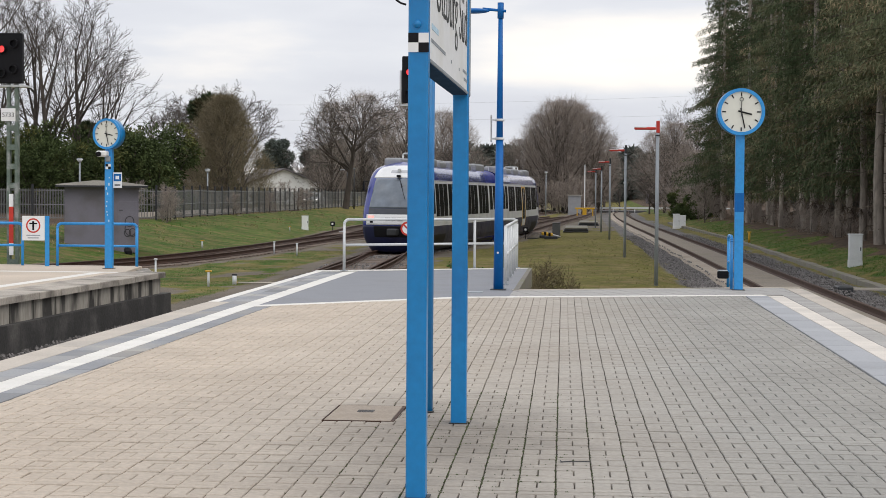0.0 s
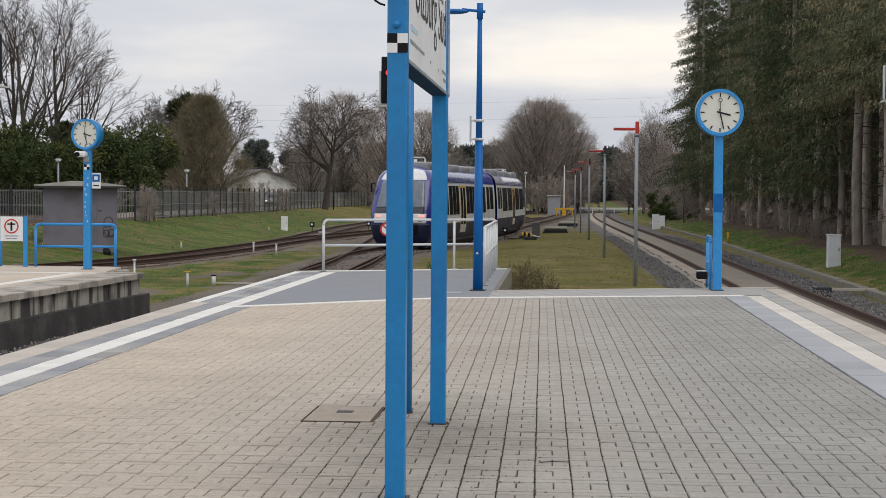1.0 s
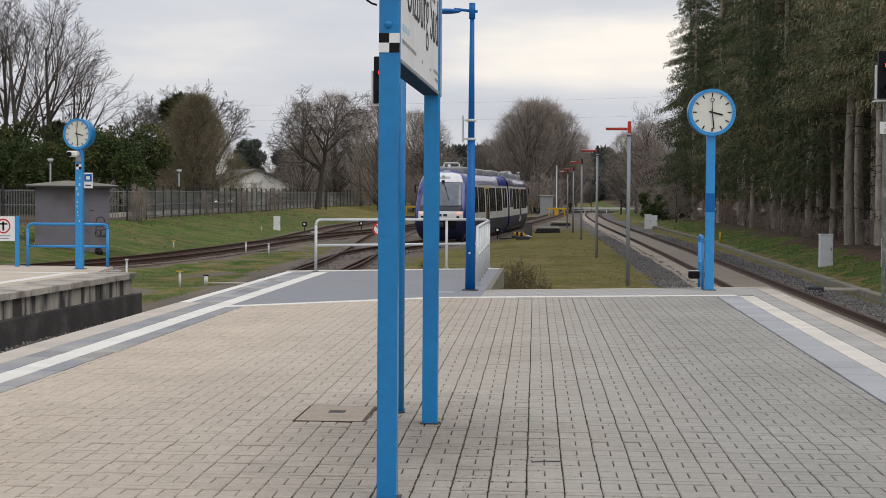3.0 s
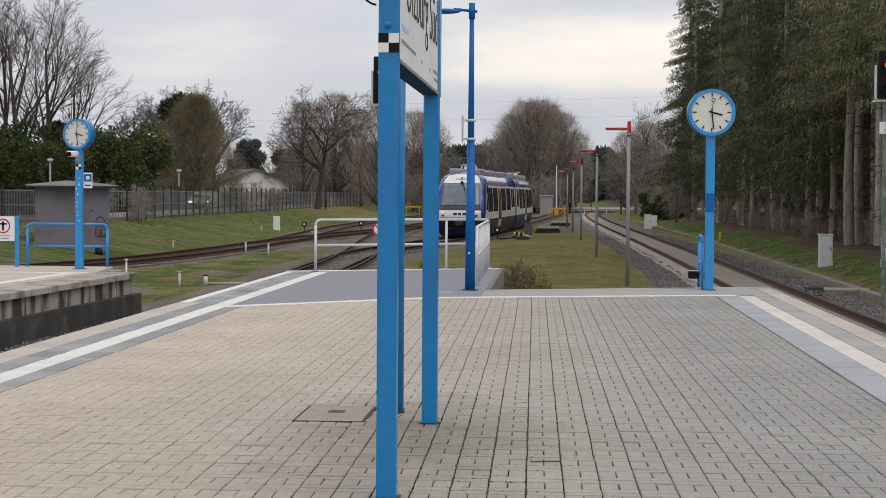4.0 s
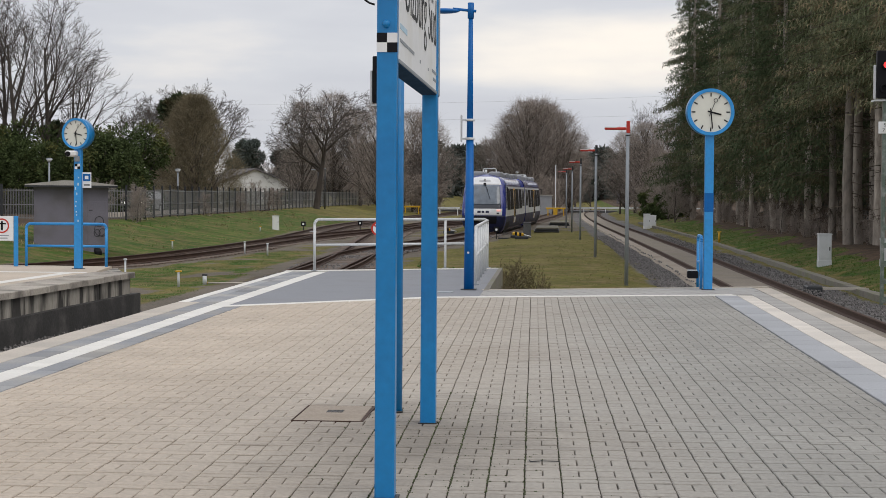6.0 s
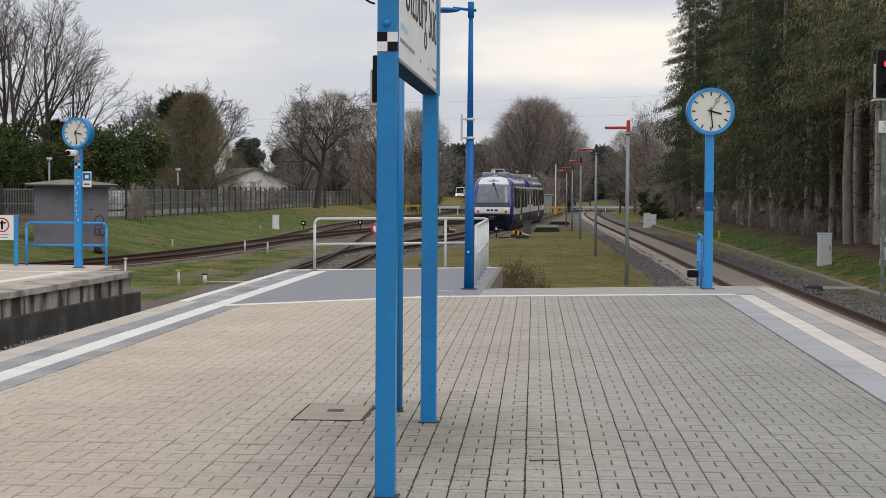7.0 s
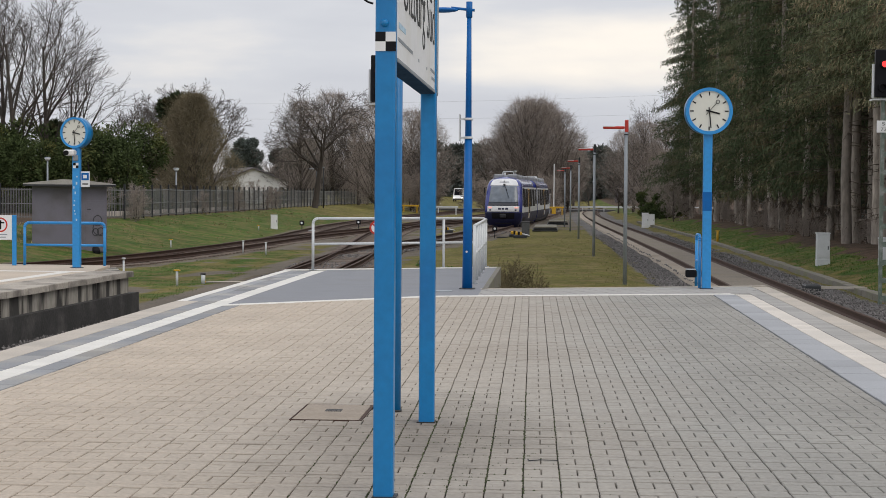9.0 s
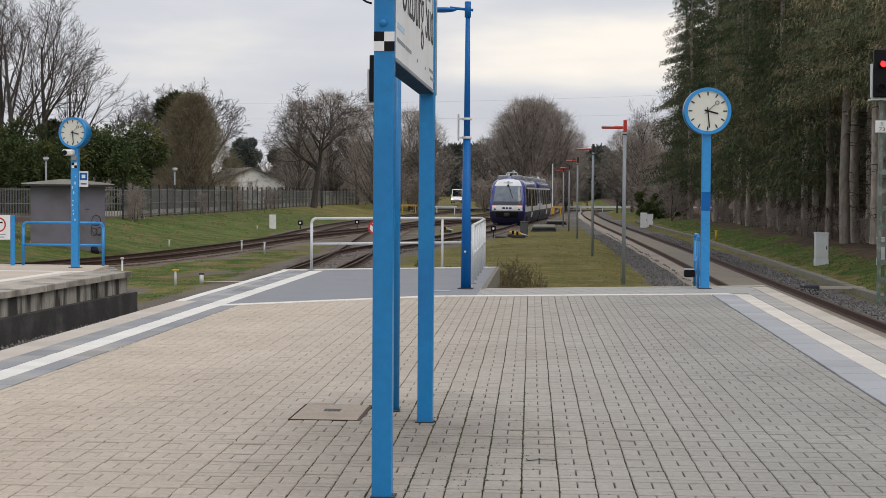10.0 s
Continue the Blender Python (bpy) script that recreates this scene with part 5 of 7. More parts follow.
def dwarf_signal(x, y, label, kind):
    z0 = ground_height(x, y) - 0.02
    s = thing("dwarf_signal", pose(x, y, z0), label, "signal", "dwarf point signals")
    part("stand", rodded((0, 0, 0), (0, 0, 0.55), 0.03), M["dark"], s)
    part("lantern", boxed(-0.14, 0.14, -0.12, 0.12, 0.42, 0.72, 0.02), M["black"], s)
    part("lens", disc(0.07, -0.12, 0.012, 16, 0, 0.57), M["white"], s)
    part("lever", boxed(0.1, 0.85, -0.04, 0.04, 0.04, 0.12), M[kind], s)


dwarf_signal(-12.9, 112, "black dwarf signal lantern by the points", "galv")
dwarf_signal(-16.1, 108, "black dwarf signal lantern by the points", "galv")
dwarf_signal(-3.3, 96, "black dwarf signal lantern by the points", "dark")
stake(-9.75, 46.8, 0.28, "black", "short black stub post in the grass", 0.06)


tube = thing("pipe", pose(-9.0, 47.2, ground_height(-9.0, 47.2) + 0.03, 0, 0, 6), "pale yellowish pipe lying in the grass", "pipe")
part("shaft", rodded((-0.8, 0, 0.0), (0.8, 0, 0.0), 0.024, n=12), M["slab"], tube)
for x in (-0.8, 0.74):
    part("end_collar", rodded((x, 0, 0.0), (x + 0.06, 0, 0.0), 0.03, n=12), M["yellow"], tube)


def point_lever(x, y, turn):
    z0 = ground_height(x, y)
    p = thing("point_lever", pose(x, y, z0, 0, 0, turn), "yellow and black counterweight lever of a set of points", "lever", "point levers")
    part("box", boxed(-0.35, 0.35, -0.2, 0.2, 0, 0.16, 0.02), M["dark"], p)
    part("weight", boxed(-0.26, 0.10, -0.12, 0.12, 0.14, 0.34, 0.05), M["yellow"], p)
    part("stripe", boxed(-0.13, -0.01, -0.125, 0.125, 0.135, 0.345), M["black"], p)
    part("arm", rodded((0.08, 0, 0.24), (0.5, 0, 0.14), 0.028), M["white"], p)


point_lever(-2.05, 92.5, 8)
point_lever(-1.75, 90.5, -4)
point_lever(-6.75, 108.0, 10)
for x, y in ((-0.55, 118.0), (0.35, 142.0)):
    s = thing("slab_stack", pose(x, y, ground_height(x, y)), "low stack of grey concrete slabs beside the track", "slabs", "slab stacks")
    for i in range(3):
        part("slab", boxed(-0.85 + 0.06 * i, 0.85 - 0.03 * i, -4.0, 4.0, 0.12 * i, 0.12 * i + 0.09, 0.015), M["kerb" if i == 2 else "dark"], s)
motor = thing("point_motor", pose(6.9, 44.8, ground_height(6.9, 44.8)), "dark point motor with yellow rods beside the rails", "point motor")
part("case", boxed(-0.35, 0.05, -0.35, 0.35, 0.0, 0.26, 0.03), M["dark"], motor)
for i, y in enumerate((-0.2, 0.15)):
    part("rod", boxed(0.05, 1.25, y - 0.03, y + 0.03, 0.16, 0.21), M["slab"], motor)


# old low platform edge by the wood
def old_kerb():
    k = tagged(new("old_kerb"), "old mossy concrete kerb beside the right-hand track", kind="structure")
    y = 30.0
    while y < 150:
        x = 7.95 + 0.25 * min(1, max(0, (y - 50) / 45)) - 0.014 * max(0, y - 95)
        q = Pieces()
        q.add([(x - 0.14, y), (x + 0.14, y), (x + 0.14, y + 1.46), (x - 0.14, y + 1.46)], -0.79 + random.uniform(-0.012, 0.012), depth=0.5, chamfer=0.012, tilt=(random.uniform(-0.02, 0.02), 0))
        raw("stone", q.v, q.f, M["kerb"], k)
        y += 1.5


old_kerb()


def hut():
    z0 = -0.85
    h = thing("brick_hut", pose(-19.28, 66.7, z0, 0, 0, 15), "small flat-roofed grey rendered equipment hut", "hut")
    wall = part("wall", boxed(-1.43, 1.43, -1.5, 1.5, 0, 2.62, 0.015), M["hut"], h)
    roof = bmesh.new()
    pts = [(-1.75, 2.60), (1.78, 2.60), (1.78, 2.68), (0.5, 2.84), (-0.3, 2.86), (-1.75, 2.70)]
    lo = [roof.verts.new((x, -1.85, z)) for x, z in pts]
    hi = [roof.verts.new((x, 1.85, z)) for x, z in pts]
    for i in range(6):
        roof.faces.new((lo[i], lo[(i + 1) % 6], hi[(i + 1) % 6], hi[i]))
    roof.faces.new(lo[::-1])
    roof.faces.new(hi)
    bmesh.ops.recalc_face_normals(roof, faces=list(roof.faces))
    part("roof", roof, M["roofing"], h, "shallow grey sheet roof with overhang")
    part("fascia", boxed(-1.76, 1.79, -1.87, -1.852, 2.585, 2.66), M["dark"], h)
    d = part("door", boxed(0.62, 1.36, -1.515, -1.49, 0.05, 2.05, 0.006), M["hut"], h, "grey steel door")
    part("door_handle", boxed(0.68, 0.82, -1.535, -1.51, 1.68, 1.71), M["dark"], d)
    tag_mark = bmesh.new()
    for cx, cz, r in ((1.08, 1.25, 0.17), (1.12, 0.95, 0.22), (1.0, 0.8, 0.12), (1.2, 0.82, 0.13)):
        for i in range(14):
            a0, a1 = 2 * math.pi * i / 14, 2 * math.pi * (i + 1) / 14
            rod(tag_mark, (cx + r * math.cos(a0), -1.517, cz + r * 1.2 * math.sin(a0)), (cx + r * math.cos(a1), -1.517, cz + r * 1.2 * math.sin(a1)), 0.014, n=4)
    part("graffiti", tag_mark, M["graffiti"], h, "black sprayed scribble")
    bag = bmesh.new()
    bmesh.ops.create_icosphere(bag, subdivisions=2, radius=0.17)
    for v in bag.verts:
        v.co += v.co.normalized() * 0.08 * noise.noise(v.co * 5)
        v.co.z = v.co.z * 1.2
    t = thing("rubbish_bag", pose(-17.75, 64.9, ground_height(-17.75, 64.9) + 0.12), "black rubbish bag leaning by the hut", "bag")
    part("sack", bag, M["black"], t)


hut()


def fence():
    f = thing("fence", pose(0, 0, 0), "grey slatted panel fence with dark posts along the road", "fence")
    line = [(-40, 84), (-33, 86), (-27, 88), (-23.3, 91), (-23.6, 105), (-24.1, 120), (-24.7, 150), (-25.5, 190), (-24, 230)]
    pts = []
    for (x0, y0), (x1, y1) in zip(line, line[1:]):
        n = max(1, round(math.hypot(x1 - x0, y1 - y0) / 2.5))
        pts += [(x0 + (x1 - x0) * i / n, y0 + (y1 - y0) * i / n) for i in range(n)]
    post = mesh_of("post", boxed(-0.05, 0.05, -0.05, 0.05, 0, 1.95, 0.008), M["dark"])
    for i, (x, y) in enumerate(pts):
        z = ground_height(x, y) - 0.05
        ob = new("post", post)
        ob.parent, ob.matrix_local = f, Matrix.Translation((x, y, z))
        if i + 1 < len(pts):
            x1, y1 = pts[i + 1]
            z1 = ground_height(x1, y1) - 0.05
            bm = bmesh.new()
            top = 1.70 + random.uniform(-0.06, 0.06)
            n = 26
            for k in range(n):
                if random.random() < 0.04:
                    continue
                a, b = (k + 0.33) / n, (k + 0.67) / n
                q = [(x + (x1 - x) * s, y + (y1 - y) * s, z + (z1 - z) * s) for s in (a, b)]
                for t0, t1 in ((0.12, top),):
                    v = [bm.verts.new((px + ox, py, pz + tz)) for ox in (-0.003, 0.003) for (px, py, pz), tz in ((q[0], t0), (q[1], t0), (q[1], t1), (q[0], t1))]
                    for fc in ((0, 1, 2, 3), (7, 6, 5, 4), (0, 4, 5, 1), (1, 5, 6, 2), (2, 6, 7, 3), (3, 7, 4, 0)):
                        bm.faces.new([v[j] for j in fc])
            for t0 in (0.15, 0.85, 1.6):
                v = [bm.verts.new((px + ox, py, pz + tz)) for ox in (-0.02, 0.02) for (px, py, pz), tz in (((x, y, z), t0), ((x1, y1, z1), t0), ((x1, y1, z1), t0 + 0.05), ((x, y, z), t0 + 0.05))]
                for fc in ((0, 1, 2, 3), (7, 6, 5, 4), (0, 4, 5, 1), (1, 5, 6, 2), (2, 6, 7, 3), (3, 7, 4, 0)):
                    bm.faces.new([v[j] for j in fc])
            bmesh.ops.recalc_face_normals(bm, faces=list(bm.faces))
            tagged(part("panel", bm, M["fence"], f), kind="stuff")


fence()


def street_lamp(x, y, top, label, head="flat"):
    z0 = ground_height(x, y)
    s = thing("street_lamp", pose(x, y, z0), label, "street lamp", "street lamps")
    h = top - z0
    part("pole", rodded((0, 0, 0), (0, 0, h), 0.07, 0.05), M["grey_steel" if head == "flat" else "dark"], s)
    if head == "flat":
        part("shade", rodded((0, 0, h), (0, 0, h + 0.18), 0.09, 0.21, 16), M["galv"], s)
        part("lid", rodded((0, 0, h + 0.18), (0, 0, h + 0.24), 0.21, 0.12, 16), M["grey_steel"], s)
    else:
        part("arm", boxed(-0.9, 0.1, -0.07, 0.07, h - 0.05, h + 0.06, 0.03), M["grey_steel"], s)


street_lamp(-31.5, 104, 3.4, "pale street lamp with a bowl-shaped head")
street_lamp(-25.4, 113, 2.9, "pale street lamp with a bowl-shaped head")
street_lamp(-25.0, 178, 4.0, "slim street lamp with a flat arm", "arm")
street_lamp(-22.9, 168, 4.0, "slim street lamp with a flat arm", "arm")
street_lamp(-4.5, 200, 4.0, "pale street lamp with a bowl-shaped head")
street_lamp(5.3, 225, 3.0, "pale street lamp with a bowl-shaped head")


def far_house(x, y, turn, w, ln, eave, ridge, label, wall, windows):
    h = thing("house", pose(x, y, ground_height(x, y) - 0.2, 0, 0, turn), label, "house")
    bm = bmesh.new()
    pts = [(-w / 2, 0), (w / 2, 0), (w / 2, eave), (0, ridge), (-w / 2, eave)]
    a = [bm.verts.new((px, 0, pz)) for px, pz in pts]
    b = [bm.verts.new((px, ln, pz)) for px, pz in pts]
    for i in range(5):
        bm.faces.new((a[i], a[(i + 1) % 5], b[(i + 1) % 5], b[i]))
    bm.faces.new(a[::-1])
    bm.faces.new(b)
    bmesh.ops.recalc_face_normals(bm, faces=list(bm.faces))
    part("wall", bm, wall, h)
    for s in (-1, 1):
        bm = bmesh.new()
        dx, dz = w / 2 * 1.1, (ridge - eave) * 1.1
        n = Vector((dz, 0, dx)).normalized() * 0.18
        q = []
        for yy in (-0.4, ln + 0.4):
            for off in (0.02, 1.0):
                q.append([bm.verts.new((s * (0 + n.x * off), yy, ridge + n.z * off)), bm.verts.new((s * (dx + n.x * off), yy, ridge - dz + n.z * off))])
        for fc in ((q[0][0], q[0][1], q[1][1], q[1][0]), (q[2][0], q[2][1], q[3][1], q[3][0]), (q[0][0], q[0][1], q[2][1], q[2][0]), (q[1][0], q[1][1], q[3][1], q[3][0]), (q[0][1], q[1][1], q[3][1], q[2][1]), (q[0][0], q[1][0], q[3][0], q[2][0])):
            bm.faces.new(fc)
        bmesh.ops.recalc_face_normals(bm, faces=list(bm.faces))
        part("roof", bm, M["tile_roof"], h, "dark grey roof slope")
    for wx, wz, ww, wh in windows:
        win = part("window", boxed(wx - ww / 2 - 0.08, wx + ww / 2 + 0.08, -0.06, 0.02, wz - 0.08, wz + wh + 0.08), M["white"], h)
        part("pane", boxed(wx - ww / 2, wx + ww / 2, -0.075, -0.05, wz, wz + wh), M["glass"], win)
    return h


far_house(-37.8, 212, 24, 9.6, 13, 2.75, 4.6, "low white gabled building behind the hedges", M["housewhite"], [])
far_house(15.5, 330, -28, 8, 12, 3.0, 6.6, "grey-roofed house beyond the level crossing", M["hut"], [(-0.3, 4.6, 0.9, 1.1), (2.2, 1.1, 1.2, 1.2), (-2.4, 1.1, 1.2, 1.2)])


def crossing():
    z = ground_height(-0.5, 215)
    c = thing("crossing_hut", pose(-1.2, 213, z), "small grey level crossing equipment cabin", "cabin")
    part("wall", boxed(-0.8, 0.8, 0, 1.6, 0, 2.4, 0.02), M["traingrey"], c)
    part("roof", boxed(-0.92, 0.92, -0.15, 1.75, 2.4, 2.5, 0.02), M["roofing"], c)
    g = thing("crossing_barrier", pose(0.05, 208, z), "raised white crossing barrier with yellow base", "barrier")
    part("base", boxed(-0.25, 0.25, -0.3, 0.3, 0, 0.8, 0.05), M["yellow"], g)
    part("boom", boxed(-0.06, 0.06, -0.03, 0.03, 0.8, 6.2, 0.01), M["white"], g)
    for x, y, w in ((0.1, 200, 2.3), (-17.3, 205, 2.0), (-12.4, 198, 2.6)):
        zz = ground_height(x, y)
        b = thing("buffer_beam", pose(x, y, zz), ("pale grey" if x < -10 and y < 200 else "yellow") + " steel beam on short posts by the tracks", "barrier", "beams by the tracks")
        part("beam", boxed(-w / 2, w / 2, -0.06, 0.06, 0.80, 1.00, 0.02), M["galv" if x < -10 and y < 200 else "yellow"], b)
        for s in (-1, 1):
            part("post", boxed(s * w * 0.4 - 0.06, s * w * 0.4 + 0.06, -0.06, 0.06, 0, 0.80), M["galv" if x < -10 and y < 200 else "yellow"], b)
    structure("crossing_road", boxed(-60, 70, 240, 247, -1.2, -0.70), M["asphalt_road"], "grey asphalt road over the level crossing")
    r = thing("guard_rail", pose(8, 236, ground_height(8, 236)), "pale guard rail along the crossing road", "railing")
    part("rail", boxed(-7, 14, -0.04, 0.04, 0.5, 0.75), M["galv"], r)
    for i in range(8):
        part("post", boxed(-7 + 3 * i - 0.05, -7 + 3 * i + 0.05, 0.02, 0.1, 0, 0.7), M["galv"], r)


M["asphalt_road"] = material("grey_asphalt", (0.09, 0.09, 0.095), 0.9, vary=0.15, scale=0.5, fine=20, bump=0.3)
crossing()
side_road = structure("road", prism(bmesh.new(), [(-31.5, 78), (-27.0, 78), (-27.2, 140), (-28.5, 235), (-33, 235), (-31.6, 140)], -0.6, 0.03), M["asphalt_road"], "grey asphalt road behind the fence")
structure("verge_kerb", prism(bmesh.new(), [(-27.0, 93), (-26.7, 93), (-26.9, 140), (-28.2, 235), (-28.5, 235), (-27.2, 140)], -0.6, 0.30), M["slab"], "pale low concrete wall beside the road")


def power_lines():
    for z0, z1, y in ((15.5, 26.0, 300), (13.9, 22.0, 310)):
        bm = bmesh.new()
        pts = []
        for i in range(25):
            s = i / 24
            pts.append((-140 + 280 * s, y + 20 * s, z0 + (z1 - z0) * s - 5.0 * 4 * s * (1 - s) + 3))
        for p, q in zip(pts, pts[1:]):
            rod(bm, p, q, 0.013, n=4, caps=False)
        tagged(part("power_line", bm, M["cable"]), "thin grey overhead power line", "cable", "power lines")
        for p in (pts[0], pts[-1]):
            zg = ground_height(p[0], p[1])
            pole = thing("power_pole", pose(p[0], p[1], zg), "tall grey steel power pole", "pole", "power poles")
            part("mast", rodded((0, 0, -0.3), (0, 0, p[2] - zg + 0.05), 0.22, 0.12), M["grey_steel"], pole)
            part("crossarm", boxed(-0.08, 0.08, -1.4, 1.4, p[2] - zg + 0.05, p[2] - zg + 0.25), M["grey_steel"], pole)


M["cable"] = material("grey_cable", (0.36, 0.37, 0.38), 0.6, bump=0.0)
power_lines()


# ---- vehicles on the road ----
def motor_car(name, label, length, width, height, bonnet, mat):
    c = thing(name, pose(-29, 172, 0.05), label, "car")
    bm = bmesh.new()
    outline = [(0, 0.30), (0, 0.72), (0.12, 0.82), (bonnet, 0.98), (bonnet + 0.75, height - 0.06), (bonnet + 1.1, height), (length - 0.5, height - 0.02), (length - 0.08, height - 0.5), (length, 0.75), (length, 0.30)]
    l = [bm.verts.new((-width / 2 + (0.14 if z > 1.0 else 0), y, z)) for y, z in outline]
    r = [bm.verts.new((width / 2 - (0.14 if z > 1.0 else 0), y, z)) for y, z in outline]
    n = len(outline)
    for i in range(n):
        bm.faces.new((l[i], l[(i + 1) % n], r[(i + 1) % n], r[i]))
    bm.faces.new(l[::-1])
    bm.faces.new(r)
    bmesh.ops.recalc_face_normals(bm, faces=list(bm.faces))
    part("body", bevelled(bm, 0.04, 2), mat, c)
    ws = bmesh.new()
    y0, y1, z0, z1 = bonnet + 0.06, bonnet + 0.70, 1.05, height - 0.12
    v = [ws.verts.new(p) for p in ((-width / 2 + 0.2, y0 - 0.02, z0), (width / 2 - 0.2, y0 - 0.02, z0), (width / 2 - 0.24, y1 - 0.02, z1), (-width / 2 + 0.24, y1 - 0.02, z1),
                                   (-width / 2 + 0.2, y0 + 0.1, z0), (width / 2 - 0.2, y0 + 0.1, z0), (width / 2 - 0.24, y1 + 0.1, z1), (-width / 2 + 0.24, y1 + 0.1, z1))]
    for f in ((0, 1, 2, 3), (7, 6, 5, 4), (0, 4, 5, 1), (1, 5, 6, 2), (2, 6, 7, 3), (3, 7, 4, 0)):
        ws.faces.new([v[i] for i in f])
    part("windscreen", ws, M["glass"], c)
    for s in (-1, 1):
        part("side_window", boxed(s * (width / 2 - 0.13) - 0.02, s * (width / 2 - 0.13) + 0.02, bonnet + 0.8, length - 0.7, 1.02, height - 0.14, 0.01), M["glass"], c)
        part("headlamp", boxed(s * width * 0.36 - 0.14, s * width * 0.36 + 0.14, -0.02, 0.10, 0.66, 0.80, 0.02), M["headlight"], c, "lit white headlamp")
        for y in (0.85, length - 0.85):
            w = part("wheel", rodded((s * (width / 2 - 0.2), y, 0.32), (s * (width / 2 + 0.01), y, 0.32), 0.32, n=20), M["black"], c)
            part("rim", rodded((s * (width / 2 + 0.0), y, 0.32), (s * (width / 2 + 0.02), y, 0.32), 0.2, n=14), M["galv"], w)
    part("bumper", boxed(-width / 2 + 0.06, width / 2 - 0.06, -0.03, 0.06, 0.34, 0.55, 0.02), M["black"], c)
    return c


M["headlight"] = material("white_headlamp_glow", (0.9, 0.9, 0.9), 0.2, bump=0.0, glow=(1.0, 0.97, 0.9), glow_strength=3.0)
M["silver"] = material("silver_car_paint", (0.55, 0.56, 0.57), 0.3, 0.4, vary=0.05, bump=0.0, coat=0.5)
car = motor_car("car", "silver-white car with headlamps on behind the fence", 4.2, 1.75, 1.5, 0.95, M["silver"])
van = motor_car("van", "white van with headlamps on, far down the road", 5.6, 2.1, 2.6, 0.55, M["housewhite"])


# ---- vegetation ----
class Tubes:
    """Gathers tapered tubes into one mesh."""

    def __init__(self):
        self.v, self.f = [], []

    def chain(self, pts, radii, n):
        base = len(self.v)
        for i, (p, r) in enumerate(zip(pts, radii)):
            d = (pts[min(i + 1, len(pts) - 1)] - pts[max(i - 1, 0)]).normalized()
            a = d.cross(Vector((0.31, 0.83, 0.46))).normalized()
            b = d.cross(a)
            for k in range(n):
                t = 2 * math.pi * k / n
                self.v.append(p + a * (math.cos(t) * r) + b * (math.sin(t) * r))
        for i in range(len(pts) - 1):
            for k in range(n):
                q = base + i * n
                self.f.append((q + k, q + (k + 1) % n, q + n + (k + 1) % n, q + n + k))


def grow(rng, wood, twigs, p, d, length, r, level, spec):
    """One branch and, from it, its side branches."""
    last = spec["levels"]
    steps = 2 if level >= last else (8, 6, 4, 1, 1)[min(level, 4)]
    pts, radii = [p.copy()], [r]
    wob, up = spec["wobble"] * (0.4 if level == 0 else 1.0), spec["up"]
    for i in range(steps):
        d = (d + Vector((rng.gauss(0, wob), rng.gauss(0, wob), rng.gauss(0, wob) + (up if level else 0.02)))).normalized()
        p = p + d * (length / steps)
        pts.append(p.copy())
        radii.append(max(spec["thin"], r * (1 - 0.80 * (i + 1) / steps)))
    if level >= last:
        side = d.cross(Vector((rng.gauss(0, 1), rng.gauss(0, 1), rng.gauss(0, 1)))).normalized() * spec["thin"]
        k = len(twigs.v)
        twigs.v += [pts[0] - side, pts[0] + side, pts[2]]
        twigs.f += [(k, k + 1, k + 2)]
        return
    (wood if level < spec["wood_levels"] else twigs).chain(pts, radii, (9, 6, 4, 3, 3)[min(level, 4)])
    if level >= last:
        return
    count = spec["kids"][level]
    start = spec["bare"] if level == 0 else 0.22
    for k in range(count):
        s = start + (1 - start) * (k + rng.random()) / count
        i = min(steps - 1, int(s * steps))
        f = s * steps - i
        q = pts[i].lerp(pts[i + 1], f)
        along = (pts[i + 1] - pts[i]).normalized()
        side = Vector((rng.gauss(0, 1), rng.gauss(0, 1), rng.gauss(0, 0.5)))
        side = (side - along * side.dot(along)).normalized()
        ang = radians(rng.uniform(*spec["angle"]) + (12 if level == last - 1 else 0))
        nd = (along * math.cos(ang) + side * math.sin(ang)).normalized()
        size = length * rng.uniform(*spec["ratio"]) * (1.0 - 0.45 * s if level == 0 else 1.0 - 0.3 * s)
        grow(rng, wood, twigs, q, nd, size, max(spec["thin"], r * (1 - 0.7 * s) * 0.60), level + 1, spec)


def bare_tree(seed, height, label, **over):
    spec = dict(levels=4, wood_levels=3, kids=(11, 6, 6, 5), angle=(28, 55), ratio=(0.40, 0.62), wobble=0.13, up=0.09, bare=0.22, thin=0.012, trunk=0.018, twig="twig")
    spec.update(over)
    rng = random.Random(seed)
    wood, twigs = Tubes(), Tubes()
    grow(rng, wood, twigs, Vector((0, 0, -0.3)), Vector((0, 0, 1)), height * spec.get("stem", 0.85), height * spec["trunk"], 0, spec)
    t = thing("tree", pose(0, 0, 0), label, "tree", "bare trees")
    raw("trunk", wood.v, wood.f, M["bark"], t, smooth=True)
    raw("crown", twigs.v, twigs.f, M[spec["twig"]], t)
    return t


def place(t, x, y, scale=1.0, turn=0.0, sink=0.15, squash=1.0):
    t.scale = (scale, scale, scale * squash)
    t.matrix_basis = Matrix.Translation((x, y, ground_height(x, y) - sink)) @ Matrix.Rotation(turn, 4, "Z") @ Matrix.Diagonal((scale, scale, scale * squash, 1))


def again(t, x, y, scale=1.0, turn=0.0, label="", squash=1.0):
    o = copy_thing(t, Matrix.Identity(4))
    place(o, x, y, scale, turn, 0.15, squash)
    if label:
        o["label"] = label
    return o


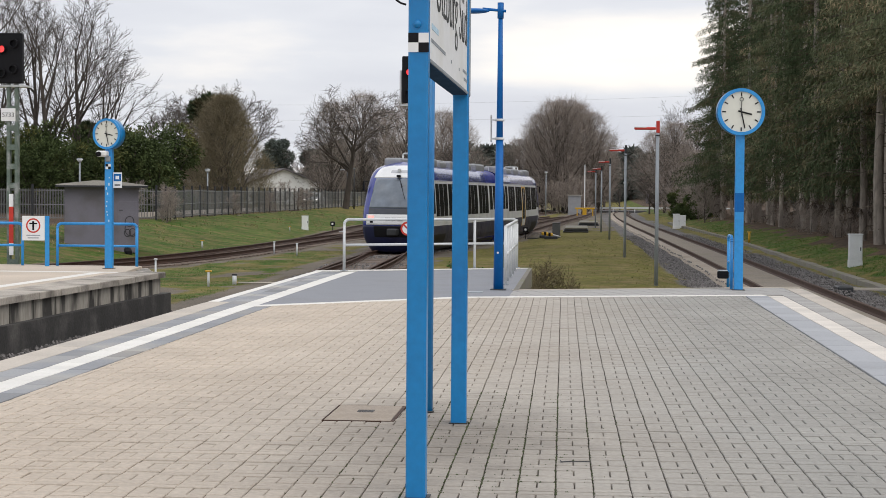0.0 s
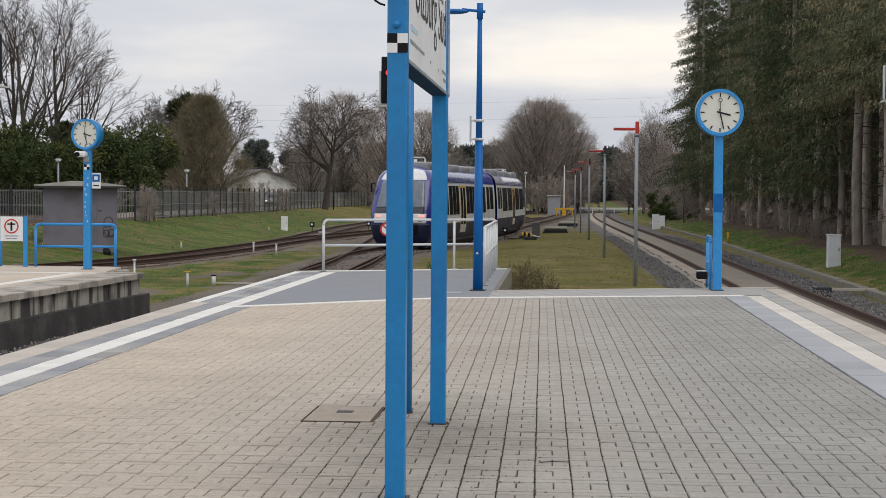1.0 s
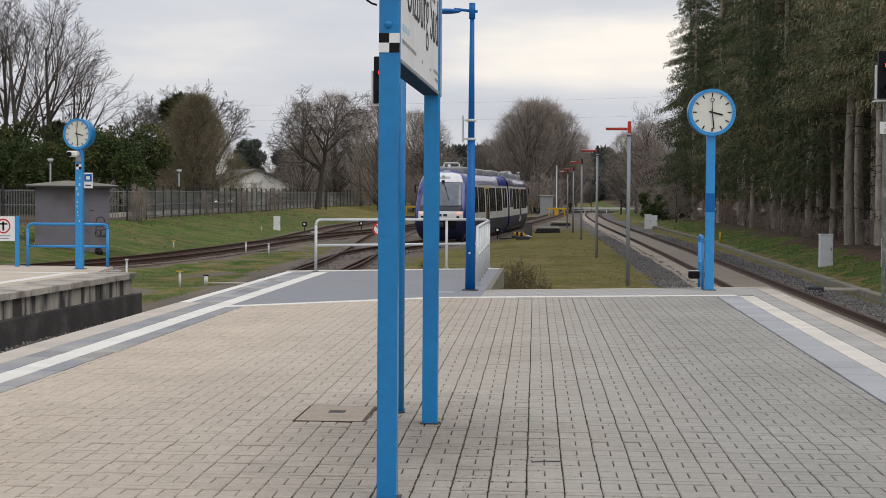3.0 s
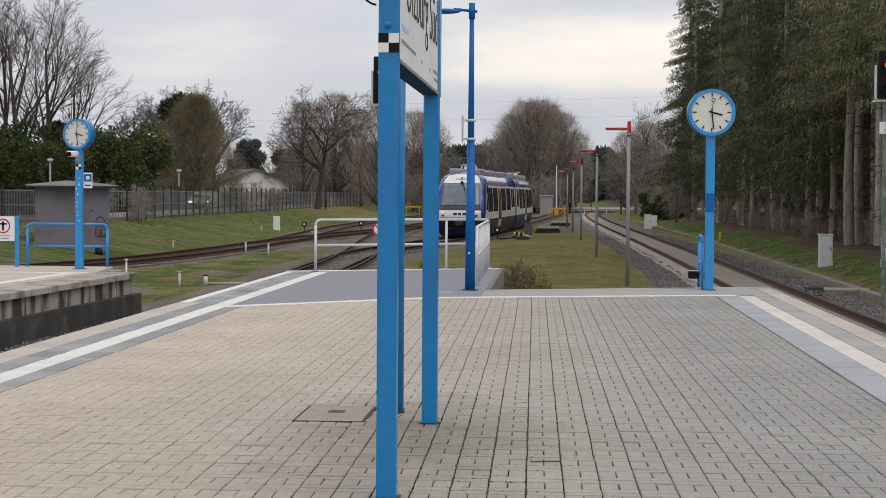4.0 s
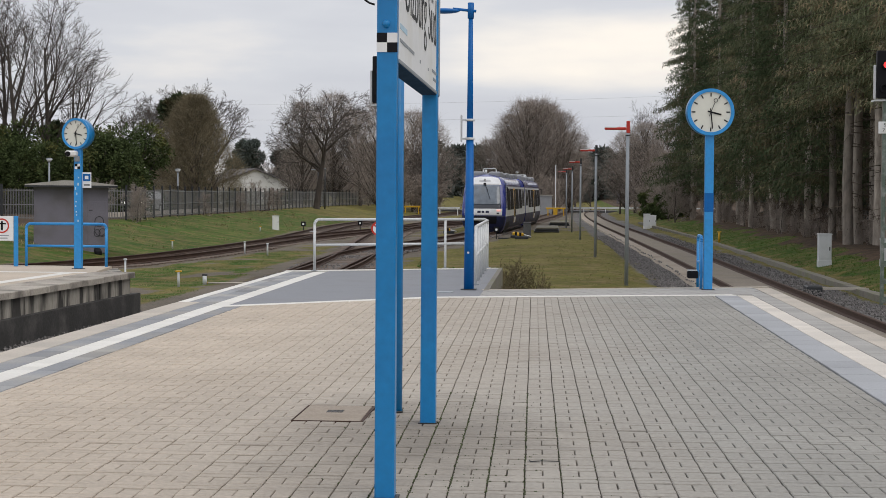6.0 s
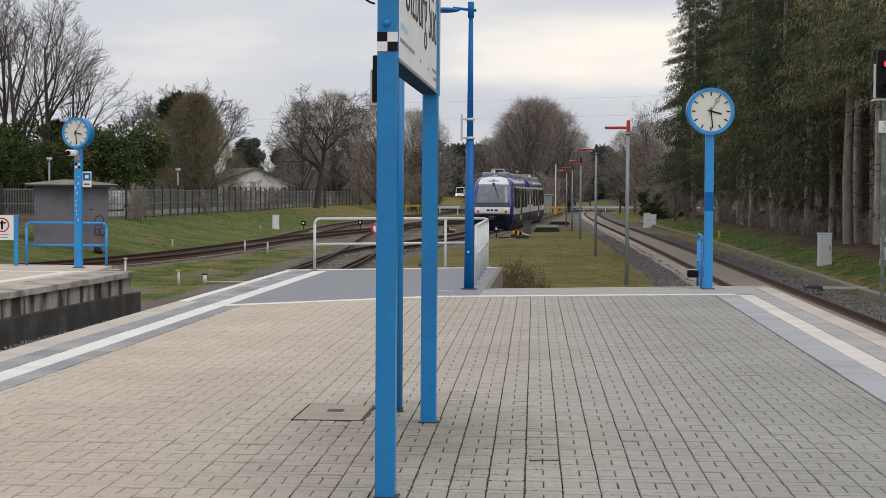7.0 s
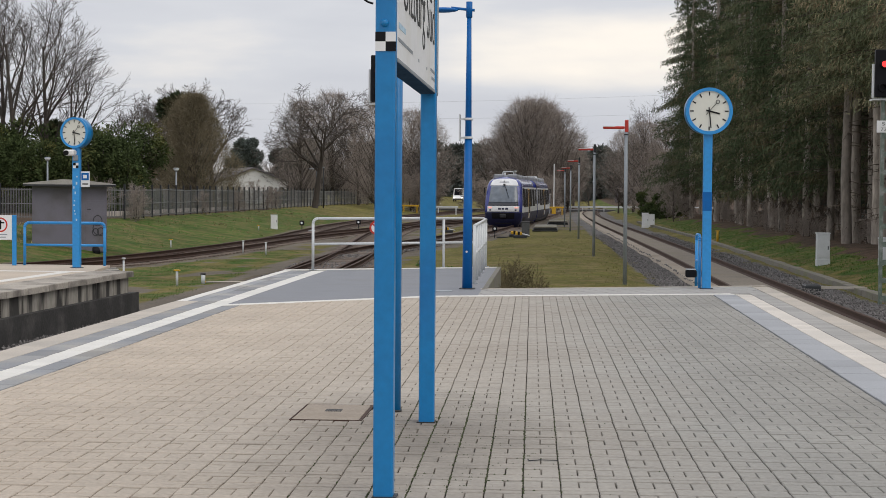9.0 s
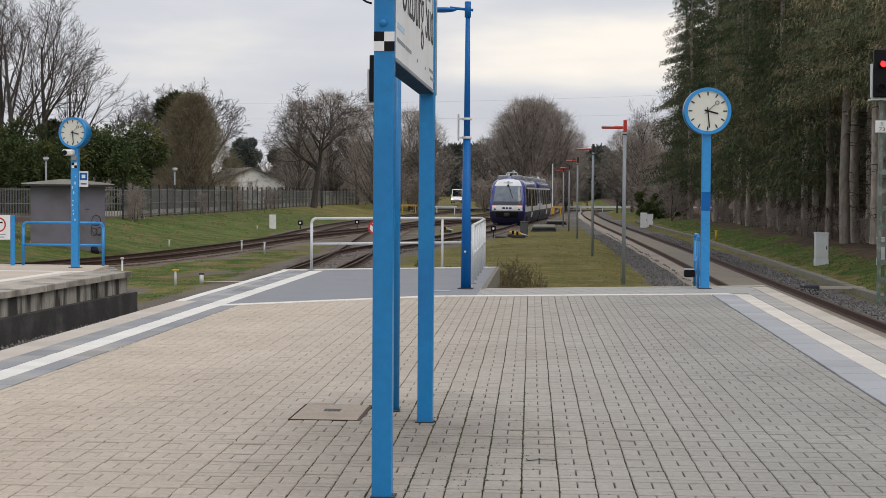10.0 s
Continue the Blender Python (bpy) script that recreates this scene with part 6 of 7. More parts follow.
class Leaves:
    """Gathers many small leaf sprays, each a bent pair of faces, into one mesh."""

    def __init__(self, seed):
        self.v, self.f, self.rng = [], [], random.Random(seed)

    def spray(self, p, d, ln, w):
        r = self.rng
        d = d.normalized()
        s = d.cross(Vector((r.gauss(0, 1), r.gauss(0, 1), r.gauss(0, 1)))).normalized() * w
        n = len(self.v)
        self.v += [p - s, p + s, p + d * ln]
        self.f.append((n, n + 1, n + 2))


def spruce(seed, height, bare, reach, label, whorl=0.62, dense=46, leaf=(0.15, 0.31), wide=(0.021, 0.037), needle="needle", dead=16, girth=0.165, droop=(-1.1, 0.15)):
    rng = random.Random(seed)
    lv, tw, tr = Leaves(seed), Tubes(), Tubes()
    tr.chain([Vector((0, 0, -0.4 + (height + 0.3) * i / 8)) + Vector((rng.gauss(0, 0.05), rng.gauss(0, 0.05), 0)) * (i > 0) for i in range(9)],
             [girth * (1 - 0.95 * i / 8) + 0.012 for i in range(9)], 9)
    z = 1.2
    while z < height - 0.3:
        full = z > bare
        top = (height - z) / (height - bare)
        ln0 = reach * min(1.0, top ** 0.95 + 0.03) if full else rng.uniform(0.3, 1.1)
        for k in range(rng.randint(4, 6) if full else rng.randint(4, 6)):
            a = rng.uniform(0, 2 * math.pi)
            zb = z + rng.uniform(-0.5, 0.5)
            sag = rng.uniform(0.7, 1.7)
            ln = ln0 * rng.uniform(0.5, 1.2)
            out = Vector((math.cos(a), math.sin(a), 0))
            pts = []
            for i in range(5):
                s = i / 4
                pts.append(Vector((0, 0, zb)) + out * (ln * s) + Vector((0, 0, ln * (0.10 * s - 0.42 * s * s + 0.16 * s ** 3) * (sag if full else 0.9))))
            tw.chain(pts[::2], [0.03, 0.018, 0.008], 3)
            if not full:
                for _ in range(dead):
                    q = pts[0].lerp(pts[4], rng.uniform(0.2, 1.0))
                    e = q + Vector((rng.gauss(0, 0.3), rng.gauss(0, 0.3), rng.uniform(-0.8, 0.05)))
                    k3 = len(tw.v)
                    w = Vector((rng.gauss(0, 0.012), rng.gauss(0, 0.012), 0.004))
                    tw.v += [q - w, q + w, e]
                    tw.f.append((k3, k3 + 1, k3 + 2))
                continue
            n = max(5, int(dense * ln / reach * 1.9))
            for j in range(n):
                s = (0.18 + 0.82 * (j + rng.random()) / n)
                i = min(3, int(s * 4))
                q = pts[i].lerp(pts[i + 1], s * 4 - i)
                for sgn in (-1, 1):
                    side = Vector((-out.y, out.x, 0)) * sgn
                    d = out * rng.uniform(-0.1, 0.55) + side * rng.uniform(-0.1, 0.5) + Vector((0, 0, rng.uniform(*droop)))
                    lv.spray(q + side * rng.uniform(0, 0.5) * ln * 0.35 + Vector((0, 0, rng.uniform(-0.35, 0.05))), d, rng.uniform(*leaf), rng.uniform(*wide))
        z += whorl * rng.uniform(0.7, 1.2) * (1 if full else 1.3)
    for _ in range(10):
        lv.spray(Vector((0, 0, height - rng.uniform(0.0, 0.8))), Vector((rng.gauss(0, 0.5), rng.gauss(0, 0.5), 0.7)), 0.4, 0.06)
    t = thing("spruce_tree", pose(0, 0, 0), label, "tree", "spruce trees")
    raw("trunk", tr.v, tr.f, M["sprucebark"], t, smooth=True)
    tagged(raw("deadwood", tw.v, tw.f, M["deadtwig"], t), kind="stuff")
    raw("crown", lv.v, lv.f, M[needle], t)
    return t


def evergreen(seed, rx, ry, h, count, mat, label, name="shrub", leaf=(0.12, 0.27), pointed=0.0, kind="evergreen shrubs"):
    """A leafy mass: sprays over uneven clumps round a few stems."""
    rng = random.Random(seed)
    lv, tr = Leaves(seed + 1), Tubes()
    clumps = []
    for i in range(16):
        a, s, zz = rng.uniform(0, 2 * math.pi), math.sqrt(rng.random()) * 0.75, rng.uniform(0.08, 0.88)
        k = (1 - pointed * zz)
        clumps.append((Vector((rx * s * math.cos(a) * k, ry * s * math.sin(a) * k, h * zz)), rng.uniform(0.22, 0.40) * min(rx, h / 2) * (1 - 0.4 * pointed * zz)))
    for c, r in clumps:
        tr.chain([Vector((c.x * 0.15, c.y * 0.15, -0.3)), Vector((c.x * 0.5, c.y * 0.5, c.z * 0.55)), c], [0.09, 0.06, 0.025], 5)
        for _ in range(count // len(clumps)):
            d = Vector((rng.gauss(0, 1), rng.gauss(0, 1), rng.gauss(0, 1))).normalized()
            p = c + d * (r * rng.uniform(0.55, 1.12) * (1 + 0.3 * noise.noise(d * 2.2 + c)))
            if p.z > -0.1:
                lv.spray(p, d + Vector((rng.gauss(0, 0.5), rng.gauss(0, 0.5), rng.uniform(-0.4, 0.6))), rng.uniform(*leaf), leaf[0] * rng.uniform(0.3, 0.6))
    t = thing(name, pose(0, 0, 0), label, "shrub" if name == "shrub" else "tree", kind)
    raw("stem", tr.v, tr.f, M["bark"], t)
    raw("crown", lv.v, lv.f, M[mat], t)
    return t


def hazy_tree(seed, rx, h, base, count, mat, label, pointed=0.0, lean=0.5, fine=1.0, low=0.10):
    """A leafless crown of very many fine twigs round thin limbs, with an uneven outline."""
    rng = random.Random(seed)
    lv, tr = Leaves(seed + 3), Tubes()
    tr.chain([Vector((0.12 * rng.gauss(0, 1) * (i > 0), 0.12 * rng.gauss(0, 1) * (i > 0), -0.3 + (h * 0.93 + 0.3) * i / 6)) for i in range(7)], [h * 0.014 * (1 - 0.9 * i / 6) + 0.01 for i in range(7)], 7)

    def reach(a, zz):
        form = max(0.05, math.sin(math.pi * (low + (0.96 - low) * zz))) ** 0.62 * (1 - pointed * zz)
        return rx * form * (1 + 0.42 * noise.noise(Vector((math.cos(a) * 1.3, math.sin(a) * 1.3, zz * 2.6 + seed))) + 0.42 * noise.noise(Vector((math.cos(a) * 4, math.sin(a) * 4, zz * 6 + seed))))

    for _ in range(110):
        a, zz = rng.uniform(0, 2 * math.pi), rng.uniform(0.12, 1.0)
        r = reach(a, zz) * rng.uniform(0.55, 1.0)
        tip = Vector((r * math.cos(a), r * math.sin(a), base + (h - base) * zz))
        root = Vector((0, 0, max(base * 0.6, tip.z - r * rng.uniform(0.8, 1.9) - 0.6)))
        mid = root.lerp(tip, 0.5) + Vector((rng.gauss(0, 0.15), rng.gauss(0, 0.15), -0.08 * r))
        tr.chain([root, mid, tip], [0.055, 0.034, 0.012], 4)
    for _ in range(count):
        a, zz = rng.uniform(0, 2 * math.pi), rng.random() ** 0.85
        r = reach(a, zz) * rng.random() ** 0.42
        p = Vector((r * math.cos(a), r * math.sin(a), base + (h - base) * zz * (0.985 - 0.10 * (r / rx) ** 2)))
        out = Vector((math.cos(a), math.sin(a), 0)) * rng.uniform(0.0, 0.9)
        lv.spray(p, out + Vector((rng.gauss(0, 0.5), rng.gauss(0, 0.5), lean + rng.gauss(0, 0.5))), fine * rng.uniform(0.45, 1.3) * (1.6 if rng.random() < 0.12 else 1.0), rng.uniform(0.007, 0.014))
    t = thing("tree", pose(0, 0, 0), label, "tree", "bare trees")
    raw("trunk", tr.v, tr.f, M["bark"], t, smooth=True)
    raw("crown", lv.v, lv.f, M[mat], t)
    return t


def plant():
    rng = random.Random(77)
    # tall upright bare trees behind the hut
    upright = dict(levels=5, kids=(9, 5, 4, 4, 3), angle=(18, 46), ratio=(0.50, 0.76), up=0.05, bare=0.16, thin=0.009, stem=0.64, trunk=0.015, wobble=0.065)
    tall = bare_tree(11, 19, "tall bare tree with upright grey-brown branches", **upright)
    tall_b = bare_tree(12, 18, "tall bare tree with upright grey-brown branches", **upright)
    place(tall, -35.4, 116, 0.98, 2.6)
    place(tall_b, -36.8, 115, 1.05, 1.2)
    again(tall_b, -39.2, 118, 1.05, 3.0)
    again(tall, -45, 118, 1.0, 5.1)
    again(tall, -41.5, 116, 1.1, 2.1)
    again(tall_b, -33.6, 118, 0.82, 0.4)
    # the lone gnarled tree and rounder bare trees
    lone = bare_tree(23, 12.6, "gnarled bare oak with wide spreading crown", levels=5, kids=(10, 5, 4, 4, 4), angle=(38, 72), ratio=(0.62, 0.88), up=0.04, wobble=0.13, bare=0.42, thin=0.012, trunk=0.024, stem=0.56)
    place(lone, -23.4, 165, 1.2, 0.8)
    rounder = bare_tree(31, 11, "rounded bare tree with fine branches", levels=5, kids=(11, 5, 4, 4, 4), angle=(28, 58), ratio=(0.54, 0.76), up=0.055, thin=0.010, bare=0.26, stem=0.58, wobble=0.075)
    place(rounder, -36.2, 150, 1.30, 0.0)
    again(rounder, -31.6, 156, 1.42, 2.0)
    again(rounder, -35.4, 160, 1.36, 4.0)
    again(rounder, -40.0, 158, 1.30, 1.1)
    dense = hazy_tree(41, 3.6, 12, 1.4, 9500, "redtwig", "dense greyish-brown leafless tree")
    dense_b = hazy_tree(42, 3.2, 12, 1.0, 8500, "redtwig", "dense greyish-brown leafless tree", 0.15)
    olive = hazy_tree(43, 4.7, 9.6, 0.0, 34000, "olivetwig", "olive-brown pointed leafless tree with very fine twigs", 0.45, fine=0.7, low=0.34)
    place(olive, -29.6, 138, 1.0, 0.5)
    place(dense, -26.2, 222, 1.05, 0.5)
    place(dense_b, -20.6, 196, 1.08, 0.0)
    for x, y, s in ((-30, 200, 0.95), (-27, 206, 1.05), (-23.5, 204, 1.0), (-17.3, 215, 0.95), (-17.0, 224, 0.92), (-19, 228, 1.0), (-9.0, 234, 0.78), (-33.5, 214, 0.8)):
        again(rng.choice((dense, dense_b, rounder)), x, y, 1.12 * s * rng.uniform(0.94, 1.06), rng.uniform(0, 6))
    for x, y, s in ((-5.6, 232, 1.02), (-4.0, 230, 1.14), (-2.4, 231, 1.16), (-0.9, 234, 1.12), (0.6, 233, 1.04), (1.9, 236, 0.85), (-3.0, 238, 1.12), (-6.8, 236, 0.85)):
        again(rng.choice((dense, dense_b)), x, y, 1.12 * s, rng.uniform(0, 6), "dense reddish-brown leafless birch group")
    for x, y, s in ((3.0, 255, 0.9), (9.6, 205, 1.02), (11.2, 200, 1.0), (8.2, 215, 0.86), (12.8, 208, 1.0), (5.5, 262, 0.75)):
        again(rng.choice((tall, rounder)), x, y, s * (0.72 if s > 0.95 else 0.8), rng.uniform(0, 6), "thin bare tree beyond the crossing")
    for x, y, s in ((10.4, 196, 0.88), (12.2, 187, 0.84), (8.9, 215, 0.86), (11.6, 176, 0.55)):
        again(rng.choice((dense, dense_b)), x, y, s, rng.uniform(0, 6), "greyish-brown leafless tree at the end of the wood")
    # low brown scrub behind the tracks and by the wood
    scrub = bare_tree(51, 4.2, "low tangled brown leafless scrub", levels=3, wood_levels=1, kids=(13, 8, 12), angle=(25, 65), ratio=(0.45, 0.75), up=0.07, bare=0.02, thin=0.014, twig="redtwig", wobble=0.2)
    place(scrub, -26.0, 96, 0.55)
    for i in range(46):
        x = -36 + 37 * rng.random()
        if -14.6 < x < -10.6:      # the road leaves a gap here
            x -= 4.5
        again(scrub, x, 214 + rng.uniform(-6, 12) + (8 if x > -10 else 0), rng.uniform(0.85, 1.35), rng.uniform(0, 6))
    for i in range(16):
        y = rng.uniform(96, 190)
        again(scrub, -33.0 - rng.uniform(0, 2.0) - (y - 96) * 0.02, y + 12, rng.uniform(0.42, 0.72), rng.uniform(0, 6))
    for i in range(26):
        y = rng.uniform(135, 205)
        again(scrub, rng.uniform(9.6, 12.6), y, rng.uniform(0.4, 0.95), rng.uniform(0, 6))
    for i in range(34):
        again(scrub, rng.uniform(11.2, 13.6), rng.uniform(56, 130), rng.uniform(0.16, 0.40), rng.uniform(0, 6), "low brown brush at the wood's edge")
    for x, y, s in ((-22.8, 92, 0.46), (-22.6, 90.5, 0.42), (-24.2, 142, 0.5), (-24.0, 146, 0.5), (-23.4, 112, 0.4), (-23.9, 128, 0.42), (-23.4, 93, 0.5)):
        again(scrub, x, y, s, rng.uniform(0, 6))
    # evergreen hedge and pines
    ever = evergreen(61, 3.4, 2.4, 6.4, 10000, "hedge", "dense dark evergreen tree with yellowish tips")
    ever_b = evergreen(62, 2.8, 2.2, 5.4, 8500, "hedge", "dense dark evergreen tree with yellowish tips")
    place(ever, -36.6, 111, 0.95)
    place(ever_b, -32.6, 110, 1.0)
    for x, y, s in ((-34.4, 112, 0.9), (-30.4, 111, 1.06), (-28.6, 112, 0.95), (-39.4, 112, 1.0), (-29.6, 116, 1.15), (-42, 113, 1.25), (-31.8, 115, 1.1), (-44.5, 112, 1.3), (-38.5, 113.5, 1.2), (-36.0, 114, 1.1)):
        again(rng.choice((ever, ever_b)), x, y, s, rng.uniform(0, 6))
    cone = evergreen(63, 2.7, 2.7, 8.6, 15000, "needle", "dark pointed conifer behind the hedge", "conifer", leaf=(0.3, 0.55), pointed=0.6, kind="conifers")
    place(cone, -32.0, 143, 1.2)
    again(cone, -35.2, 119, 0.8, 1.0)
    pine = evergreen(64, 3.0, 3.0, 10.5, 9500, "farpine", "dark green pine in the far distance", "conifer", leaf=(0.28, 0.55), pointed=0.55, kind="conifers")
    place(pine, -46.5, 255, 1.02)
    for x, y, s in ((-43.2, 262, 0.88), (-41.5, 268, 0.86), (-50, 262, 0.8), (-38.5, 270, 0.8), (-54, 262, 0.85), (-60, 258, 0.9), (-66, 262, 0.9)):
        again(pine, x, y, s, rng.uniform(0, 6))
    far_pine = evergreen(67, 3.2, 3.2, 10.5, 2200, "farpine", "dark green pine in the far distance", "conifer", leaf=(0.8, 1.4), pointed=0.5, kind="conifers")
    place(far_pine, 20, 400, 1.1)
    for i in range(60):
        x = -70 + 150 * (i + rng.random()) / 60
        again(far_pine, x, rng.uniform(380, 430), rng.uniform(0.95, 1.3), rng.uniform(0, 6))
    low = evergreen(65, 2.2, 1.8, 2.6, 7000, "hedge", "low green hedge bush by the road")
    place(low, -30.8, 128, 0.8)
    for x, y, s in ((-33.5, 146, 0.9), (-33.8, 160, 0.9), (-37.6, 196, 0.8), (-33, 202, 0.8), (9.9, 172, 0.8), (10.6, 150, 0.6), (10.6, 180, 1.0), (9.9, 152, 0.8), (11.0, 158, 1.0)):
        again(low, x, y, s, rng.uniform(0, 6))
    # small growth near the rails
    tuft = evergreen(66, 0.42, 0.38, 0.5, 500, "lawnleaf", "low green weed bush beside the rails", leaf=(0.06, 0.14))
    place(tuft, -5.85, 58.5, 1.0)
    again(tuft, -4.4, 58.0, 0.7, 2.0)
    again(tuft, -3.4, 56.0, 0.55, 1.0)
    dry = bare_tree(52, 1.15, "dry brown leafless bush at the paving's end", levels=3, wood_levels=1, kids=(20, 8, 5), angle=(25, 70), ratio=(0.5, 0.85), up=0.05, bare=0.0, thin=0.005, twig="drybush", wobble=0.22, trunk=0.02)
    place(dry, -0.85, 37.2, 1.1)
    again(dry, -0.35, 37.8, 0.9, 2.0)
    again(dry, -1.1, 38.2, 1.0, 4.0)
    again(tuft, -0.7, 37.5, 0.9, 3.0)
    again(tuft, -1.1, 37.3, 0.7, 5.0)
    edge = random.Random(23)
    for i in range(16):      # weeds along the foot of the ramp
        y = 29.0 + 0.55 * i
        again(edge.choice((dry, tuft)), -0.82 + edge.uniform(-0.06, 0.12), y, edge.uniform(0.45, 0.8), edge.uniform(0, 6), "small weed at the foot of the ramp kerb")
    # the spruce wood
    kinds = [spruce(71, 25, 2.4, 3.9, "tall dark spruce with bare lower trunk"), spruce(72, 24, 2.0, 3.7, "tall dark spruce with bare lower trunk"), spruce(73, 26, 3.2, 3.8, "tall dark spruce with bare lower trunk")]
    close = [spruce(s, 25, b, 3.7, "tall spruce with drooping brownish-green branches", dense=95, leaf=(0.10, 0.24), wide=(0.012, 0.021), needle="needle_brown", dead=8, droop=(-1.3, 0.05)) for s, b in ((74, 5.6), (75, 6.2), (76, 5.0))]
    spots = [(14.1, 164, 0.84), (12.4, 166, 0.60), (12.9, 160, 0.76), (13.4, 150, 0.9), (15.5, 157, 0.95), (11.6, 143, 1.0), (14.8, 145, 1.0), (13.2, 134, 0.98), (16.0, 136, 1.0), (12.0, 127, 0.98), (14.9, 126, 1.0)]
    y = 120.0
    while y > 46:
        for row in range(2 if y > 84 else 3):
            x = 12.6 + row * 2.7 + rng.uniform(-0.7, 0.7) + (0.8 if y < 60 else 0)
            spots.append((x, y + rng.uniform(-1.3, 1.3), rng.uniform(0.9, 1.08)))
        y -= 4.9 if y > 80 else 3.9
    # Added backdrop trees shut out the sky, so the wood's inside stays dark.
    for yy in range(60, 190, 9):
        again(far_pine, 24 + rng.uniform(-1.5, 1.5), yy, rng.uniform(1.0, 1.3), rng.uniform(0, 6), "evergreen backdrop added to close the view through the wood")
    spots += [(11.0, 137, 1.0), (11.8, 152, 0.98), (11.5, 121, 1.0), (12.9, 50, 1.0), (12.5, 55.2, 1.0), (13.4, 44, 1.0), (17, 40, 1.0), (14.5, 38, 1.0)]
    tall_stem = spruce(77, 25, 6.4, 3.2, "tall spruce with long bare pale trunk", dense=80, leaf=(0.10, 0.24), wide=(0.012, 0.021), needle="needle_brown", dead=1, girth=0.215)
    place(tall_stem, 11.7, 68.5, 1.0, 1.0)
    for x, y, s, a in ((12.25, 69.5, 0.97, 2.0), (12.5, 66.5, 1.03, 3.1), (13.1, 70.5, 1.0, 4.4), (12.7, 73.0, 0.95, 5.2), (13.2, 67.2, 1.05, 0.4), (11.75, 61.0, 1.08, 2.7), (12.4, 62.5, 1.0, 0.9)):
        again(tall_stem, x, y, s, a)
    place(far_pine, 10.6, 395, 1.2)
    for i, (x, y, s) in enumerate(spots):
        if i < 3:
            place(kinds[i], x, y, s, rng.uniform(0, 6))
        elif i in (11, 14, 17):
            place(close[(i - 11) // 3], x, y, s, rng.uniform(0, 6))
        else:
            again(rng.choice(close if y < 74 and x < 17.5 else kinds), x, y, s, rng.uniform(0, 6))


M["lawnleaf"] = material("fresh_green_leaves", (0.06, 0.13, 0.02), 0.8, vary=0.3, bump=0.0, per_island=0.4)
plant()


def blades(name, label, spots, mat, seed):
    """Short grass blades, three to a tuft, as one object."""
    rng = random.Random(seed)
    v, f = [], []
    for x, y, h in spots:
        z = ground_height(x, y)
        for _ in range(3):
            a = rng.uniform(0, 6.28)
            w = h * 0.22
            px, py = x + rng.gauss(0, 0.04), y + rng.gauss(0, 0.04)
            n = len(v)
            v += [(px - w * math.cos(a), py - w * math.sin(a), z - 0.01), (px + w * math.cos(a), py + w * math.sin(a), z - 0.01), (px + rng.gauss(0, h * 0.5), py + rng.gauss(0, h * 0.5), z + h * rng.uniform(0.7, 1.2))]
            f.append((n, n + 1, n + 2))
    tagged(raw(name, v, f, mat), label, kind="stuff")


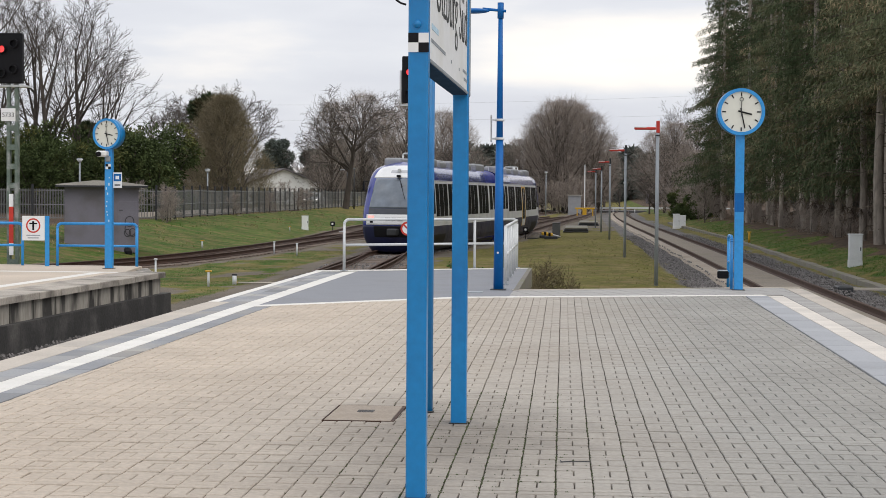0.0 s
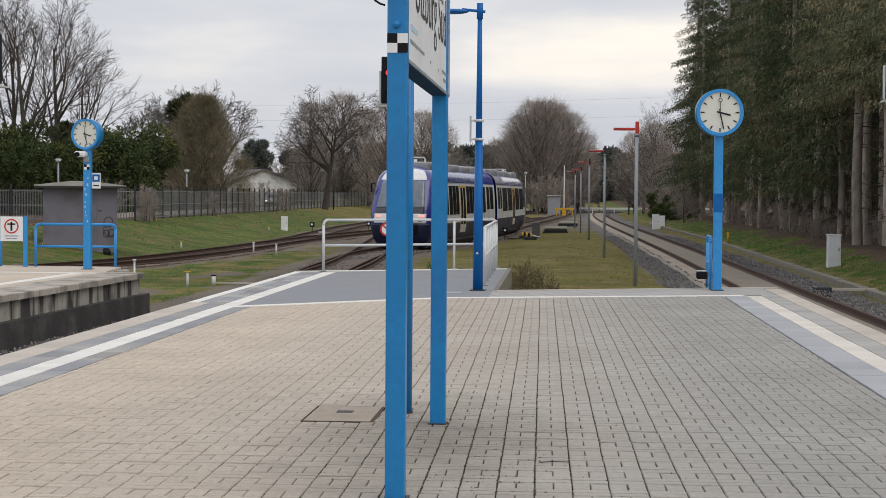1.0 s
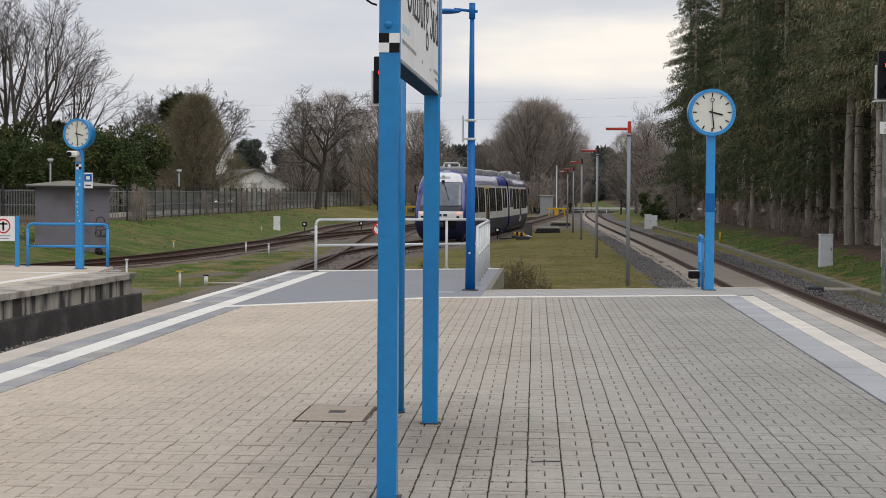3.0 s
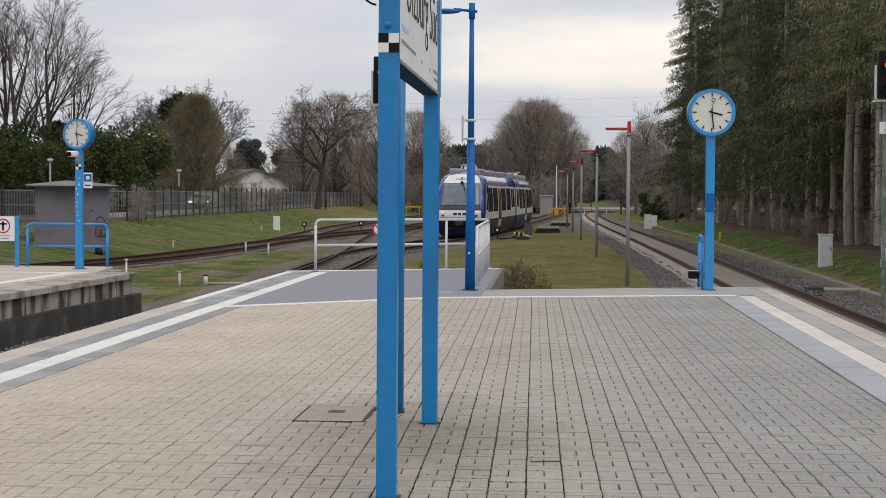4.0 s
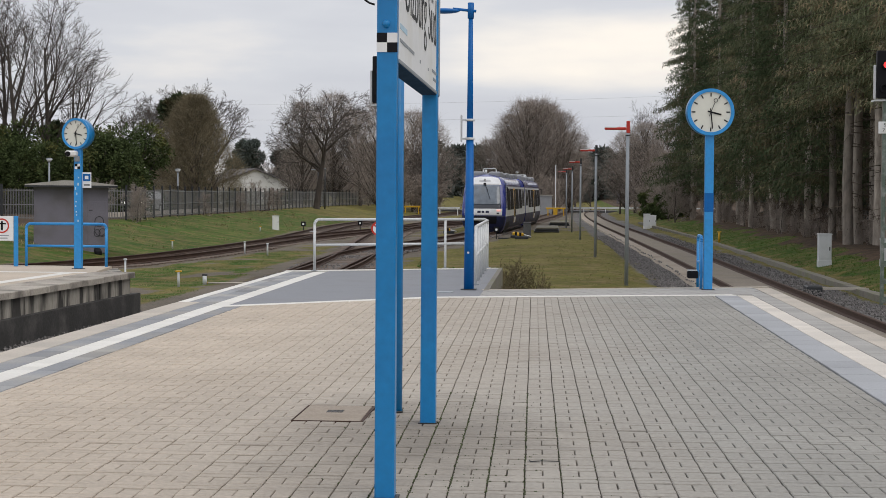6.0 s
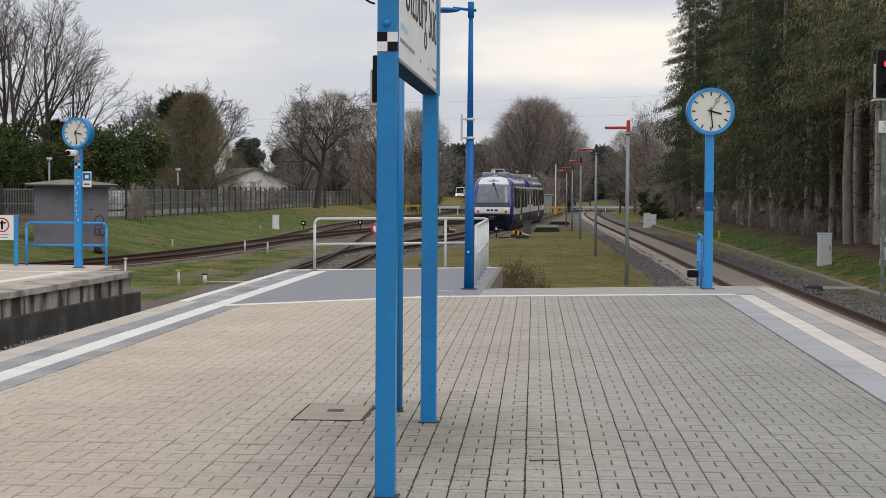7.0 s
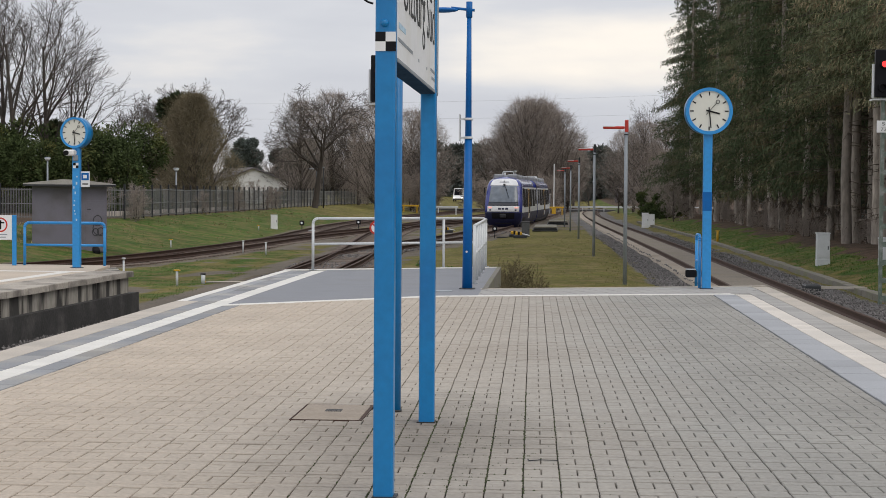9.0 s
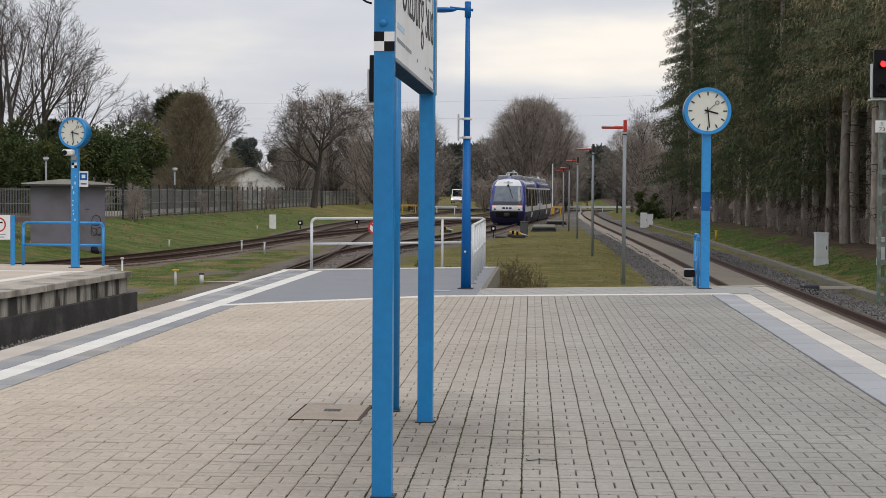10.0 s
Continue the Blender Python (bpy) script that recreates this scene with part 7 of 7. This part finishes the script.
def scatter():
    rng = random.Random(5)
    meadow, green, straw = [], [], []
    for _ in range(2500):
        x, y = rng.uniform(-3.2, 2.6), 29 + 70 * rng.random() ** 1.6
        if ground_kind(x, y) == 0 and y > 30:
            (meadow if rng.random() < 0.72 else straw).append((x, y, rng.uniform(0.02, 0.05)))
    for _ in range(12000):
        x, y = rng.uniform(8.0, 12.5), 38 + 90 * rng.random() ** 1.5
        if ground_kind(x, y) == 1:
            green.append((x, y, rng.uniform(0.02, 0.06)))
    for _ in range(2500):
        x, y = rng.uniform(-24, -16), rng.uniform(58, 150)
        if ground_kind(x, y) == 1:
            if x < -19.5 and rng.random() < 0.014:
                for _ in range(22):
                    straw.append((x + rng.gauss(0, 0.25), y + rng.gauss(0, 0.8), rng.uniform(0.05, 0.13)))
            tall_grass = noise.noise(Vector((x * 0.5, y * 0.22, 3))) + 0.03 * (-20 - x)
            if tall_grass > 0.05:
                (green if rng.random() < 0.45 else straw).append((x, y, rng.uniform(0.04, 0.09)))
    for _ in range(9000):
        x, y = rng.uniform(-13.5, -8.3), rng.uniform(36, 75)
        if ground_kind(x, y) == 1:
            (green if rng.random() < 0.8 else straw).append((x, y, rng.uniform(0.015, 0.04)))
    blades("meadow_grass", "short olive-green meadow grass", meadow, M["grassblade"], 1)
    blades("verge_grass", "fresh green verge grass", green, M["greenblade"], 2)
    blades("dry_grass", "dry straw-coloured grass blades", straw, M["strawblade"], 3)
    v, f = [], []
    def stone(x, y, z, r):
        n = len(v)
        pts = [Vector((1, 0, 0)), Vector((0, 1, 0)), Vector((-1, 0, 0)), Vector((0, -1, 0)), Vector((0, 0, 0.8)), Vector((0, 0, -0.6))]
        q = Euler((rng.uniform(0, 6), rng.uniform(0, 6), rng.uniform(0, 6))).to_quaternion()
        for p in pts:
            w = q @ (p * (r * rng.uniform(0.7, 1.3)))
            v.append((x + w.x, y + w.y, z + w.z))
        for a, b in ((0, 1), (1, 2), (2, 3), (3, 0)):
            f.append((n + a, n + b, n + 4))
            f.append((n + b, n + a, n + 5))
    for _ in range(13000):
        y = 30 + 75 * rng.random() ** 1.5
        c = track_at(RIGHT_TRACK, y)
        o = rng.choice((rng.uniform(-2.5, -1.42), rng.uniform(-2.4, -1.5), rng.uniform(0.95, 2.3)))
        stone(c + o, y, ground_height(c + o, y) + (0.16 if abs(o) < 1.5 else 0.04), rng.uniform(0.018, 0.038))
    for _ in range(5000):
        y = rng.uniform(16, 34)
        x = rng.uniform(-8.6, -7.2)
        stone(x, y, ground_height(x, y) + 0.08 + rng.uniform(0, 0.06), rng.uniform(0.03, 0.055))
    for _ in range(6000):
        y = rng.uniform(44, 110)
        c = track_at(TRAIN_TRACK, y)
        o = rng.uniform(-1.35, 1.35)
        stone(c + o, y, ground_height(c + o, y) + 0.03, rng.uniform(0.03, 0.06))
    tagged(raw("ballast_stones", v, f, M["stone"]), "loose grey ballast stones", kind="stuff")
    # pale gravel bed between the right-hand rails
    pts = curve_points(RIGHT_TRACK, 2.0)
    vv, ff = sweep(pts, [(-0.70, -0.12), (0.70, -0.12), (0.68, 0.0), (-0.68, 0.0)], RAIL_Z - 0.155)
    tagged(raw("track_infill", vv, ff, M["fill"]), "sandy gravel between the rails", kind="structure")
    vv, ff = sweep(pts, [(-1.45, -0.12), (-0.84, -0.12), (-0.84, 0.0), (-1.38, 0.0)], RAIL_Z - 0.13)
    tagged(raw("track_shoulder", vv, ff, M["sandpale"]), "pale sand strip beside the rail", kind="structure")


def moss():
    """Small cushions of moss in the paving's joints round the sign posts."""
    rng = random.Random(8)
    v, f = [], []
    c, s = math.cos(PAVE_TURN), math.sin(PAVE_TURN)
    for _ in range(5200):
        strip = rng.randint(-8, 5)
        u = strip * 0.205 + 0.055 + rng.gauss(0, 0.003)
        w = 8.4 + 5.2 * rng.random() ** 1.1
        if rng.random() < 0.35:      # along a cross joint
            u += rng.uniform(0, 0.2)
            k = round((w - 6.0) / 0.1)
            if k % 4 == 1:
                continue
            w = 6.0 + 0.1 * k + rng.gauss(0, 0.002)
        if rng.random() > math.exp(-((u + 0.55) ** 2) / 0.30) * (0.35 + 0.65 * (noise.noise(Vector((u * 4, w * 1.5, 3))) > -0.05)):
            continue
        x, y = c * u - s * (w - 9), s * u + c * (w - 9) + 9
        r = rng.uniform(0.004, 0.010)
        n, k = len(v), 6
        for i in range(k):
            a = 2 * math.pi * i / k
            v.append((x + r * math.cos(a) * rng.uniform(0.7, 1.3), y + r * 1.8 * math.sin(a) * rng.uniform(0.7, 1.3), -0.006))
        v.append((x, y, 0.003 + r * 0.1))
        f += [(n + i, n + (i + 1) % k, n + k) for i in range(k)]
    tagged(raw("moss", v, f, M["moss"]), "olive green moss in the paving joints", kind="stuff")


M["moss"] = material("olive_green_moss", (0.05, 0.062, 0.024), 0.95, vary=0.3, fine=30, bump=0.4, per_island=0.3)
moss()
M["grassblade"] = material("olive_grass_blades", (0.125, 0.125, 0.03), 0.9, vary=0.2, scale=0.3, fine=3, bump=0.0, per_island=0.2, tint=(0.18, 0.145, 0.06))
M["greenblade"] = material("green_grass_blades", (0.065, 0.125, 0.016), 0.9, vary=0.2, scale=0.3, fine=3, bump=0.0, per_island=0.3)
M["strawblade"] = material("straw_grass_blades", (0.27, 0.23, 0.11), 0.9, vary=0.3, scale=0.3, fine=3, bump=0.0, per_island=0.4)
M["sandpale"] = material("pale_sand_strip", (0.36, 0.31, 0.25), 0.95, vary=0.25, scale=0.9, fine=20, bump=0.6, tint=(0.24, 0.20, 0.16))
scatter()


# ---- what moves ----
def motions():
    rows, bend = train_rows()
    walk(train, rows)
    walk(rear_car, bend)
    walk(car, [(t, pose(x, y, ground_height(-29, 120) + 0.06, 0, 0, turn)) for t, x, y, turn in ((0, -27.9, 171.5, 0), (2, -27.9, 151, 0), (4, -27.9, 131, 0), (5, -27.9, 121, 0), (6, -28.0, 111, -4), (7, -29, 102, -25), (8, -33, 96, -60), (9, -40, 94, -80), (10, -47, 94, -86))])
    walk(van, [(t, pose(-0.0563 * (600 - 29 * t), 600 - 29 * t, ground_height(-20, 600 - 29 * t) + 0.05, 0, 0, -3)) for t in (0, 2.5, 5, 7.5, 10)])
    for minute, second in ((minute_right, second_right), (minute_left, second_left)):
        turned = lambda deg: Matrix.Rotation(radians(deg), 4, "Y")
        walk(minute, [(0, turned(168)), (2.8, turned(168)), (3.0, turned(174)), (10, turned(174))])
        walk(second, [(0, turned(0)), (2.9, turned(0)), (3.2, turned(1)), (5, turned(14)), (7, turned(29)), (10, turned(48))])


motions()
